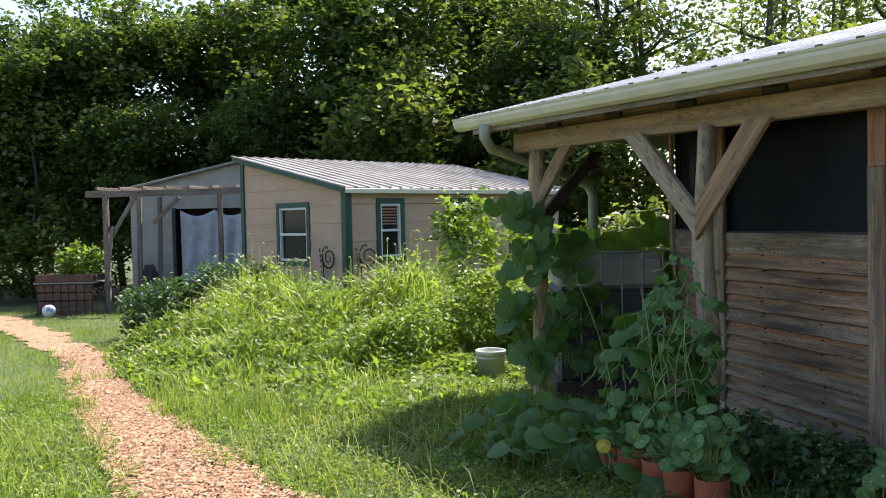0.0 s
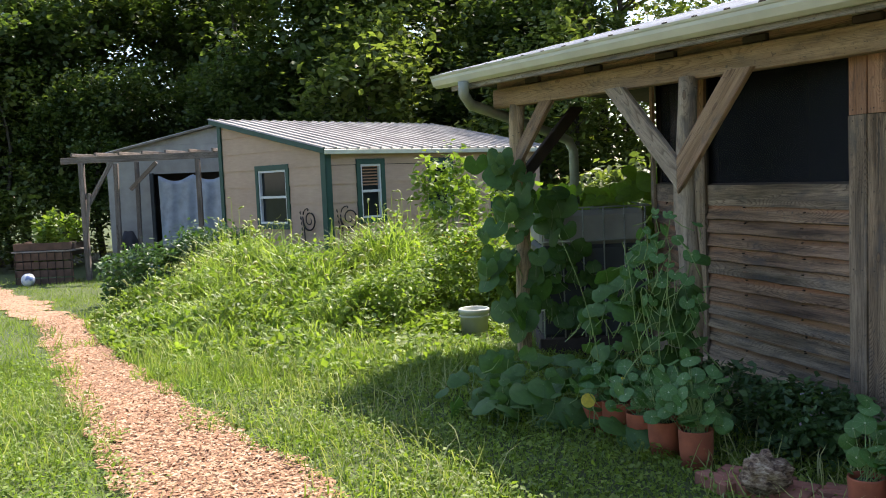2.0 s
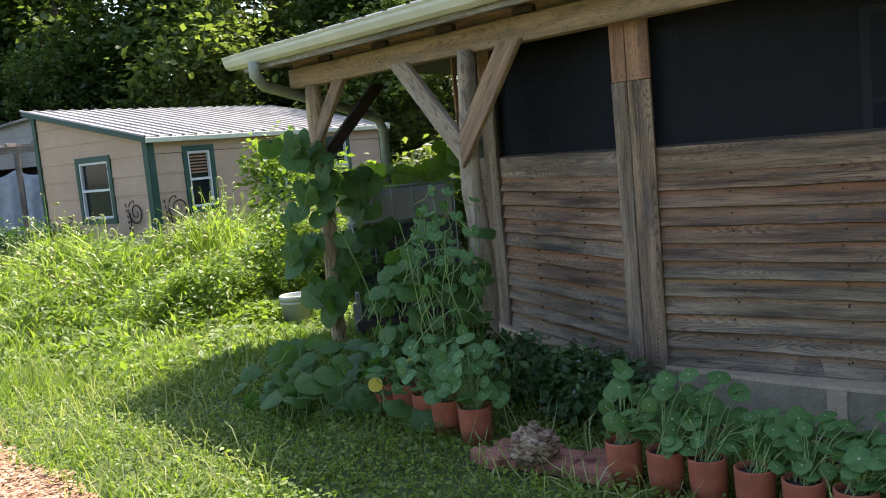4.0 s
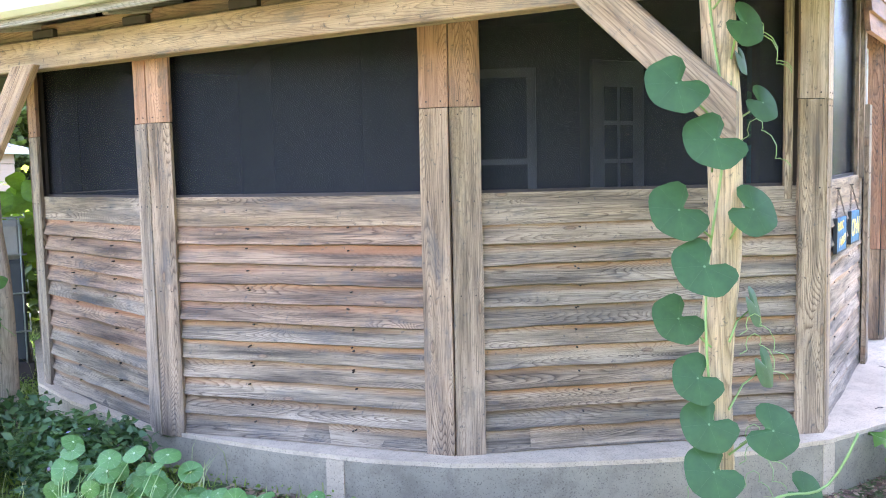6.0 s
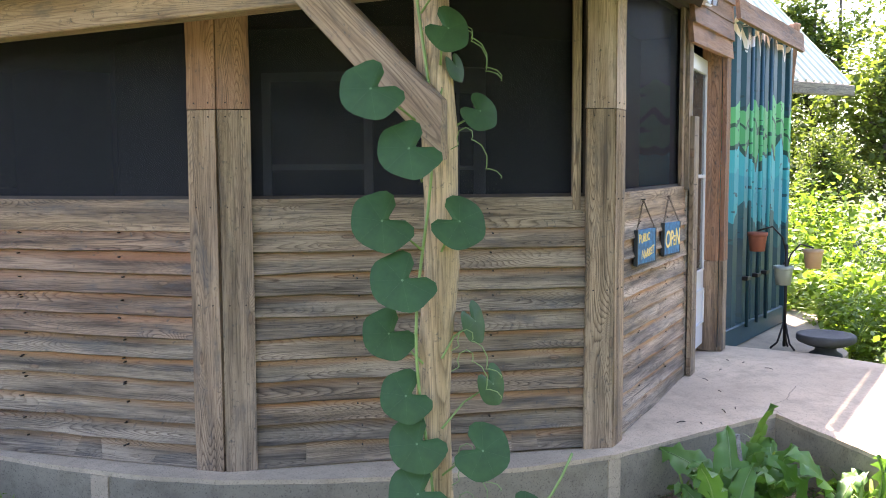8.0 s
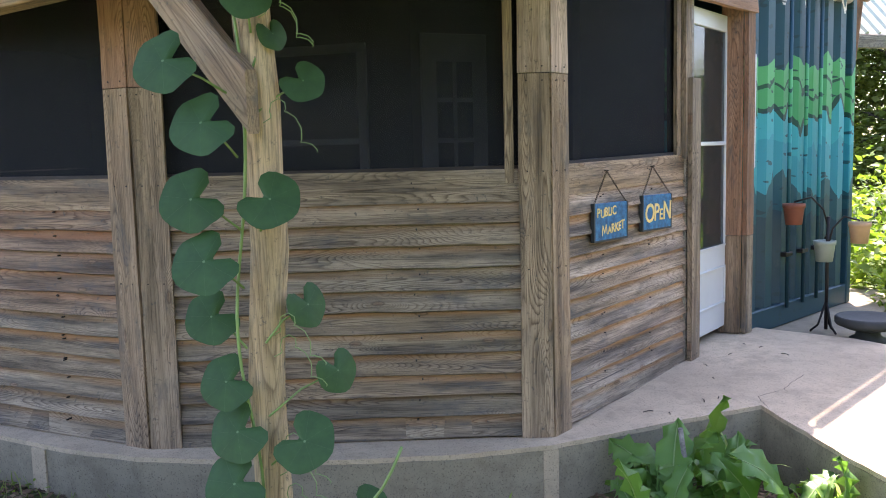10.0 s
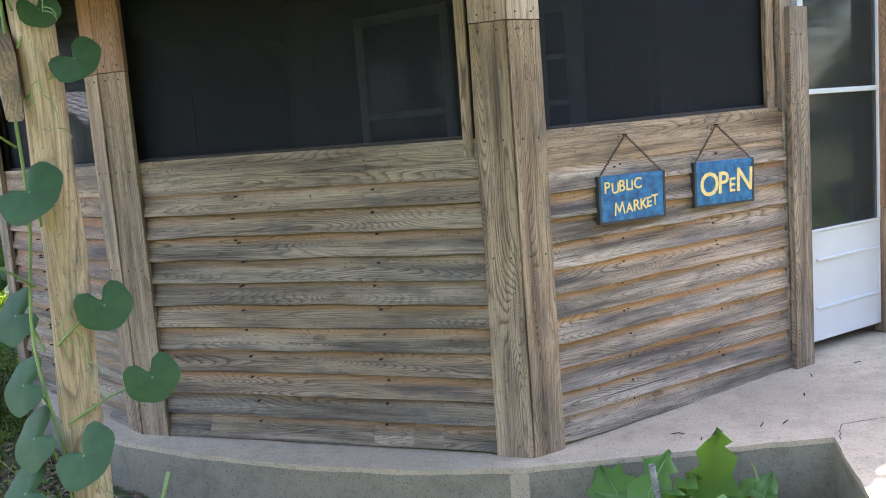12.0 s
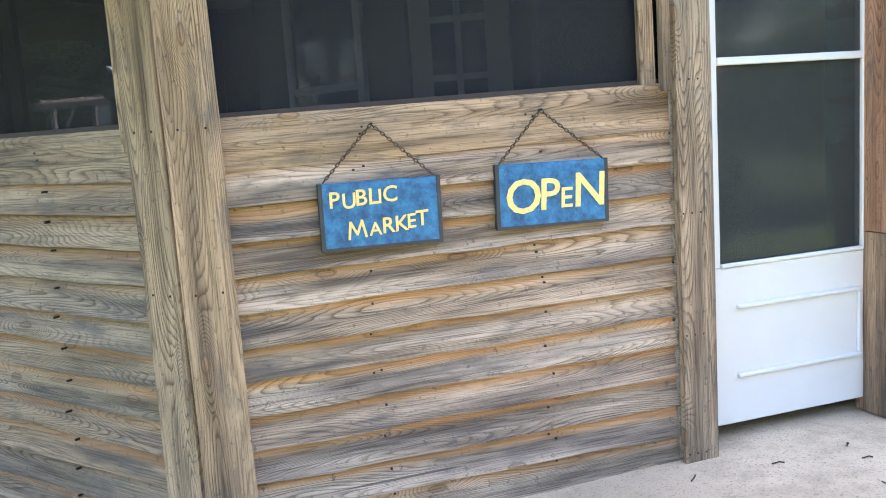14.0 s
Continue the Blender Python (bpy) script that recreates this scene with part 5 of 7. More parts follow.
# ---- bricks, rock ----
rng = random.Random(77)
bme = bpy.data.meshes.new("brick")
b_ = box(-0.1, 0.1, -0.046, 0.046, 0, 0.06, 0.005)
b_.to_mesh(bme)
b_.free()
bme.materials.append(M_BRICK)
for k in range(11):
    s = k / 10
    x, y = 1.30 + 0.50 * s + rng.uniform(-0.03, 0.03), 4.12 - 0.42 * s + rng.uniform(-0.06, 0.06)
    bo = new("brick", bme)
    bo.matrix_basis = pose(x + (0.12 if k % 2 else 0), y + (0.07 if k % 2 else -0.03), ground_z(x, y) + 0.012, rng.uniform(-4, 4), rng.uniform(-4, 4), -50 + rng.uniform(-18, 18))
    tagged(bo, "old red brick laid loose in the grass", "brick", group="loose bricks by the pots")
bm = bmesh.new()
bmesh.ops.create_icosphere(bm, subdivisions=4, radius=0.10)
for v in bm.verts:
    d = v.co.normalized()
    r = 1 + 0.35 * noise.noise(d * 2.2) + 0.18 * noise.noise(d * 6) + 0.10 * abs(noise.noise(d * 15))
    hole = max(0.0, 1 - (d - Vector((0.1, -0.35, 0.93))).length / 0.55)
    v.co = d * 0.10 * r * (1 - 0.65 * hole)
    v.co.z = max(v.co.z * 0.95, -0.075)
for f in bm.faces:
    f.smooth = True
mrock = Mat("ridged_tan_rock", 0.9)
_r = mrock.noise(mrock.coords((1, 1, 3)), 22, 5, 0.7)
mrock.color(mrock.ramp(_r, (0.38, (0.07, 0.04, 0.025)), (0.5, (0.24, 0.155, 0.095)), (0.64, (0.48, 0.37, 0.25)))).bump(_r, 0.9, 0.012)
tagged(part("rock", bm, mrock.m, None, m=pose(1.50, 3.93, ground_z(1.5, 3.93) + 0.125, 0, 0, 40)), "ridged hollow tan rock resting on bricks", "rock")


# ---- foliage helpers ----
def leaf_mat(name, dark, light, trans=0.35, rough=0.5, vein=None, back=None):
    """Leaf surface with some light passing through; each leaf has its own tone."""
    m = Mat(name, rough)
    geo = m.n("NewGeometry")
    c = m.ramp(geo.outputs["Random Per Island"], (0.0, dark), (1.0, light))
    co = m.n("TexCoord").outputs["Object"]
    c = m.mix(0.5, c, m.ramp(m.noise(co, 1.7, 3, 0.6), (0.3, grey(0.55)), (0.7, grey(1.25))), "MULTIPLY")
    if vein:
        uv = m.n("UVMap").outputs[0]
        sp = m.n("SeparateXYZ", Vector=uv)
        ang = m.math("ARCTAN2", sp.outputs[1], sp.outputs[0])
        rad = m.n("VectorMath")
        rad.operation = "LENGTH"
        m.put(rad.inputs[0], uv)
        w = m.math("ABSOLUTE", m.math("SINE", m.math("MULTIPLY", ang, vein[0])))
        line = m.math("LESS_THAN", m.math("MULTIPLY", w, m.math("ADD", rad.outputs["Value"], 0.05)), vein[1])
        dot = m.math("LESS_THAN", rad.outputs["Value"], vein[2])
        c = m.mix(m.math("MULTIPLY", m.math("MAXIMUM", m.math("MULTIPLY", line, 0.35), m.math("MULTIPLY", dot, 0.9)), 1.0), c, vein[3])
    m.color(c)
    tr = m.n("BsdfTranslucent", Color=m.mix(1.0, c, (1.25, 1.35, 0.55), "MULTIPLY"))
    mx = m.n("MixShader", Fac=trans)
    m.t.links.new(m.b.outputs[0], mx.inputs[1])
    m.t.links.new(tr.outputs[0], mx.inputs[2])
    m.t.links.new(mx.outputs[0], m.t.nodes["Material Output"].inputs[0])
    return m.m


def scatter_mesh(name, tv, tf, pos, rot, scale, mat, uv=False):
    """Many copies of a small shape in one mesh. tv: (k, 3); rot: (n, 3, 3); scale: (n,) or (n, 3)."""
    tv = np.asarray(tv, float)
    pos = np.asarray(pos, float)
    n, k = len(pos), len(tv)
    sc = np.asarray(scale, float)
    if sc.ndim == 1:
        sc = np.repeat(sc[:, None], 3, 1)
    pts = np.einsum("nij,nkj->nki", rot, tv[None] * sc[:, None, :]) + pos[:, None, :]
    loops, starts, totals, o = [], [], [], 0
    for f in tf:
        starts.append(o)
        totals.append(len(f))
        loops += list(f)
        o += len(f)
    lv = (np.arange(n)[:, None] * k + np.array(loops)[None]).ravel()
    ls = (np.arange(n)[:, None] * o + np.array(starts)[None]).ravel()
    me = bpy.data.meshes.new(name)
    me.vertices.add(n * k)
    me.vertices.foreach_set("co", pts.ravel())
    me.loops.add(len(lv))
    me.loops.foreach_set("vertex_index", lv.astype(np.int32))
    me.polygons.add(len(ls))
    me.polygons.foreach_set("loop_start", ls.astype(np.int32))
    if uv:
        lay = me.uv_layers.new(name="UVMap")
        lay.data.foreach_set("uv", np.tile(tv[np.array(loops)][:, :2], (n, 1)).ravel())
    me.update(calc_edges=True)
    me.polygons.foreach_set("use_smooth", np.ones(len(ls), bool))
    me.materials.append(mat)
    return me


def turns(n, rs, up=1.0, lean=0.6):
    """Random turns of shapes that lie in the xy plane facing +z: yaw free, tipped by about lean radians."""
    yaw = rs.uniform(0, 2 * np.pi, n)
    tip = np.abs(rs.normal(0, lean, n))
    ta = rs.uniform(0, 2 * np.pi, n)
    cy, sy = np.cos(yaw), np.sin(yaw)
    z = np.zeros(n)
    o = np.ones(n)
    rz = np.stack([np.stack([cy, -sy, z], 1), np.stack([sy, cy, z], 1), np.stack([z, z, o], 1)], 1)
    ax = np.stack([np.cos(ta), np.sin(ta), z], 1)
    c, s = np.cos(tip), np.sin(tip)
    K = np.zeros((n, 3, 3))
    K[:, 0, 2], K[:, 1, 2], K[:, 2, 0], K[:, 2, 1] = ax[:, 1], -ax[:, 0], -ax[:, 1], ax[:, 0]
    R = np.eye(3)[None] + s[:, None, None] * K + (1 - c)[:, None, None] * (K @ K)
    return R @ rz


BLADE = ([(-0.5, 0, 0), (0.5, 0, 0), (-0.42, 0.10, 0.5), (0.42, 0.10, 0.5), (0, 0.36, 1.0)], [(0, 1, 3, 2), (2, 3, 4)])
LONGBLADE = ([(-0.5, 0, 0), (0.5, 0, 0), (-0.5, 0.04, 0.4), (0.5, 0.04, 0.4), (-0.38, 0.2, 0.75), (0.38, 0.2, 0.75), (0, 0.5, 0.92)], [(0, 1, 3, 2), (2, 3, 5, 4), (4, 5, 6)])
OVAL = ([(0, 0, 0), (-0.28, 0.45, 0.07), (0, 0.5, 0), (0.28, 0.45, 0.07), (0, 1.0, -0.06)], [(0, 2, 1), (0, 3, 2), (1, 2, 4), (2, 3, 4)])
CARD = ([(0, -0.5, 0), (0.34, 0, 0.06), (0, 0.5, 0), (-0.34, 0, 0.06)], [(0, 1, 2, 3)])


def round_leaf(seg=14, notch=0.0, lobes=0.0, cup=0.08, freq=5):
    """A roundish leaf in the xy plane, stalk at the origin; notch cuts towards the stalk on -y."""
    tv, tf = [(0, 0, 0)], []
    for ring, rr in ((0, 0.55), (1, 1.0)):
        for k in range(seg):
            a = -math.pi / 2 + 2 * math.pi * (k + 0.5) / seg
            d = abs(math.atan2(math.sin(a + math.pi / 2), math.cos(a + math.pi / 2)))
            r = rr * (1 - notch * math.exp(-(d / 0.38) ** 2)) * (1 + lobes * math.cos(freq * d)) * (1 + 0.10 * (1 - math.cos(d)) * bool(notch))
            tv.append((r * math.cos(a), r * math.sin(a), cup * rr * rr + (0.055 * math.sin(3 * a + 1) + 0.03 * math.sin(7 * a) if ring else 0)))
    for k in range(seg):
        j = (k + 1) % seg
        tf.append((0, 1 + k, 1 + j))
        tf.append((1 + k, 1 + seg + k, 1 + seg + j, 1 + j))
    return tv, tf


def kidney_leaf(seg=26, wide=1.14, notch=0.80, wave=0.03, cup=-0.10):
    """A broad gourd leaf: kidney outline with a deep notch at the stalk on -y and a faintly toothed, wavy rim."""
    tv, tf = [(0, 0, 0)], []
    for rr in (0.5, 1.0):
        for k in range(seg):
            d = -math.pi + 2 * math.pi * (k + 0.5) / seg
            back = abs(d) / math.pi
            r = (0.92 - 0.10 * back + 0.10 * math.exp(-((back - 0.72) / 0.13) ** 2)) * (1 - notch * math.exp(-((1 - back) / 0.095) ** 2))
            r *= rr * (1 + (0.022 * math.cos(13 * d) + 0.03 * math.cos(5 * d)) * (rr == 1.0))
            x, y = wide * r * math.sin(d), r * math.cos(d) + 0.0
            tv.append((x, y, cup * rr * rr + (wave * math.sin(3 * d + 1) + 0.6 * wave * math.sin(6 * d)) * rr * rr))
    for k in range(seg):
        j = (k + 1) % seg
        tf.append((0, 1 + j, 1 + k))
        tf.append((1 + k, 1 + j, 1 + seg + j, 1 + seg + k))
    return tv, tf


NAST = round_leaf(12, 0.0, 0.03, -0.12, 6)
POINTED = round_leaf(21, 0.55, 0.13, -0.24, 3)
GOURD = kidney_leaf()

M_LAWN = leaf_mat("lawn_grass", (0.125, 0.20, 0.035), (0.31, 0.39, 0.10), 0.5, 0.5)
M_TALL = leaf_mat("tall_grass", (0.15, 0.235, 0.04), (0.38, 0.46, 0.13), 0.5, 0.45)
M_WEED = leaf_mat("weed_leaf", (0.13, 0.21, 0.03), (0.29, 0.38, 0.08), 0.5, 0.5)
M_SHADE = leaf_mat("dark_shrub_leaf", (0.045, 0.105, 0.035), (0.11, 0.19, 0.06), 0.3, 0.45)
M_TREE = leaf_mat("tree_leaf", (0.052, 0.09, 0.028), (0.135, 0.18, 0.052), 0.54, 0.45)
M_TREE2 = leaf_mat("locust_leaf", (0.10, 0.14, 0.035), (0.22, 0.26, 0.08), 0.55, 0.5)
M_NAST = leaf_mat("nasturtium_leaf", (0.05, 0.15, 0.04), (0.14, 0.28, 0.075), 0.3, 0.5, (4.5, 0.03, 0.10, (0.55, 0.62, 0.42)))
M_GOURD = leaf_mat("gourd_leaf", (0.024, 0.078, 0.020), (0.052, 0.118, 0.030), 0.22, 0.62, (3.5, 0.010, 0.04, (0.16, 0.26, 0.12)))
# Gourd leaf again in a shaded and a sunlit tone, light put into colour.
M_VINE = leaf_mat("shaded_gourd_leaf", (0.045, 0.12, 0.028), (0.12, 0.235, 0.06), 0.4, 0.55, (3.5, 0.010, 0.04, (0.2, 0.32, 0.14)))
M_SUNLIT = leaf_mat("sunlit_leaf", (0.16, 0.30, 0.04), (0.32, 0.46, 0.08), 0.6, 0.45, (2.5, 0.022, 0.04, (0.35, 0.46, 0.2)))
M_YLEAF = leaf_mat("yellowed_leaf", (0.62, 0.48, 0.04), (0.75, 0.6, 0.08), 0.35, 0.5)
M_STRAW = leaf_mat("pale_seed_head", (0.34, 0.38, 0.14), (0.52, 0.52, 0.26), 0.35, 0.7)
M_STALK = plain("green_stalk", (0.22, 0.32, 0.10), 0.5, var=0.25)
M_BARK = plain("tree_bark", (0.085, 0.07, 0.055), 0.9, var=0.4, scale=5, bump=0.6)


def stuff(name, me, label, cat):
    return tagged(new(name, me), label, cat, kind="stuff")


# ---- bark path ----
def path_mat():
    m = Mat("bark_mulch", 0.95)
    co = m.coords()
    v = m.n("TexVoronoi", Vector=co, Scale=34.0)
    c = m.ramp(m.n("SeparateColor", Color=v.outputs["Color"]).outputs[0], (0.0, (0.17, 0.095, 0.055)), (0.5, (0.38, 0.225, 0.13)), (1.0, (0.54, 0.36, 0.235)))
    m.color(c).bump(v.outputs["Distance"], 0.8, 0.02)
    return m.m


def ragged_gap(x, y):
    """The path's edge broken up by tufts that creep in."""
    return path_gap(x, y) + 0.26 * noise.noise((x * 2.3, y * 2.3, 31)) + 0.09 * noise.noise((x * 7, y * 7, 33))


bm = bmesh.new()
xs, ys = np.arange(-10.4, 1.2, 0.05), np.arange(-4.0, 19.4, 0.05)
keep = {}


def pv(i, j):
    if (i, j) not in keep:
        x, y = xs[i], ys[j]
        keep[i, j] = bm.verts.new((x, y, ground_z(x, y) + 0.016 + 0.006 * noise.noise((x * 3, y * 3, 0)) + 0.03 * noise.noise((x * 0.8, y * 0.8, 0))))
    return keep[i, j]


for i in range(len(xs) - 1):
    for j in range(len(ys) - 1):
        if abs(xs[i] + 2.9 + 0.62 * (ys[j] - 7.5)) < 4.2 and ragged_gap(xs[i] + 0.025, ys[j] + 0.025) < 0:
            bm.faces.new((pv(i, j), pv(i + 1, j), pv(i + 1, j + 1), pv(i, j + 1))).smooth = True
pathway = tagged(link("path", bm, path_mat()), "winding path of orange-brown wood chips", "path", kind="structure")
rs = np.random.RandomState(5)


def spots(n, x0, x1, y0, y1, ok):
    out_ = []
    while len(out_) < n:
        p = rs.uniform((x0, y0), (x1, y1))
        if ok(p[0], p[1]):
            out_.append((p[0], p[1]))
    return np.array(out_)


P = spots(22000, -5.2, 0.6, 3.0, 12.5, lambda x, y: path_gap(x, y) < 0.05 and rs.rand() < min(1.0, (6.0 / y) ** 2))
pz = np.array([ground_z(x, y) + 0.026 + 0.03 * noise.noise((x * 0.8, y * 0.8, 0)) for x, y in P])
M_CHIP = Mat("wood_chip", 0.9)
M_CHIP.color(M_CHIP.ramp(M_CHIP.n("NewGeometry").outputs["Random Per Island"], (0.0, (0.15, 0.07, 0.035)), (0.4, (0.36, 0.19, 0.10)), (0.8, (0.50, 0.30, 0.18)), (1.0, (0.62, 0.46, 0.32))))
chip = ([(-0.5, -0.2, 0), (0.5, -0.16, 0.02), (0.45, 0.2, 0.06), (-0.42, 0.17, 0.03), (0, 0, 0.14)], [(0, 1, 4), (1, 2, 4), (2, 3, 4), (3, 0, 4)])
stuff("wood_chips", scatter_mesh("wood_chips", chip[0], chip[1], np.c_[P, pz], turns(len(P), rs, 1, 0.3), rs.uniform(0.013, 0.04, len(P)), M_CHIP.m),
      "loose orange-brown wood chips covering the path", "wood chips")


# ---- lawn ----
PATCH = [(-4.3, 11.0), (-3.0, 8.5), (-1.7, 7.1), (-0.2, 6.7), (0.45, 7.9), (1.1, 9.6), (1.4, 14.2), (-1.3, 13.9), (-3.6, 15.9), (-4.4, 14.2)]


def edge_gap(x, y, pts):
    best = 99
    for (x0, y0), (x1, y1) in zip(pts, pts[1:] + pts[:1]):
        dx, dy = x1 - x0, y1 - y0
        s = min(1, max(0, ((x - x0) * dx + (y - y0) * dy) / (dx * dx + dy * dy)))
        best = min(best, math.hypot(x - x0 - s * dx, y - y0 - s * dy))
    return best


def in_base(x, y):
    """Whether a plan point lies under the building's slab."""
    pts = ring_pts()
    inside = False
    for (x0, y0), (x1, y1) in zip(pts, pts[1:] + pts[:1]):
        if (y0 > y) != (y1 > y) and x < (x1 - x0) * (y - y0) / (y1 - y0) + x0:
            inside = not inside
    return inside


def in_poly(x, y, pts):
    inside = False
    for (x0, y0), (x1, y1) in zip(pts, pts[1:] + pts[:1]):
        if (y0 > y) != (y1 > y) and x < (x1 - x0) * (y - y0) / (y1 - y0) + x0:
            inside = not inside
    return inside


def ground_pts(P, up=0.0):
    return np.c_[P, [ground_z(x, y) + up + 0.03 * noise.noise((x * 0.8, y * 0.8, 0)) for x, y in P]]


def bare(x, y):
    """Whether a spot lies in the littered bed along the foundation."""
    return x > 2.5 and not in_base(x, y) and (in_base(x + 0.25, y + 0.6) or in_base(x, y + 0.55) or in_base(x + 0.4, y + 0.3))


def lawn_ok(x, y):
    g = ragged_gap(x, y)
    if bare(x, y) and rs.rand() > 0.12:
        return False
    return g > -0.04 - 0.3 * max(0.0, noise.noise((x * 2.1, y * 2.1, 21))) and (g > 0.12 or rs.rand() < 0.5) and not in_base(x, y) and rs.rand() < (0.8 + 0.5 * noise.noise((x * 1.3, y * 1.3, 7)))


parts_ = [spots(64000, -4.0, 3.4, 2.6, 8.2, lawn_ok), spots(30000, -8.0, 2.5, 8.2, 15.0, lawn_ok), spots(9000, -11, -4, 13.5, 20.0, lawn_ok), spots(9000, 2.2, 6.4, 0.8, 3.6, lawn_ok), spots(16000, -9, 9, -6, 8, lawn_ok)]
P = np.concatenate(parts_)
n = len(P)
h = rs.gamma(4, 0.0098, n) * np.array([0.7 + 0.9 * (noise.noise((x * 0.9, y * 0.9, 2)) + 0.4) for x, y in P]).clip(0.45, 2.0)
h *= np.where(P[:, 0] < -2.6, 1.25, 1.0)
h *= 1 + 1.1 * np.array([max(0.0, 1 - edge_gap(x, y, PATCH) / 1.3) if -5 < x < 2 and 6.5 < y < 16 else 0.0 for x, y in P])
h *= np.where((P[:, 0] > 0.1) & (P[:, 0] < 0.9) & (P[:, 1] > 8.0) & (P[:, 1] < 9.8), 0.5, 1.0)
stuff("lawn", scatter_mesh("lawn", *BLADE, ground_pts(P), turns(n, rs, 1, 0.6), np.c_[rs.uniform(0.005, 0.011, n), h * 1.3, h], M_LAWN),
      "uneven green lawn grass with weeds", "grass")
M_LITTER = Mat("leaf_litter", 0.9)
M_LITTER.color(M_LITTER.ramp(M_LITTER.n("NewGeometry").outputs["Random Per Island"], (0.0, (0.07, 0.04, 0.025)), (0.6, (0.20, 0.12, 0.07)), (1.0, (0.36, 0.25, 0.15))))
P = spots(5200, 2.4, 6.4, 1.4, 4.4, bare)
stuff("leaf_litter", scatter_mesh("leaf_litter", *CARD, ground_pts(P, 0.012), turns(len(P), rs, 1, 0.35), rs.uniform(0.015, 0.05, len(P)), M_LITTER.m), "dry brown leaf litter along the foundation", "leaf litter")
P = spots(56000, -3.8, 3.2, 2.8, 9.5, lambda x, y: lawn_ok(x, y) and noise.noise((x * 0.7, y * 0.7, 4)) > -0.45)
stuff("ground_weeds", scatter_mesh("ground_weeds", *OVAL, ground_pts(P, 0.03) + np.c_[np.zeros((len(P), 2)), rs.uniform(-0.02, 0.05, len(P))], turns(len(P), rs, 1, 0.6),
                                   rs.uniform(0.015, 0.045, len(P)), M_WEED), "low broad-leaved weeds in the lawn", "weeds")


P = spots(5200, -4.0, 3.0, 2.8, 13.0, lambda x, y: lawn_ok(x, y) and noise.noise((x * 0.6, y * 0.6, 11)) > 0.0)
n = len(P)
h = rs.uniform(0.06, 0.26, n)
stuff("dry_grass", scatter_mesh("dry_grass", *LONGBLADE, ground_pts(P), turns(n, rs, 1, 0.55), np.c_[rs.uniform(0.004, 0.008, n), h, h], M_STRAW), "straw-coloured dry grass tufts in the lawn", "dry grass")


# ---- tall weed patch ----
def by_bucket(x, y):
    """Keeps the weeds clear of the bucket."""
    return not (0.26 < x < 0.66 and 8.3 < y < 9.05)


def patch_h(x, y):
    back = min(1.0, max(0.0, (y - 7.9) / 3.4))
    rim = min(1.0, edge_gap(x, y, PATCH) / 1.5)
    return (0.10 + (0.12 + 0.72 * back) * rim) * (0.8 + 0.75 * noise.noise((x * 1.1, y * 1.1, 5)) + 0.3 * noise.noise((x * 3, y * 3, 1)))


P = spots(27000, -4.5, 1.5, 6.6, 16, lambda x, y: by_bucket(x, y) and in_poly(x, y, PATCH))
n = len(P)
h = np.array([patch_h(x, y) for x, y in P]) * rs.uniform(0.6, 1.15, n)
stuff("tall_grass", scatter_mesh("tall_grass", *LONGBLADE, ground_pts(P), turns(n, rs, 1, 0.28), np.c_[rs.uniform(0.01, 0.026, n), h * 1.1, h], M_TALL),
      "dense patch of tall seeding grass", "tall grass")
P = spots(32000, -4.5, 1.5, 6.6, 15.5, lambda x, y: by_bucket(x, y) and in_poly(x, y, PATCH) and noise.noise((x * 1.0, y * 1.0, 9)) > -0.12)
n = len(P)
z = np.array([patch_h(x, y) for x, y in P]) * np.sqrt(rs.uniform(0.02, 0.95, n))
stuff("tall_weeds", scatter_mesh("tall_weeds", *OVAL, ground_pts(P) + np.c_[np.zeros((n, 2)), z], turns(n, rs, 1, 0.7), rs.uniform(0.04, 0.11, n), M_WEED),
      "leafy weeds mixed through the tall grass", "weeds")
P = spots(620, -4.2, 1.2, 9.4, 15.2, lambda x, y: by_bucket(x, y) and in_poly(x, y, PATCH))
n = len(P)
head = ([(0.028 * math.cos(a) * r, yy + 0.028 * math.sin(a) * r * 0.3, zz + 0.028 * math.sin(a) * r) for r, yy, zz in ((0.4, 0, 0), (1, 0.03, 0.05), (0.9, 0.085, 0.075), (0.3, 0.14, 0.055)) for a in (0, 1.57, 3.14, 4.71)],
        [(4 * i + k, 4 * i + (k + 1) % 4, 4 * i + 4 + (k + 1) % 4, 4 * i + 4 + k) for i in range(3) for k in range(4)])
h = np.array([patch_h(x, y) for x, y in P]) * rs.uniform(1.0, 1.3, n)
G = ground_pts(P)
stuff("seed_heads", scatter_mesh("seed_heads", *head, G + np.c_[np.zeros((n, 2)), h], turns(n, rs, 1, 0.45), rs.uniform(0.35, 0.75, n), M_STRAW), "drooping foxtail seed heads above the grass", "seed heads")
stuff("seed_stems", scatter_mesh("seed_stems", [(-0.5, 0, 0), (0.5, 0, 0), (0.4, 0, 1), (-0.4, 0, 1)], [(0, 1, 2, 3)], G, np.repeat(np.eye(3)[None], n, 0), np.c_[np.full(n, 0.006), np.ones(n), h], M_TALL),
      "thin stems of foxtail grass", "grass stems")


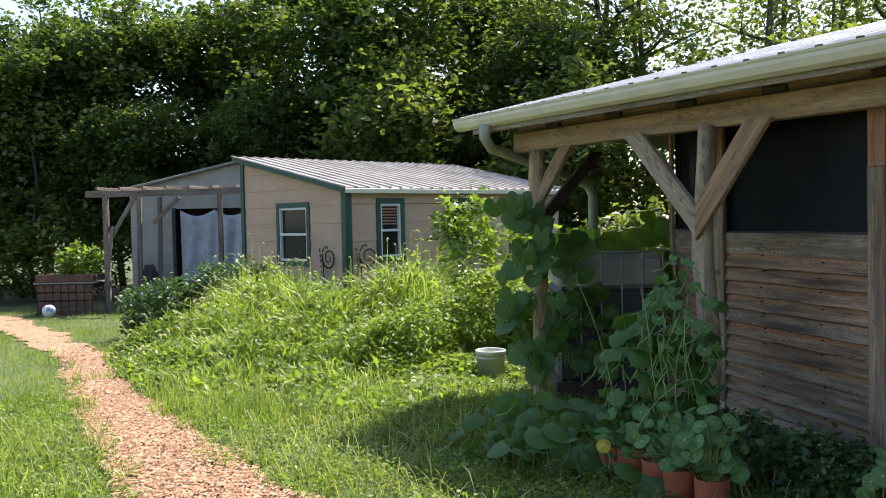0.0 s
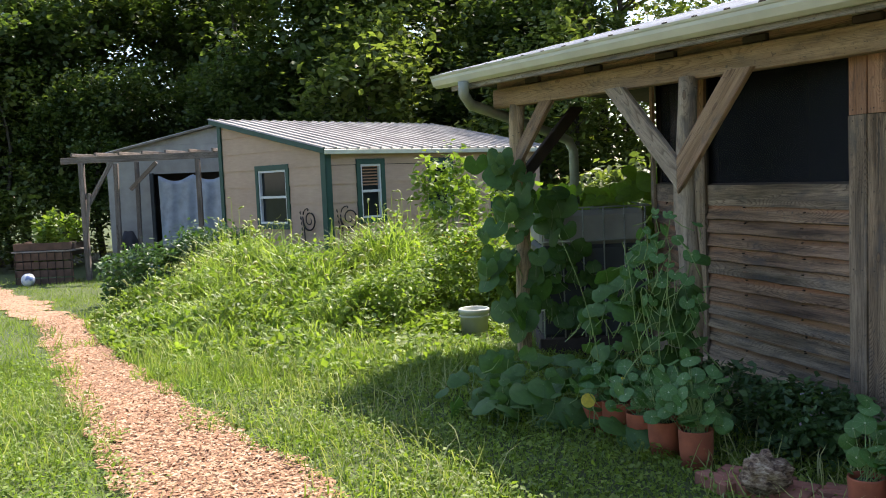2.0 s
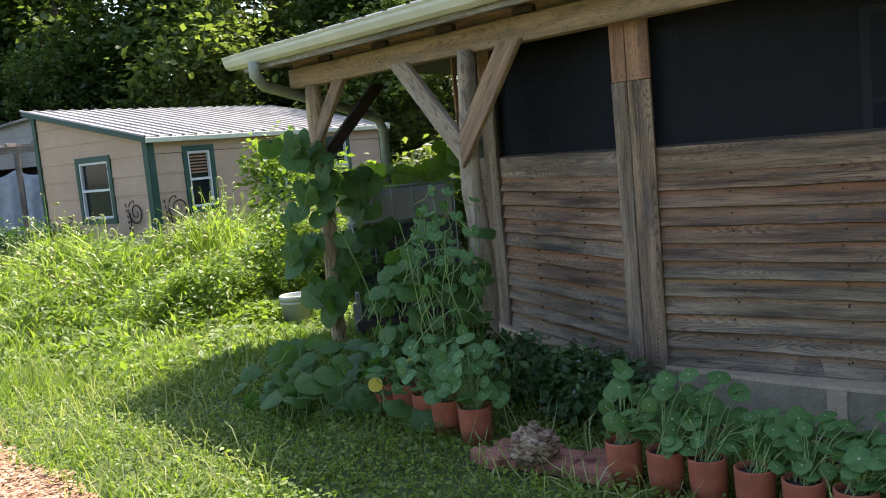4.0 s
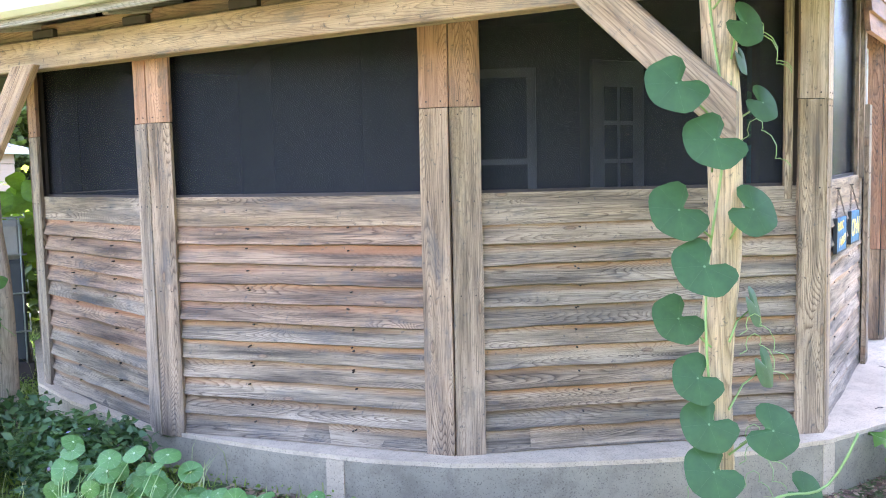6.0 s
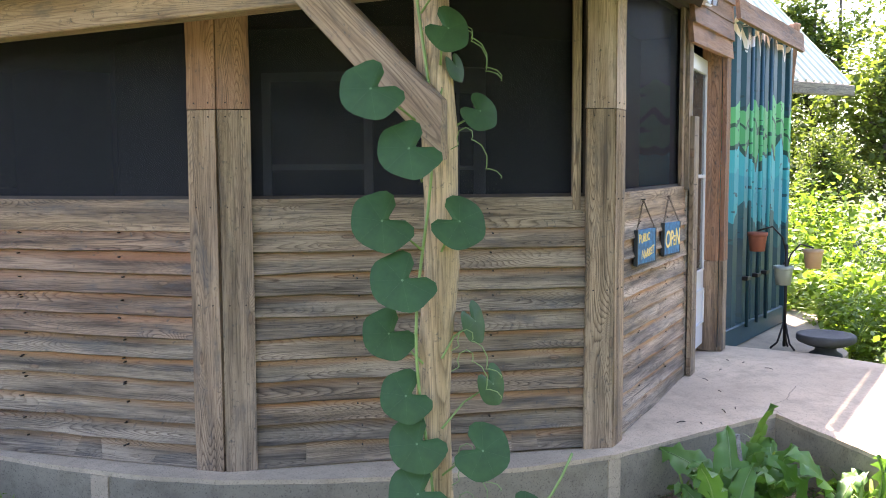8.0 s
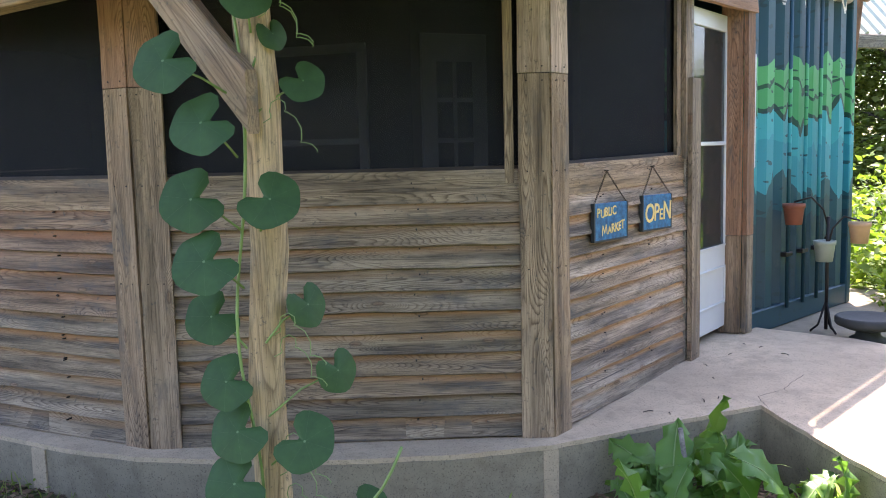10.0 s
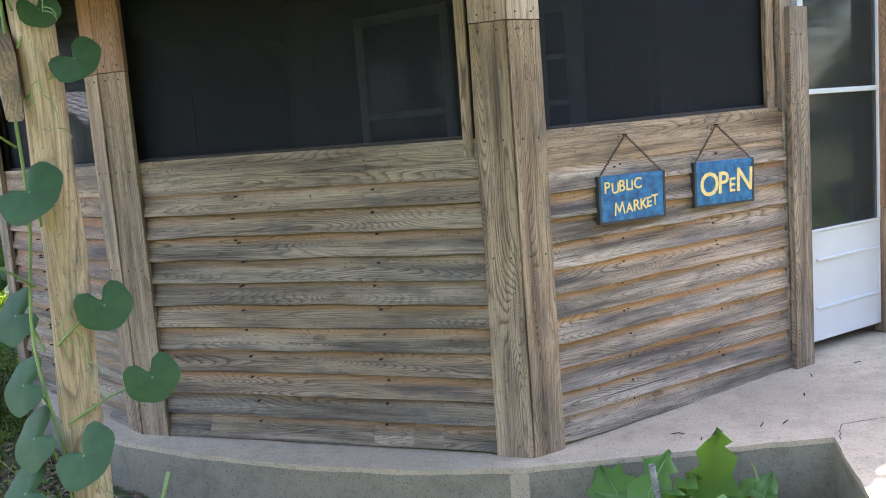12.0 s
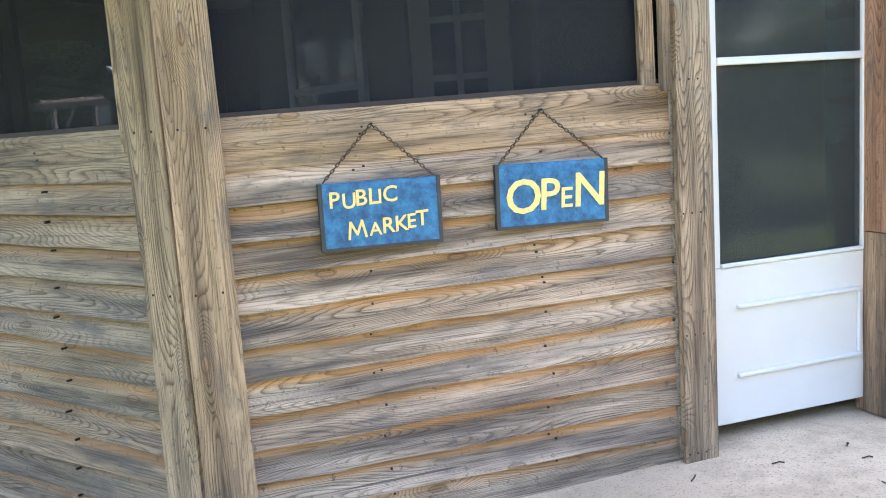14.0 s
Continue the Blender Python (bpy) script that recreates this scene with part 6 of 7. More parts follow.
# ---- bushes and trees ----
def bush(name, centre, size, count, leaf, mat, label, cat="bush", tmpl=OVAL, stems=9, seed=1, flowers=None, lean=0.8):
    """A shrub: woody stems from the ground and leaves gathered in uneven clumps."""
    rs_ = np.random.RandomState(seed)
    x, y = centre
    b = empty(name, pose(x, y, ground_z(x, y)), label=label, category=cat)
    for k in range(stems):
        a, r = rs_.uniform(0, 6.28), rs_.uniform(0.2, 0.85)
        tip = Vector((size[0] * r * math.cos(a), size[1] * r * math.sin(a), size[2] * rs_.uniform(0.55, 0.95)))
        tube([(tip.x * 0.1, tip.y * 0.1, -0.05), (tip.x * 0.35, tip.y * 0.35, tip.z * 0.5), tip], [0.012, 0.009, 0.003], 5, sb := bmesh.new())
        part("stem", sb, M_STALK, b)
    nc = max(8, count // 70)
    d = rs_.normal(size=(nc, 3))
    d /= np.linalg.norm(d, axis=1)[:, None]
    c = d * rs_.uniform(0.45, 1.0, (nc, 1)) ** 0.6 * np.array([size[0], size[1], size[2] * 0.5]) + np.array([0, 0, size[2] * 0.5])
    p = c[rs_.randint(0, nc, count)] + rs_.normal(0, 1, (count, 3)) * np.array([size[0], size[1], size[2] * 0.6]) * 0.15
    p[:, 2] = np.maximum(p[:, 2], 0.03)
    me = scatter_mesh("foliage", *tmpl, p, turns(count, rs_, 1, lean), rs_.uniform(leaf * 0.6, leaf * 1.3, count), mat, uv=True)
    f = new("foliage", me)
    f.parent = b
    if flowers:
        fm, fn, fs = flowers
        top = p[rs_.choice(np.where(p[:, 2] > size[2] * 0.6)[0], fn)]
        fo = new("flowers", scatter_mesh("flowers", *CARD, top + (0, 0, 0.03), turns(fn, rs_, 1, 0.7), rs_.uniform(fs * 0.6, fs * 1.2, fn), fm))
        fo.parent = b
        tagged(fo, kind="stuff")
    return b


M_FLOWER = leaf_mat("yellow_flower", (0.75, 0.55, 0.05), (0.85, 0.45, 0.06), 0.3)
M_PURPLE = leaf_mat("pale_purple_flower", (0.34, 0.24, 0.45), (0.5, 0.4, 0.6), 0.3)
bush("flowering_bush", (0.55, 10.3), (0.75, 0.7, 1.0), 6500, 0.07, M_WEED, "dense light-green bush dotted with small yellow flowers", seed=3, flowers=(M_FLOWER, 130, 0.035))
bush("leafy_bush", (-0.35, 9.5), (0.5, 0.55, 0.7), 3600, 0.06, M_WEED, "dense light-green bush in the weed patch", seed=4)
bush("leafy_bush", (0.95, 10.1), (0.4, 0.4, 0.9), 2800, 0.065, M_WEED, "dense light-green bush in the weed patch", seed=14)
bush("dark_bush", (-3.45, 14.2), (0.85, 0.75, 1.15), 6000, 0.085, M_SHADE, "dark green bush at the corner of the outbuilding", seed=5)
bush("dark_bush", (-4.35, 13.5), (0.6, 0.65, 0.85), 3400, 0.09, M_SHADE, "dark green bush at the corner of the outbuilding", seed=6)
bush("tall_weed_plant", (0.35, 13.2), (0.65, 0.5, 2.05), 1300, 0.14, M_WEED, "tall leggy weed growing against the outbuilding wall", "weed", seed=7, stems=14)
bush("tall_weed_plant", (1.25, 14.0), (0.65, 0.5, 1.9), 1100, 0.14, M_WEED, "tall leggy weed growing against the outbuilding wall", "weed", seed=8, stems=12)
bush("planter_greens", (-8.1, 19.6), (0.55, 0.4, 0.9), 700, 0.16, M_WEED, "leafy greens sprouting from the slatted planter", "plant", seed=9)
bpy.data.objects["planter_greens"].location.z += 0.72
bush("perennial_clump", (1.98, 4.62), (0.28, 0.42, 0.34), 3000, 0.055, M_SHADE, "dark low perennial clump with a few pale purple spikes", "plant", seed=10, flowers=(M_PURPLE, 14, 0.03))
bush("perennial_clump", (1.72, 5.2), (0.26, 0.38, 0.34), 2000, 0.06, M_SHADE, "dark low perennial clump with a few pale purple spikes", "plant", seed=12)


def tree(name, height, spread, leaves, leaf, mat, seed, label, trunks=1, lo=0.28):
    """A tree: tapered trunk, limbs that fork, and a crown of leaf clumps round the limb ends with gaps between."""
    rs_ = np.random.RandomState(seed)
    t = empty(name, None, label=label, category="tree", group="woodland trees")
    tips = []
    for s in range(trunks):
        bm = bmesh.new()
        off = Vector((rs_.normal(0, 0.35), rs_.normal(0, 0.35), 0)) * (trunks > 1)
        pts = [off + Vector((off.x * i * 0.25 + 0.15 * math.sin(i * 0.8 + seed + s), off.y * i * 0.25 + 0.15 * math.cos(i * 0.7 + seed), height * 0.9 * i / 9 - 0.3)) for i in range(10)]
        r0 = height * 0.014
        tube(pts, [r0 * (1.25 - 1.1 * i / 9) for i in range(10)], 8, bm)
        part("trunk", bm, M_BARK, t)
        for k in range(15 if trunks == 1 else 9):
            lb = bmesh.new()
            i = rs_.randint(2, 9)
            a = rs_.uniform(0, 6.28)
            L = spread * rs_.uniform(0.55, 1.0) * (1.15 - 0.07 * i)
            b = pts[i]
            mid = b + Vector((math.cos(a) * L * 0.5, math.sin(a) * L * 0.5, L * 0.22))
            e = b + Vector((math.cos(a + 0.2) * L, math.sin(a + 0.2) * L, L * rs_.uniform(0.2, 0.6)))
            tube([b, mid, e], [r0 * 0.42, r0 * 0.25, r0 * 0.06], 5, lb)
            tips += [mid.lerp(e, f) for f in (0.25, 0.6, 1.0)]
            for q in range(2):
                e2 = mid + Vector((rs_.normal(0, 0.8), rs_.normal(0, 0.8), rs_.uniform(0.1, 1.2))) * spread * 0.3
                tube([mid, e2], [r0 * 0.16, r0 * 0.04], 4, lb)
                tips.append(e2)
            part("limb", lb, M_BARK, t)
        tips.append(pts[-1])
    tips = np.array([tuple(v) for v in tips])
    tips = tips[tips[:, 2] > height * lo]
    sub = tips[rs_.randint(0, len(tips), len(tips) * 5)] + rs_.normal(0, 1, (len(tips) * 5, 3)) * (spread * 0.16, spread * 0.16, spread * 0.13)
    p = sub[rs_.randint(0, len(sub), leaves)] + rs_.normal(0, 1, (leaves, 3)) * (0.24, 0.24, 0.17)
    me = scatter_mesh("crown", *CARD, p, turns(leaves, rs_, 1, 0.75), rs_.uniform(leaf * 0.6, leaf * 1.35, leaves), mat)
    c = new("crown", me)
    c.parent = t
    return t


kinds = [tree("broadleaf_tree", 12, 3.4, 21000, 0.21, M_TREE, 21, "tall broadleaf tree with a dense dark green crown", lo=0.1),
         tree("broadleaf_tree", 9.5, 3.2, 20000, 0.20, M_TREE, 22, "broadleaf tree with low leafy branches", lo=0.04),
         tree("locust_tree", 11.5, 3.3, 8500, 0.17, M_TREE2, 23, "open feathery tree with several dark trunks", trunks=3, lo=0.3),
         tree("young_tree", 6, 2.2, 10000, 0.19, M_TREE2, 24, "young light-green tree at the wood's edge", trunks=2, lo=0.02)]
spots_ = [(0, -12.6, 28.2, 0.85), (1, -11.2, 26.6, 0.98), (0, -9.5, 27.5, 0.97), (1, -13.5, 26, 0.95), (0, -5.5, 26.5, 1.05), (1, -2.2, 25.5, 1.1), (0, 0.8, 28, 1.15), (1, 3.4, 24.5, 0.95), (2, 6.0, 26, 1.0), (2, 3.4, 28.5, 1.1),
          (2, 9.4, 25, 1.05), (2, 12.5, 27, 1.0), (3, -11.2, 24.5, 1.0), (3, -0.6, 23.2, 1.05), (3, 2.6, 21.3, 0.95), (3, 5.6, 20.5, 1.0), (1, -7.6, 30, 1.2), (0, -3.4, 31, 1.3),
          (1, 2.2, 32.5, 1.3), (0, -12.5, 31, 1.1), (1, -17.0, 30, 1.0), (3, -14.5, 22.5, 1.05), (3, 8.8, 19.5, 1.0), (1, -5.0, 24.6, 0.62), (1, -9.0, 24.8, 0.66),
          (3, 19.5, 14.0, 0.85), (3, 23.0, 12.0, 0.9), (3, 21.0, 8.6, 0.7), (2, 25.5, 16.5, 0.8), (3, 26.0, 9.0, 0.8), (2, 19.0, 20.0, 0.9), (1, 24.0, 17.5, 0.9), (1, 28.0, 13.0, 0.9), (3, 17.4, 11.0, 0.45), (3, 16.4, 7.4, 0.4),
          (1, 7.0, -13, 1.0), (0, -6, -15, 1.0), (1, 15, -10, 1.0), (1, 1.0, -14, 1.0), (3, 4.2, -11.5, 1.0), (3, 11, -10.5, 1.1), (1, 20, -5, 1.0), (0, 11.5, -15.5, 1.0), (3, 18, -8, 1.0), (3, 16.5, 1.6, 0.8), (1, 19.5, -1.0, 0.8), (3, 16, -3.2, 0.9), (3, 17.2, 4.3, 0.5), (1, -12, -9, 1.0), (3, -9.5, -11, 1.0)]
used = set()
for i, (k, x, y, s) in enumerate(spots_):
    m = pose(x, y, ground_z(min(x, 8), y) - 0.05, 0, 0, (i * 77) % 360) @ Matrix.Scale(s, 4)
    if k in used:
        cp = copy_thing(kinds[k], m)
    else:
        used.add(k)
        kinds[k].matrix_basis = m
# undergrowth along the wood's edge
for i, (x, y, w, h) in enumerate(((-12, 22.5, 1.5, 1.4), (-10, 23.5, 1.6, 1.8), (2.2, 19.4, 1.3, 1.7), (4.0, 17.5, 1.2, 1.8), (4.6, 15.0, 1.1, 1.7), (6, 17, 1.5, 1.9), (-14.5, 20.5, 1.5, 1.3),
                                  (2.9, 12.9, 0.9, 1.9), (2.3, 11.2, 0.7, 1.5))):
    bush("undergrowth", (x, y), (w, w * 0.8, h), 2600, 0.15, M_TREE2 if i % 2 else M_TREE, "tangled green undergrowth at the edge of the wood", "undergrowth", seed=40 + i)
for i, (x, y, w, h) in enumerate(((10.2, 6.6, 0.9, 1.0), (11.6, 6.0, 1.0, 1.1), (9.9, 5.0, 0.6, 0.7), (10.9, 4.6, 0.8, 0.8), (12.6, 7.4, 1.2, 1.6), (12.0, 4.6, 0.9, 0.9), (9.6, 3.9, 0.5, 0.5), (13.5, 5.6, 1.0, 1.2))):
    bush("sunlit_weeds", (x, y), (w, w, h), 2400, 0.11, M_WEED, "bright sunlit weeds past the concrete slab", "weeds", seed=60 + i)


# ---- climbing and potted plants ----
def leaf_set(parent, tmpl, mat, P, R, S, name="leaf"):
    """Leaves as parts of their own, each a scaled mesh built from one shape."""
    base = scatter_mesh(name, *tmpl, [(0, 0, 0)], np.eye(3)[None], np.ones(1), mat, uv=True)
    for p, r, s in zip(P, R, S):
        mm = Matrix([[*(r[i] * s), p[i]] for i in range(3)] + [[0, 0, 0, 1]])
        share(name, base, parent, mm)


def facing(n, towards, rs_, jitter):
    """Turns that point the leaf's face roughly along a direction, its tip hanging down."""
    out_ = []
    for _ in range(n):
        z = Vector(towards) + Vector(rs_.normal(0, jitter, 3))
        z.normalize()
        y = Vector((rs_.normal(0, 0.35), rs_.normal(0, 0.35), -1))
        y = (y - z * y.dot(z)).normalized()
        x = y.cross(z)
        out_.append(np.array([[x[i], y[i], z[i]] for i in range(3)]))
    return out_


rs2 = np.random.RandomState(31)
RIGHT, FRONT = Vector((0.877, -0.48, 0)), Vector((-0.48, -0.877, 0))
PB = Vector((3.83, 2.32, 0))
vine = empty("gourd_vine", pose(PB.x, PB.y, ground_z(PB.x, PB.y)), label="gourd vine with broad green leaves climbing the near pole", category="vine")
vi = vine.matrix_basis.inverted()
# offsets from the pole in plan, height, size, which way the leaf reaches (-1 or 1 along RIGHT) and how far it is turned side-on
LEAVES = [(-0.297, -0.08, 1.712, 0.110, -1, 0.0), (-0.211, -0.156, 1.535, 0.110, -1, 0.0), (-0.239, -0.03, 1.316, 0.112, -1, 0.1), (-0.221, -0.127, 1.137, 0.114, -1, 0.0),
          (-0.189, 0.02, 0.949, 0.098, -1, 0.1), (-0.163, -0.04, 0.757, 0.096, -1, 0.0), (-0.14, -0.07, 0.60, 0.104, -1, 0.0), (-0.166, -0.115, 0.458, 0.108, -1, 0.0),
          (-0.03, -0.15, 1.90, 0.085, 1, 0.4), (0.14, -0.065, 1.662, 0.078, 1, 0.5), (0.01, -0.155, 1.311, 0.103, 1, 0.1), (0.125, -0.047, 0.966, 0.085, 1, 1.5),
          (0.222, -0.01, 0.735, 0.085, 1, 1.5), (0.074, -0.19, 0.579, 0.104, 1, 0.3), (-0.06, -0.16, 2.06, 0.09, -1, 0.4), (0.05, -0.05, 1.80, 0.06, 1, 1.6),
          (-0.25, -0.10, 0.26, 0.10, -1, 0.1), (0.26, -0.16, 0.32, 0.085, 1, 0.4), (-0.32, -0.02, 0.12, 0.11, -1, 0.2), (0.10, -0.12, 0.15, 0.10, 1, 0.2),
          (-0.45, 0.0, 0.06, 0.12, -1, 0.2), (0.36, -0.15, 0.10, 0.09, 1, 0.3)]
SEEN = Vector((-0.50, -0.87, 0))
pts, rots, sizes = [], [], []
for ox, oy, z, r, way, side_on in LEAVES:
    tip = RIGHT * way * 0.92 + Vector((rs2.normal(0, 0.06), rs2.normal(0, 0.06), -0.72 + rs2.normal(0, 0.12)))
    nrm = (SEEN + Vector((0, 0, 0.62)) + RIGHT * side_on + Vector(rs2.normal(0, 0.09, 3))).normalized()
    if side_on > 1.2:
        tip = Vector((0.25, 0.1, -0.9))
    tip = (tip - nrm * tip.dot(nrm)).normalized()
    cross = tip.cross(nrm)
    c = PB + Vector((ox, oy, z)) - tip * 0.2 * r
    pts.append(vi @ c)
    rots.append(np.array([[cross[q], tip[q], nrm[q]] for q in range(3)]))
    sizes.append(r * 0.94)
    root = PB + FRONT * 0.066 + RIGHT * (-0.02 + 0.03 * way) + Vector((0, 0, z - 0.09))
    st = tube([vi @ root, vi @ (root.lerp(c, 0.5) + Vector((0, 0, 0.015)) - nrm * 0.02), vi @ (c - nrm * 0.009)], [0.0042, 0.0036, 0.003], 5)
    part("stalk", st, M_STALK, vine)
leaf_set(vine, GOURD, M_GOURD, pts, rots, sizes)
main = [vi @ (PB + FRONT * (0.07 + 0.012 * math.sin(z * 9)) + RIGHT * (-0.045 + 0.028 * math.sin(z * 5)) + Vector((0, 0, z))) for z in np.arange(-0.08, 2.1, 0.08)]
part("main_stem", tube(main, 0.005, 6), M_STALK, vine)
runner = [vi @ (PB + RIGHT * (0.07 + 0.36 * s) + FRONT * 0.1 + Vector((0, 0, 0.28 + 0.05 * math.sin(s * 6) + 0.30 * s * s))) for s in np.linspace(0, 1, 12)]
part("runner", tube(runner, 0.005, 6), M_STALK, vine)
for k in range(9):
    z = rs2.uniform(0.3, 1.95)
    sd = rs2.choice((-1, 1))
    tp = [vi @ (PB + FRONT * 0.08 + RIGHT * (sd * (0.04 + 0.16 * s) + 0.012 * math.sin(s * 22)) + Vector((0, 0, z + 0.07 * math.sin(s * 5) + 0.012 * math.cos(s * 22)))) for s in np.linspace(0, 1, 18)]
    part("tendril", tube(tp, 0.0016, 4), M_STALK, vine)


def cluster_vine(name, label, base, blobs, leaf, mat, tmpl, seed, towards, jitter=0.5, stalks=True):
    """A sprawling plant: broad leaves over the given lumps (centre, radii, count), each leaf a part."""
    rs_ = np.random.RandomState(seed)
    b = empty(name, pose(base[0], base[1], ground_z(*base)), label=label, category="vine")
    inv = b.matrix_basis.inverted()
    P, S = [], []
    bm = bmesh.new()
    for (cx, cy, cz), rad, cnt in blobs:
        d = rs_.normal(size=(cnt, 3))
        d /= np.linalg.norm(d, axis=1)[:, None]
        q = np.array((cx, cy, cz)) + d * np.array(rad) * rs_.uniform(0.55, 1.0, (cnt, 1))
        for row in q:
            row[2] = max(row[2], ground_z(row[0], row[1]) + 0.05)
            v = inv @ Vector(row)
            P.append(v)
            S.append(leaf * rs_.uniform(0.45, 1.3))
            if stalks:
                o = v + Vector((rs_.normal(0, 0.06), rs_.normal(0, 0.06) + 0.04, -rs_.uniform(0.08, 0.2)))
                tube([o, (o + v) / 2 + Vector((0.01, 0, -0.02)), v], 0.0028, 4, bm, cap=False)
    leaf_set(b, tmpl, mat, P, facing(len(P), towards, rs_, jitter), S)
    if stalks:
        tagged(part("stalk_tangle", bm, M_STALK, b), kind="stuff")
    else:
        bm.free()
    return b


cluster_vine("gourd_plant", "sprawling gourd plant with large drooping dark leaves", (1.1, 5.2),
             [((0.75, 5.35, 0.20), (0.55, 0.40, 0.26), 96), ((1.25, 5.3, 0.50), (0.40, 0.36, 0.40), 104), ((1.40, 5.45, 0.80), (0.32, 0.3, 0.28), 36), ((0.35, 5.75, 0.10), (0.42, 0.35, 0.16), 22),
              ((1.1, 4.95, 0.15), (0.35, 0.3, 0.2), 14)], 0.068, M_VINE, POINTED, 51, (-0.12, -0.34, 0.93), 0.5)
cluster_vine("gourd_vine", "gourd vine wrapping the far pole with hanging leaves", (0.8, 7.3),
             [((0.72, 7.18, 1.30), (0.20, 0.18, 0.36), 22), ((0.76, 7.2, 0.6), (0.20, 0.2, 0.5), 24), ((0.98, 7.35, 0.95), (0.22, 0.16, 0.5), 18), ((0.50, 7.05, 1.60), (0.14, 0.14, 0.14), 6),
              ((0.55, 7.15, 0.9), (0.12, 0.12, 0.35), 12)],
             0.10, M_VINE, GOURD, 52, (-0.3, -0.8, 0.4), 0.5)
# Leaves over the tank take the brighter copy, sunlight painted into it.
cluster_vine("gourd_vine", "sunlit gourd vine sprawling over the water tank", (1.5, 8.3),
             [((1.35, 8.35, 1.22), (0.55, 0.5, 0.14), 60), ((2.0, 8.2, 1.1), (0.2, 0.5, 0.4), 36)], 0.11, M_SUNLIT, GOURD, 53, (0.0, -0.6, 0.75), 0.35)
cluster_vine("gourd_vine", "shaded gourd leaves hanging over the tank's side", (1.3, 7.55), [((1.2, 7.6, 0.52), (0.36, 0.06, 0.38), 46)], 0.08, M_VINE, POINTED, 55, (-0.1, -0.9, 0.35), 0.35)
cluster_vine("bean_vine", "thin climbing vine with small pointed leaves", (1.42, 5.05), [((1.36, 5.05, 0.90), (0.28, 0.2, 0.42), 46)], 0.04, M_NAST, GOURD, 54, (-0.1, -0.5, 0.8), 0.5)
bean = bpy.data.objects["bean_vine"]
bi = bean.matrix_basis.inverted()
for k in range(11):
    rng = random.Random(640 + k)
    x, y, a = rng.uniform(0.95, 1.6), rng.uniform(4.85, 5.3), rng.uniform(-0.25, 0.25)
    z0, hh, w = rng.uniform(0.2, 0.5), rng.uniform(0.35, 0.8), rng.uniform(2.5, 5.0)
    droop = rng.uniform(0.0, 0.35) if k % 2 else 0.0
    tp = [bi @ Vector((x + a * s + 0.03 * math.sin(w * s + k) + droop * s * s, y - 0.08 + 0.03 * math.cos(w * s), z0 + hh * s - droop * 1.3 * s ** 4)) for s in np.linspace(0, 1, 16)]
    part("tendril", tube(tp, [0.0034 - 0.0001 * q for q in range(16)], 5), M_STALK, bean)


def potted(x, y, r, h, leaves, seed, spread, lean=(0, 0), mat=M_NAST, rise=0.2):
    """A terracotta pot with a mound of round nasturtium leaves on thin stalks."""
    rs_ = np.random.RandomState(seed)
    z = ground_z(x, y)
    p = empty("terracotta_pot", pose(x, y, z, rs_.uniform(-2, 2), rs_.uniform(-2, 2), rs_.uniform(0, 360)), label="terracotta pot with a straight rim standing in a row", category="pot",
              group="row of terracotta pots")
    part("body", lathe([(r * 0.88, 0), (r * 0.97, h * 0.5), (r, h * 0.97), (r, h), (r * 0.9, h), (r * 0.88, h * 0.9), (r * 0.86, h * 0.86)], 22), M_TERRA, p)
    part("soil", lathe([(r * 0.86, h * 0.80), (r * 0.87, h * 0.87), (0.001, h * 0.9)], 16), M_WOODSHADE, p)
    b = empty("nasturtium", pose(x, y, z + h * 0.9), label="nasturtium with round pale-veined leaves in a terracotta pot", category="plant", group="potted nasturtiums")
    P, S = [], []
    bm = bmesh.new()
    for k in range(leaves):
        a, q = rs_.uniform(0, 6.28), math.sqrt(rs_.uniform(0.05, 1))
        v = Vector((spread * q * math.cos(a) + lean[0], spread * q * math.sin(a) + lean[1], rise * (1.25 - 0.8 * q * q) * rs_.uniform(0.2, 1.15)))
        P.append(v)
        S.append(rs_.uniform(0.026, 0.052))
        o = Vector((rs_.normal(0, r * 0.3), rs_.normal(0, r * 0.3), 0))
        tube([o, o.lerp(v, 0.55) + Vector((0, 0, 0.04)), v], 0.0019, 4, bm, cap=False)
    leaf_set(b, NAST, mat, P, facing(len(P), (-0.18, -0.42, 0.88), rs_, 0.4), S)
    tagged(part("stalk_tangle", bm, M_STALK, b), kind="stuff")
    return p


POTS = [(1.832, 3.655), (1.953, 3.505), (2.072, 3.362), (2.190, 3.210), (2.303, 3.055), (2.422, 2.912), (2.550, 2.800), (2.68, 2.67), (2.82, 2.56)]
for k, (x, y) in enumerate(POTS):
    potted(x, y, 0.078, 0.20 - 0.004 * k, 30, 90 + k, 0.17, (0.10, 0.06), rise=0.26 - 0.012 * k)
for k, (x, y, nl) in enumerate(((1.335, 4.42, 60), (1.23, 4.62, 40), (1.15, 4.77, 30), (1.06, 5.02, 22), (0.97, 5.12, 16))):
    potted(x, y, 0.088, 0.20, nl, 120 + k, 0.2, (0.0, 0.08), rise=0.30 - 0.03 * k)
for k, (x, y) in enumerate(((2.98, 2.62), (3.15, 2.5), (3.3, 2.45), (3.45, 2.38), (3.05, 2.85), (3.35, 2.72))):
    cluster_vine("nasturtium", "low nasturtium spreading over the bare soil", (x, y), [((x, y, 0.02), (0.17, 0.15, 0.14), 26)], 0.046, M_NAST, NAST, 140 + k, (-0.25, -0.55, 0.8), 0.33)
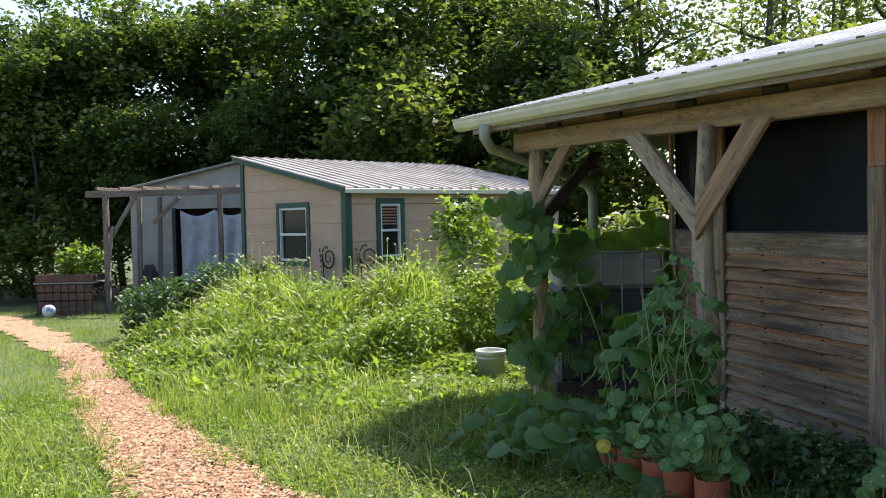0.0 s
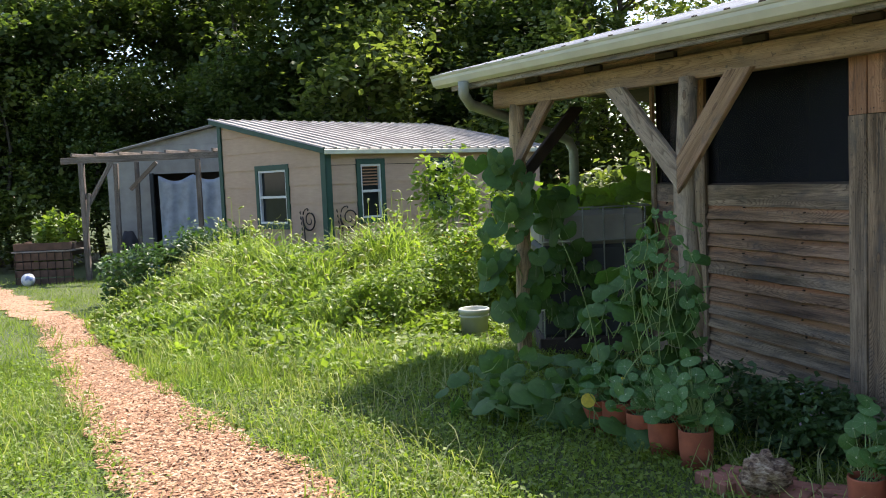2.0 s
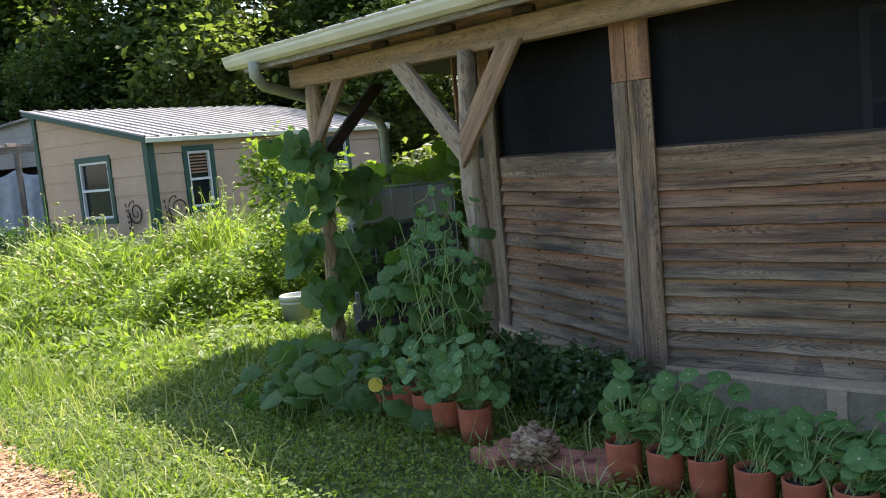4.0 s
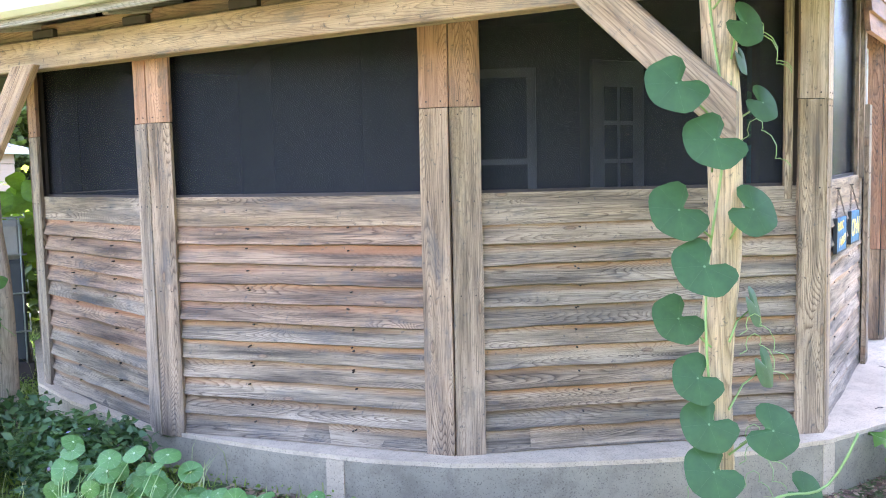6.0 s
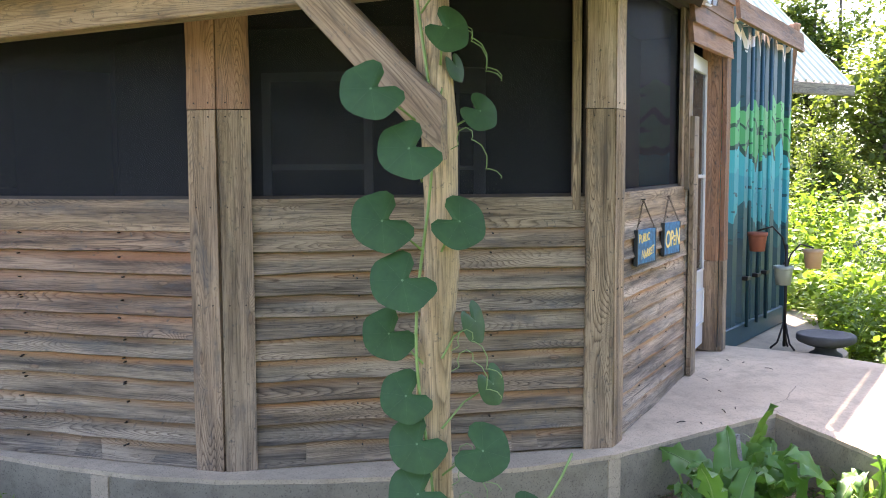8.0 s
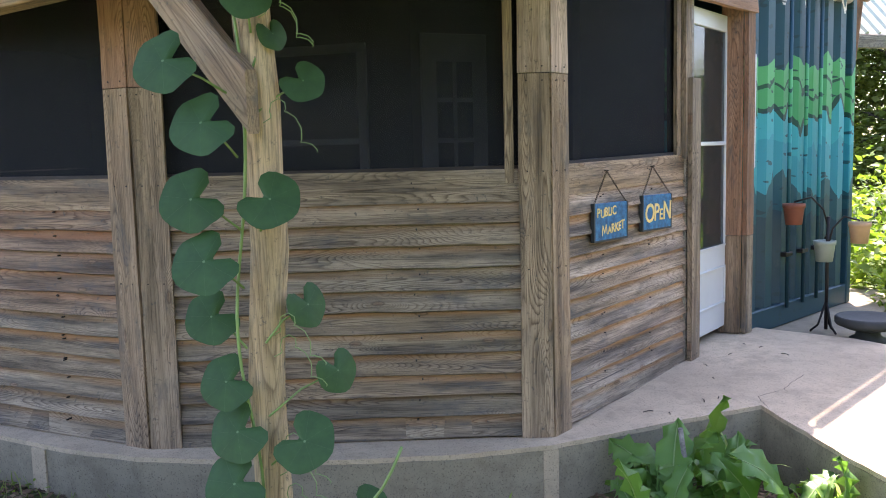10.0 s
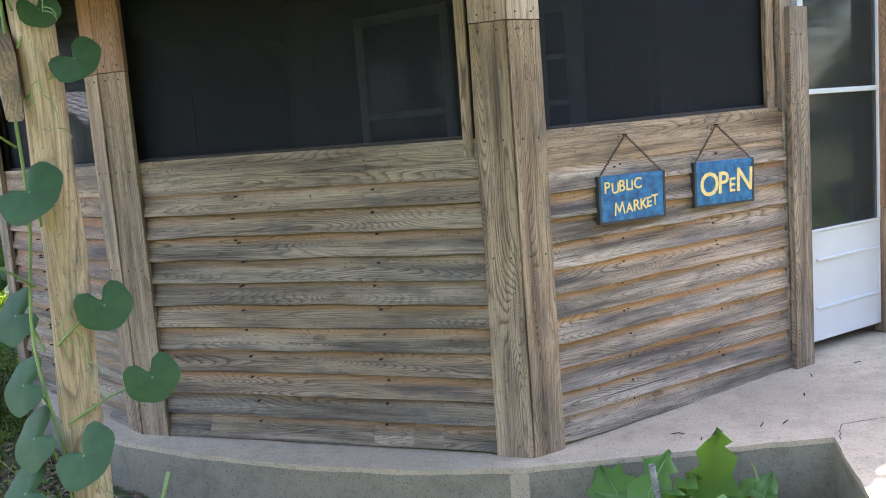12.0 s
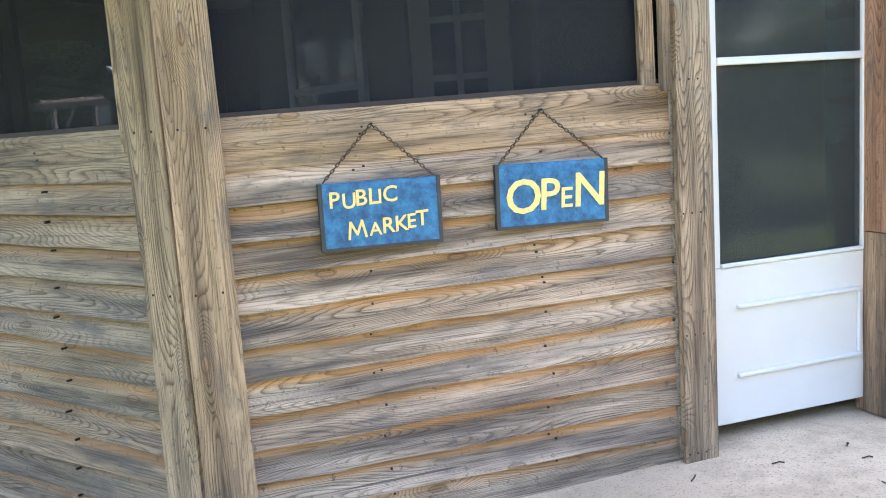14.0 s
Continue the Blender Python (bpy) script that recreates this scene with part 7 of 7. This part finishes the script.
yl = empty("yellowed_leaf_stem", pose(0.90, 4.93, ground_z(0.9, 4.93)), label="two yellowed round leaves on a dying stalk", category="plant")
leaf_set(yl, NAST, M_YLEAF, [Vector((-0.02, 0, 0.23)), Vector((0.20, 0.12, 0.30))], facing(2, (-0.2, -0.9, 0.3), rs2, 0.1), [0.042, 0.026])
part("stalk", tube([(0.06, 0.0, 0.0), (0.04, 0, 0.12), (-0.02, 0.01, 0.23)], 0.003, 5), M_STALK, yl)


# ---- lush weeds in the corner of the slab ----
def ruffled(length, width, waves, seed):
    """A long leaf with a wavy toothed edge, arched, lying along +y."""
    rng_ = random.Random(seed)
    tv, tf = [], []
    n_ = 12
    for i in range(n_ + 1):
        s = i / n_
        w = width * (math.sin(math.pi * min(1, 0.08 + s * 0.95)) ** 0.7) * (0.6 + 0.5 * s) * (1 + 0.16 * math.sin(i * 2.6))
        zc = length * (0.18 * math.sin(s * 2.6))
        e = waves * math.sin(i * 2.1 + seed)
        tv += [(-w, s * length, zc + e), (-w * 0.45, s * length, zc + 0.012), (0, s * length, zc - 0.01), (w * 0.45, s * length, zc + 0.012), (w, s * length, zc - e)]
    for i in range(n_):
        for k in range(4):
            a = 5 * i + k
            tf.append((a, a + 1, a + 6, a + 5))
    return tv, tf


M_DOCK = leaf_mat("ruffled_dock_leaf", (0.10, 0.23, 0.05), (0.2, 0.36, 0.085), 0.4, 0.4)
dock = empty("burdock_plant", pose(5.74, 2.46, ground_z(5.74, 2.46)), label="lush burdock with large ruffled leaves by the slab", category="plant")
rs3 = np.random.RandomState(61)
M_RIB = leaf_mat("pale_leaf_rib", (0.30, 0.42, 0.16), (0.36, 0.48, 0.2), 0.3, 0.5)
for k in range(25):
    L = rs3.uniform(0.20, 0.42)
    tmpl = ruffled(L, L * rs3.uniform(0.20, 0.28), 0.028, k)
    me = scatter_mesh("leaf", *tmpl, [(0, 0, 0)], np.eye(3)[None], np.ones(1), M_DOCK)
    c = Vector((rs3.normal(0, 0.22), rs3.normal(0, 0.13), rs3.uniform(0.02, 0.12)))
    lf = share("leaf", me, dock, Matrix.Translation(c) @ Euler((rs3.uniform(0.3, 1.35), rs3.normal(0, 0.3), rs3.uniform(0, 6.28))).to_matrix().to_4x4())
    part("midrib", tube([(0, L * s, L * 0.18 * math.sin(s * 2.6) - 0.007) for s in (0.0, 0.2, 0.4, 0.6, 0.8, 0.95)], [0.006, 0.005, 0.004, 0.0035, 0.003, 0.002], 5), M_RIB, lf)
tallme = scatter_mesh("leaf", *ruffled(0.5, 0.11, 0.02, 77), [(0, 0, 0)], np.eye(3)[None], np.ones(1), M_DOCK)
share("leaf", tallme, dock, pose(0.06, 0.12, 0.04, 78, 8, 200))
part("dead_stalk", tube([(-0.16, 0.05, 0), (-0.17, 0.06, 0.2), (-0.2, 0.07, 0.42)], 0.011, 6), M_OLDWOOD, dock)
for k, (x, y, cnt, hh) in enumerate(((5.95, 2.72, 16, 0.42), (5.55, 2.75, 12, 0.34), (6.05, 2.25, 22, 0.34), (6.0, 1.9, 20, 0.3), (4.75, 2.7, 7, 0.25))):
    b = empty("daylily_clump", pose(x, y, ground_z(x, y)), label="arching strap leaves growing beside the concrete slab", category="plant", group="strap-leaved clumps")
    # Clumps at the sunny end take the leaf colour with sunlight in it.
    me_b = [scatter_mesh("leaf", [(sx * 0.011 * (1 - s * s), 0.75 * s * s * 0.5, s * (1 - 0.35 * s * s) + 0 * sx) for s in np.linspace(0, 0.98, 8) for sx in (-1, 0, 1)],
                         [(3 * i + j, 3 * i + j + 1, 3 * i + j + 4, 3 * i + j + 3) for i in range(7) for j in range(2)], [(0, 0, 0)], np.eye(3)[None],
                         np.array([[1, hh, hh]]), M_SUNLIT if k in (2, 3) else M_TALL)][0]
    for q in range(cnt):
        s = rs3.uniform(0.6, 1.15)
        share("leaf", me_b, b, pose(rs3.normal(0, 0.05), rs3.normal(0, 0.05), -0.02, rs3.uniform(-25, 5), rs3.uniform(-8, 8), rs3.uniform(0, 360)) @ Matrix.Scale(s, 4))
bush("corner_weeds", (6.0, 2.05), (0.4, 0.4, 0.2), 620, 0.085, M_SUNLIT, "bright low weeds in the angle of the slab", "weeds", seed=81, stems=6)
bush("corner_weeds", (5.45, 2.45), (0.35, 0.3, 0.16), 420, 0.08, M_DOCK, "bright low weeds in the angle of the slab", "weeds", seed=82, stems=6)
for k, (x, y, r, h) in enumerate(((8.5, 3.05, 0.45, 0.5), (9.0, 3.6, 0.5, 0.7), (8.35, 2.5, 0.45, 0.4), (9.3, 4.5, 0.45, 0.7), (9.0, 2.6, 0.5, 0.6))):
    bush("edge_weeds", (x, y), (r, r, h), 1500, 0.075, M_WEED, "sunlit leafy weeds growing beside the concrete apron", "weeds", seed=90 + k, stems=7)
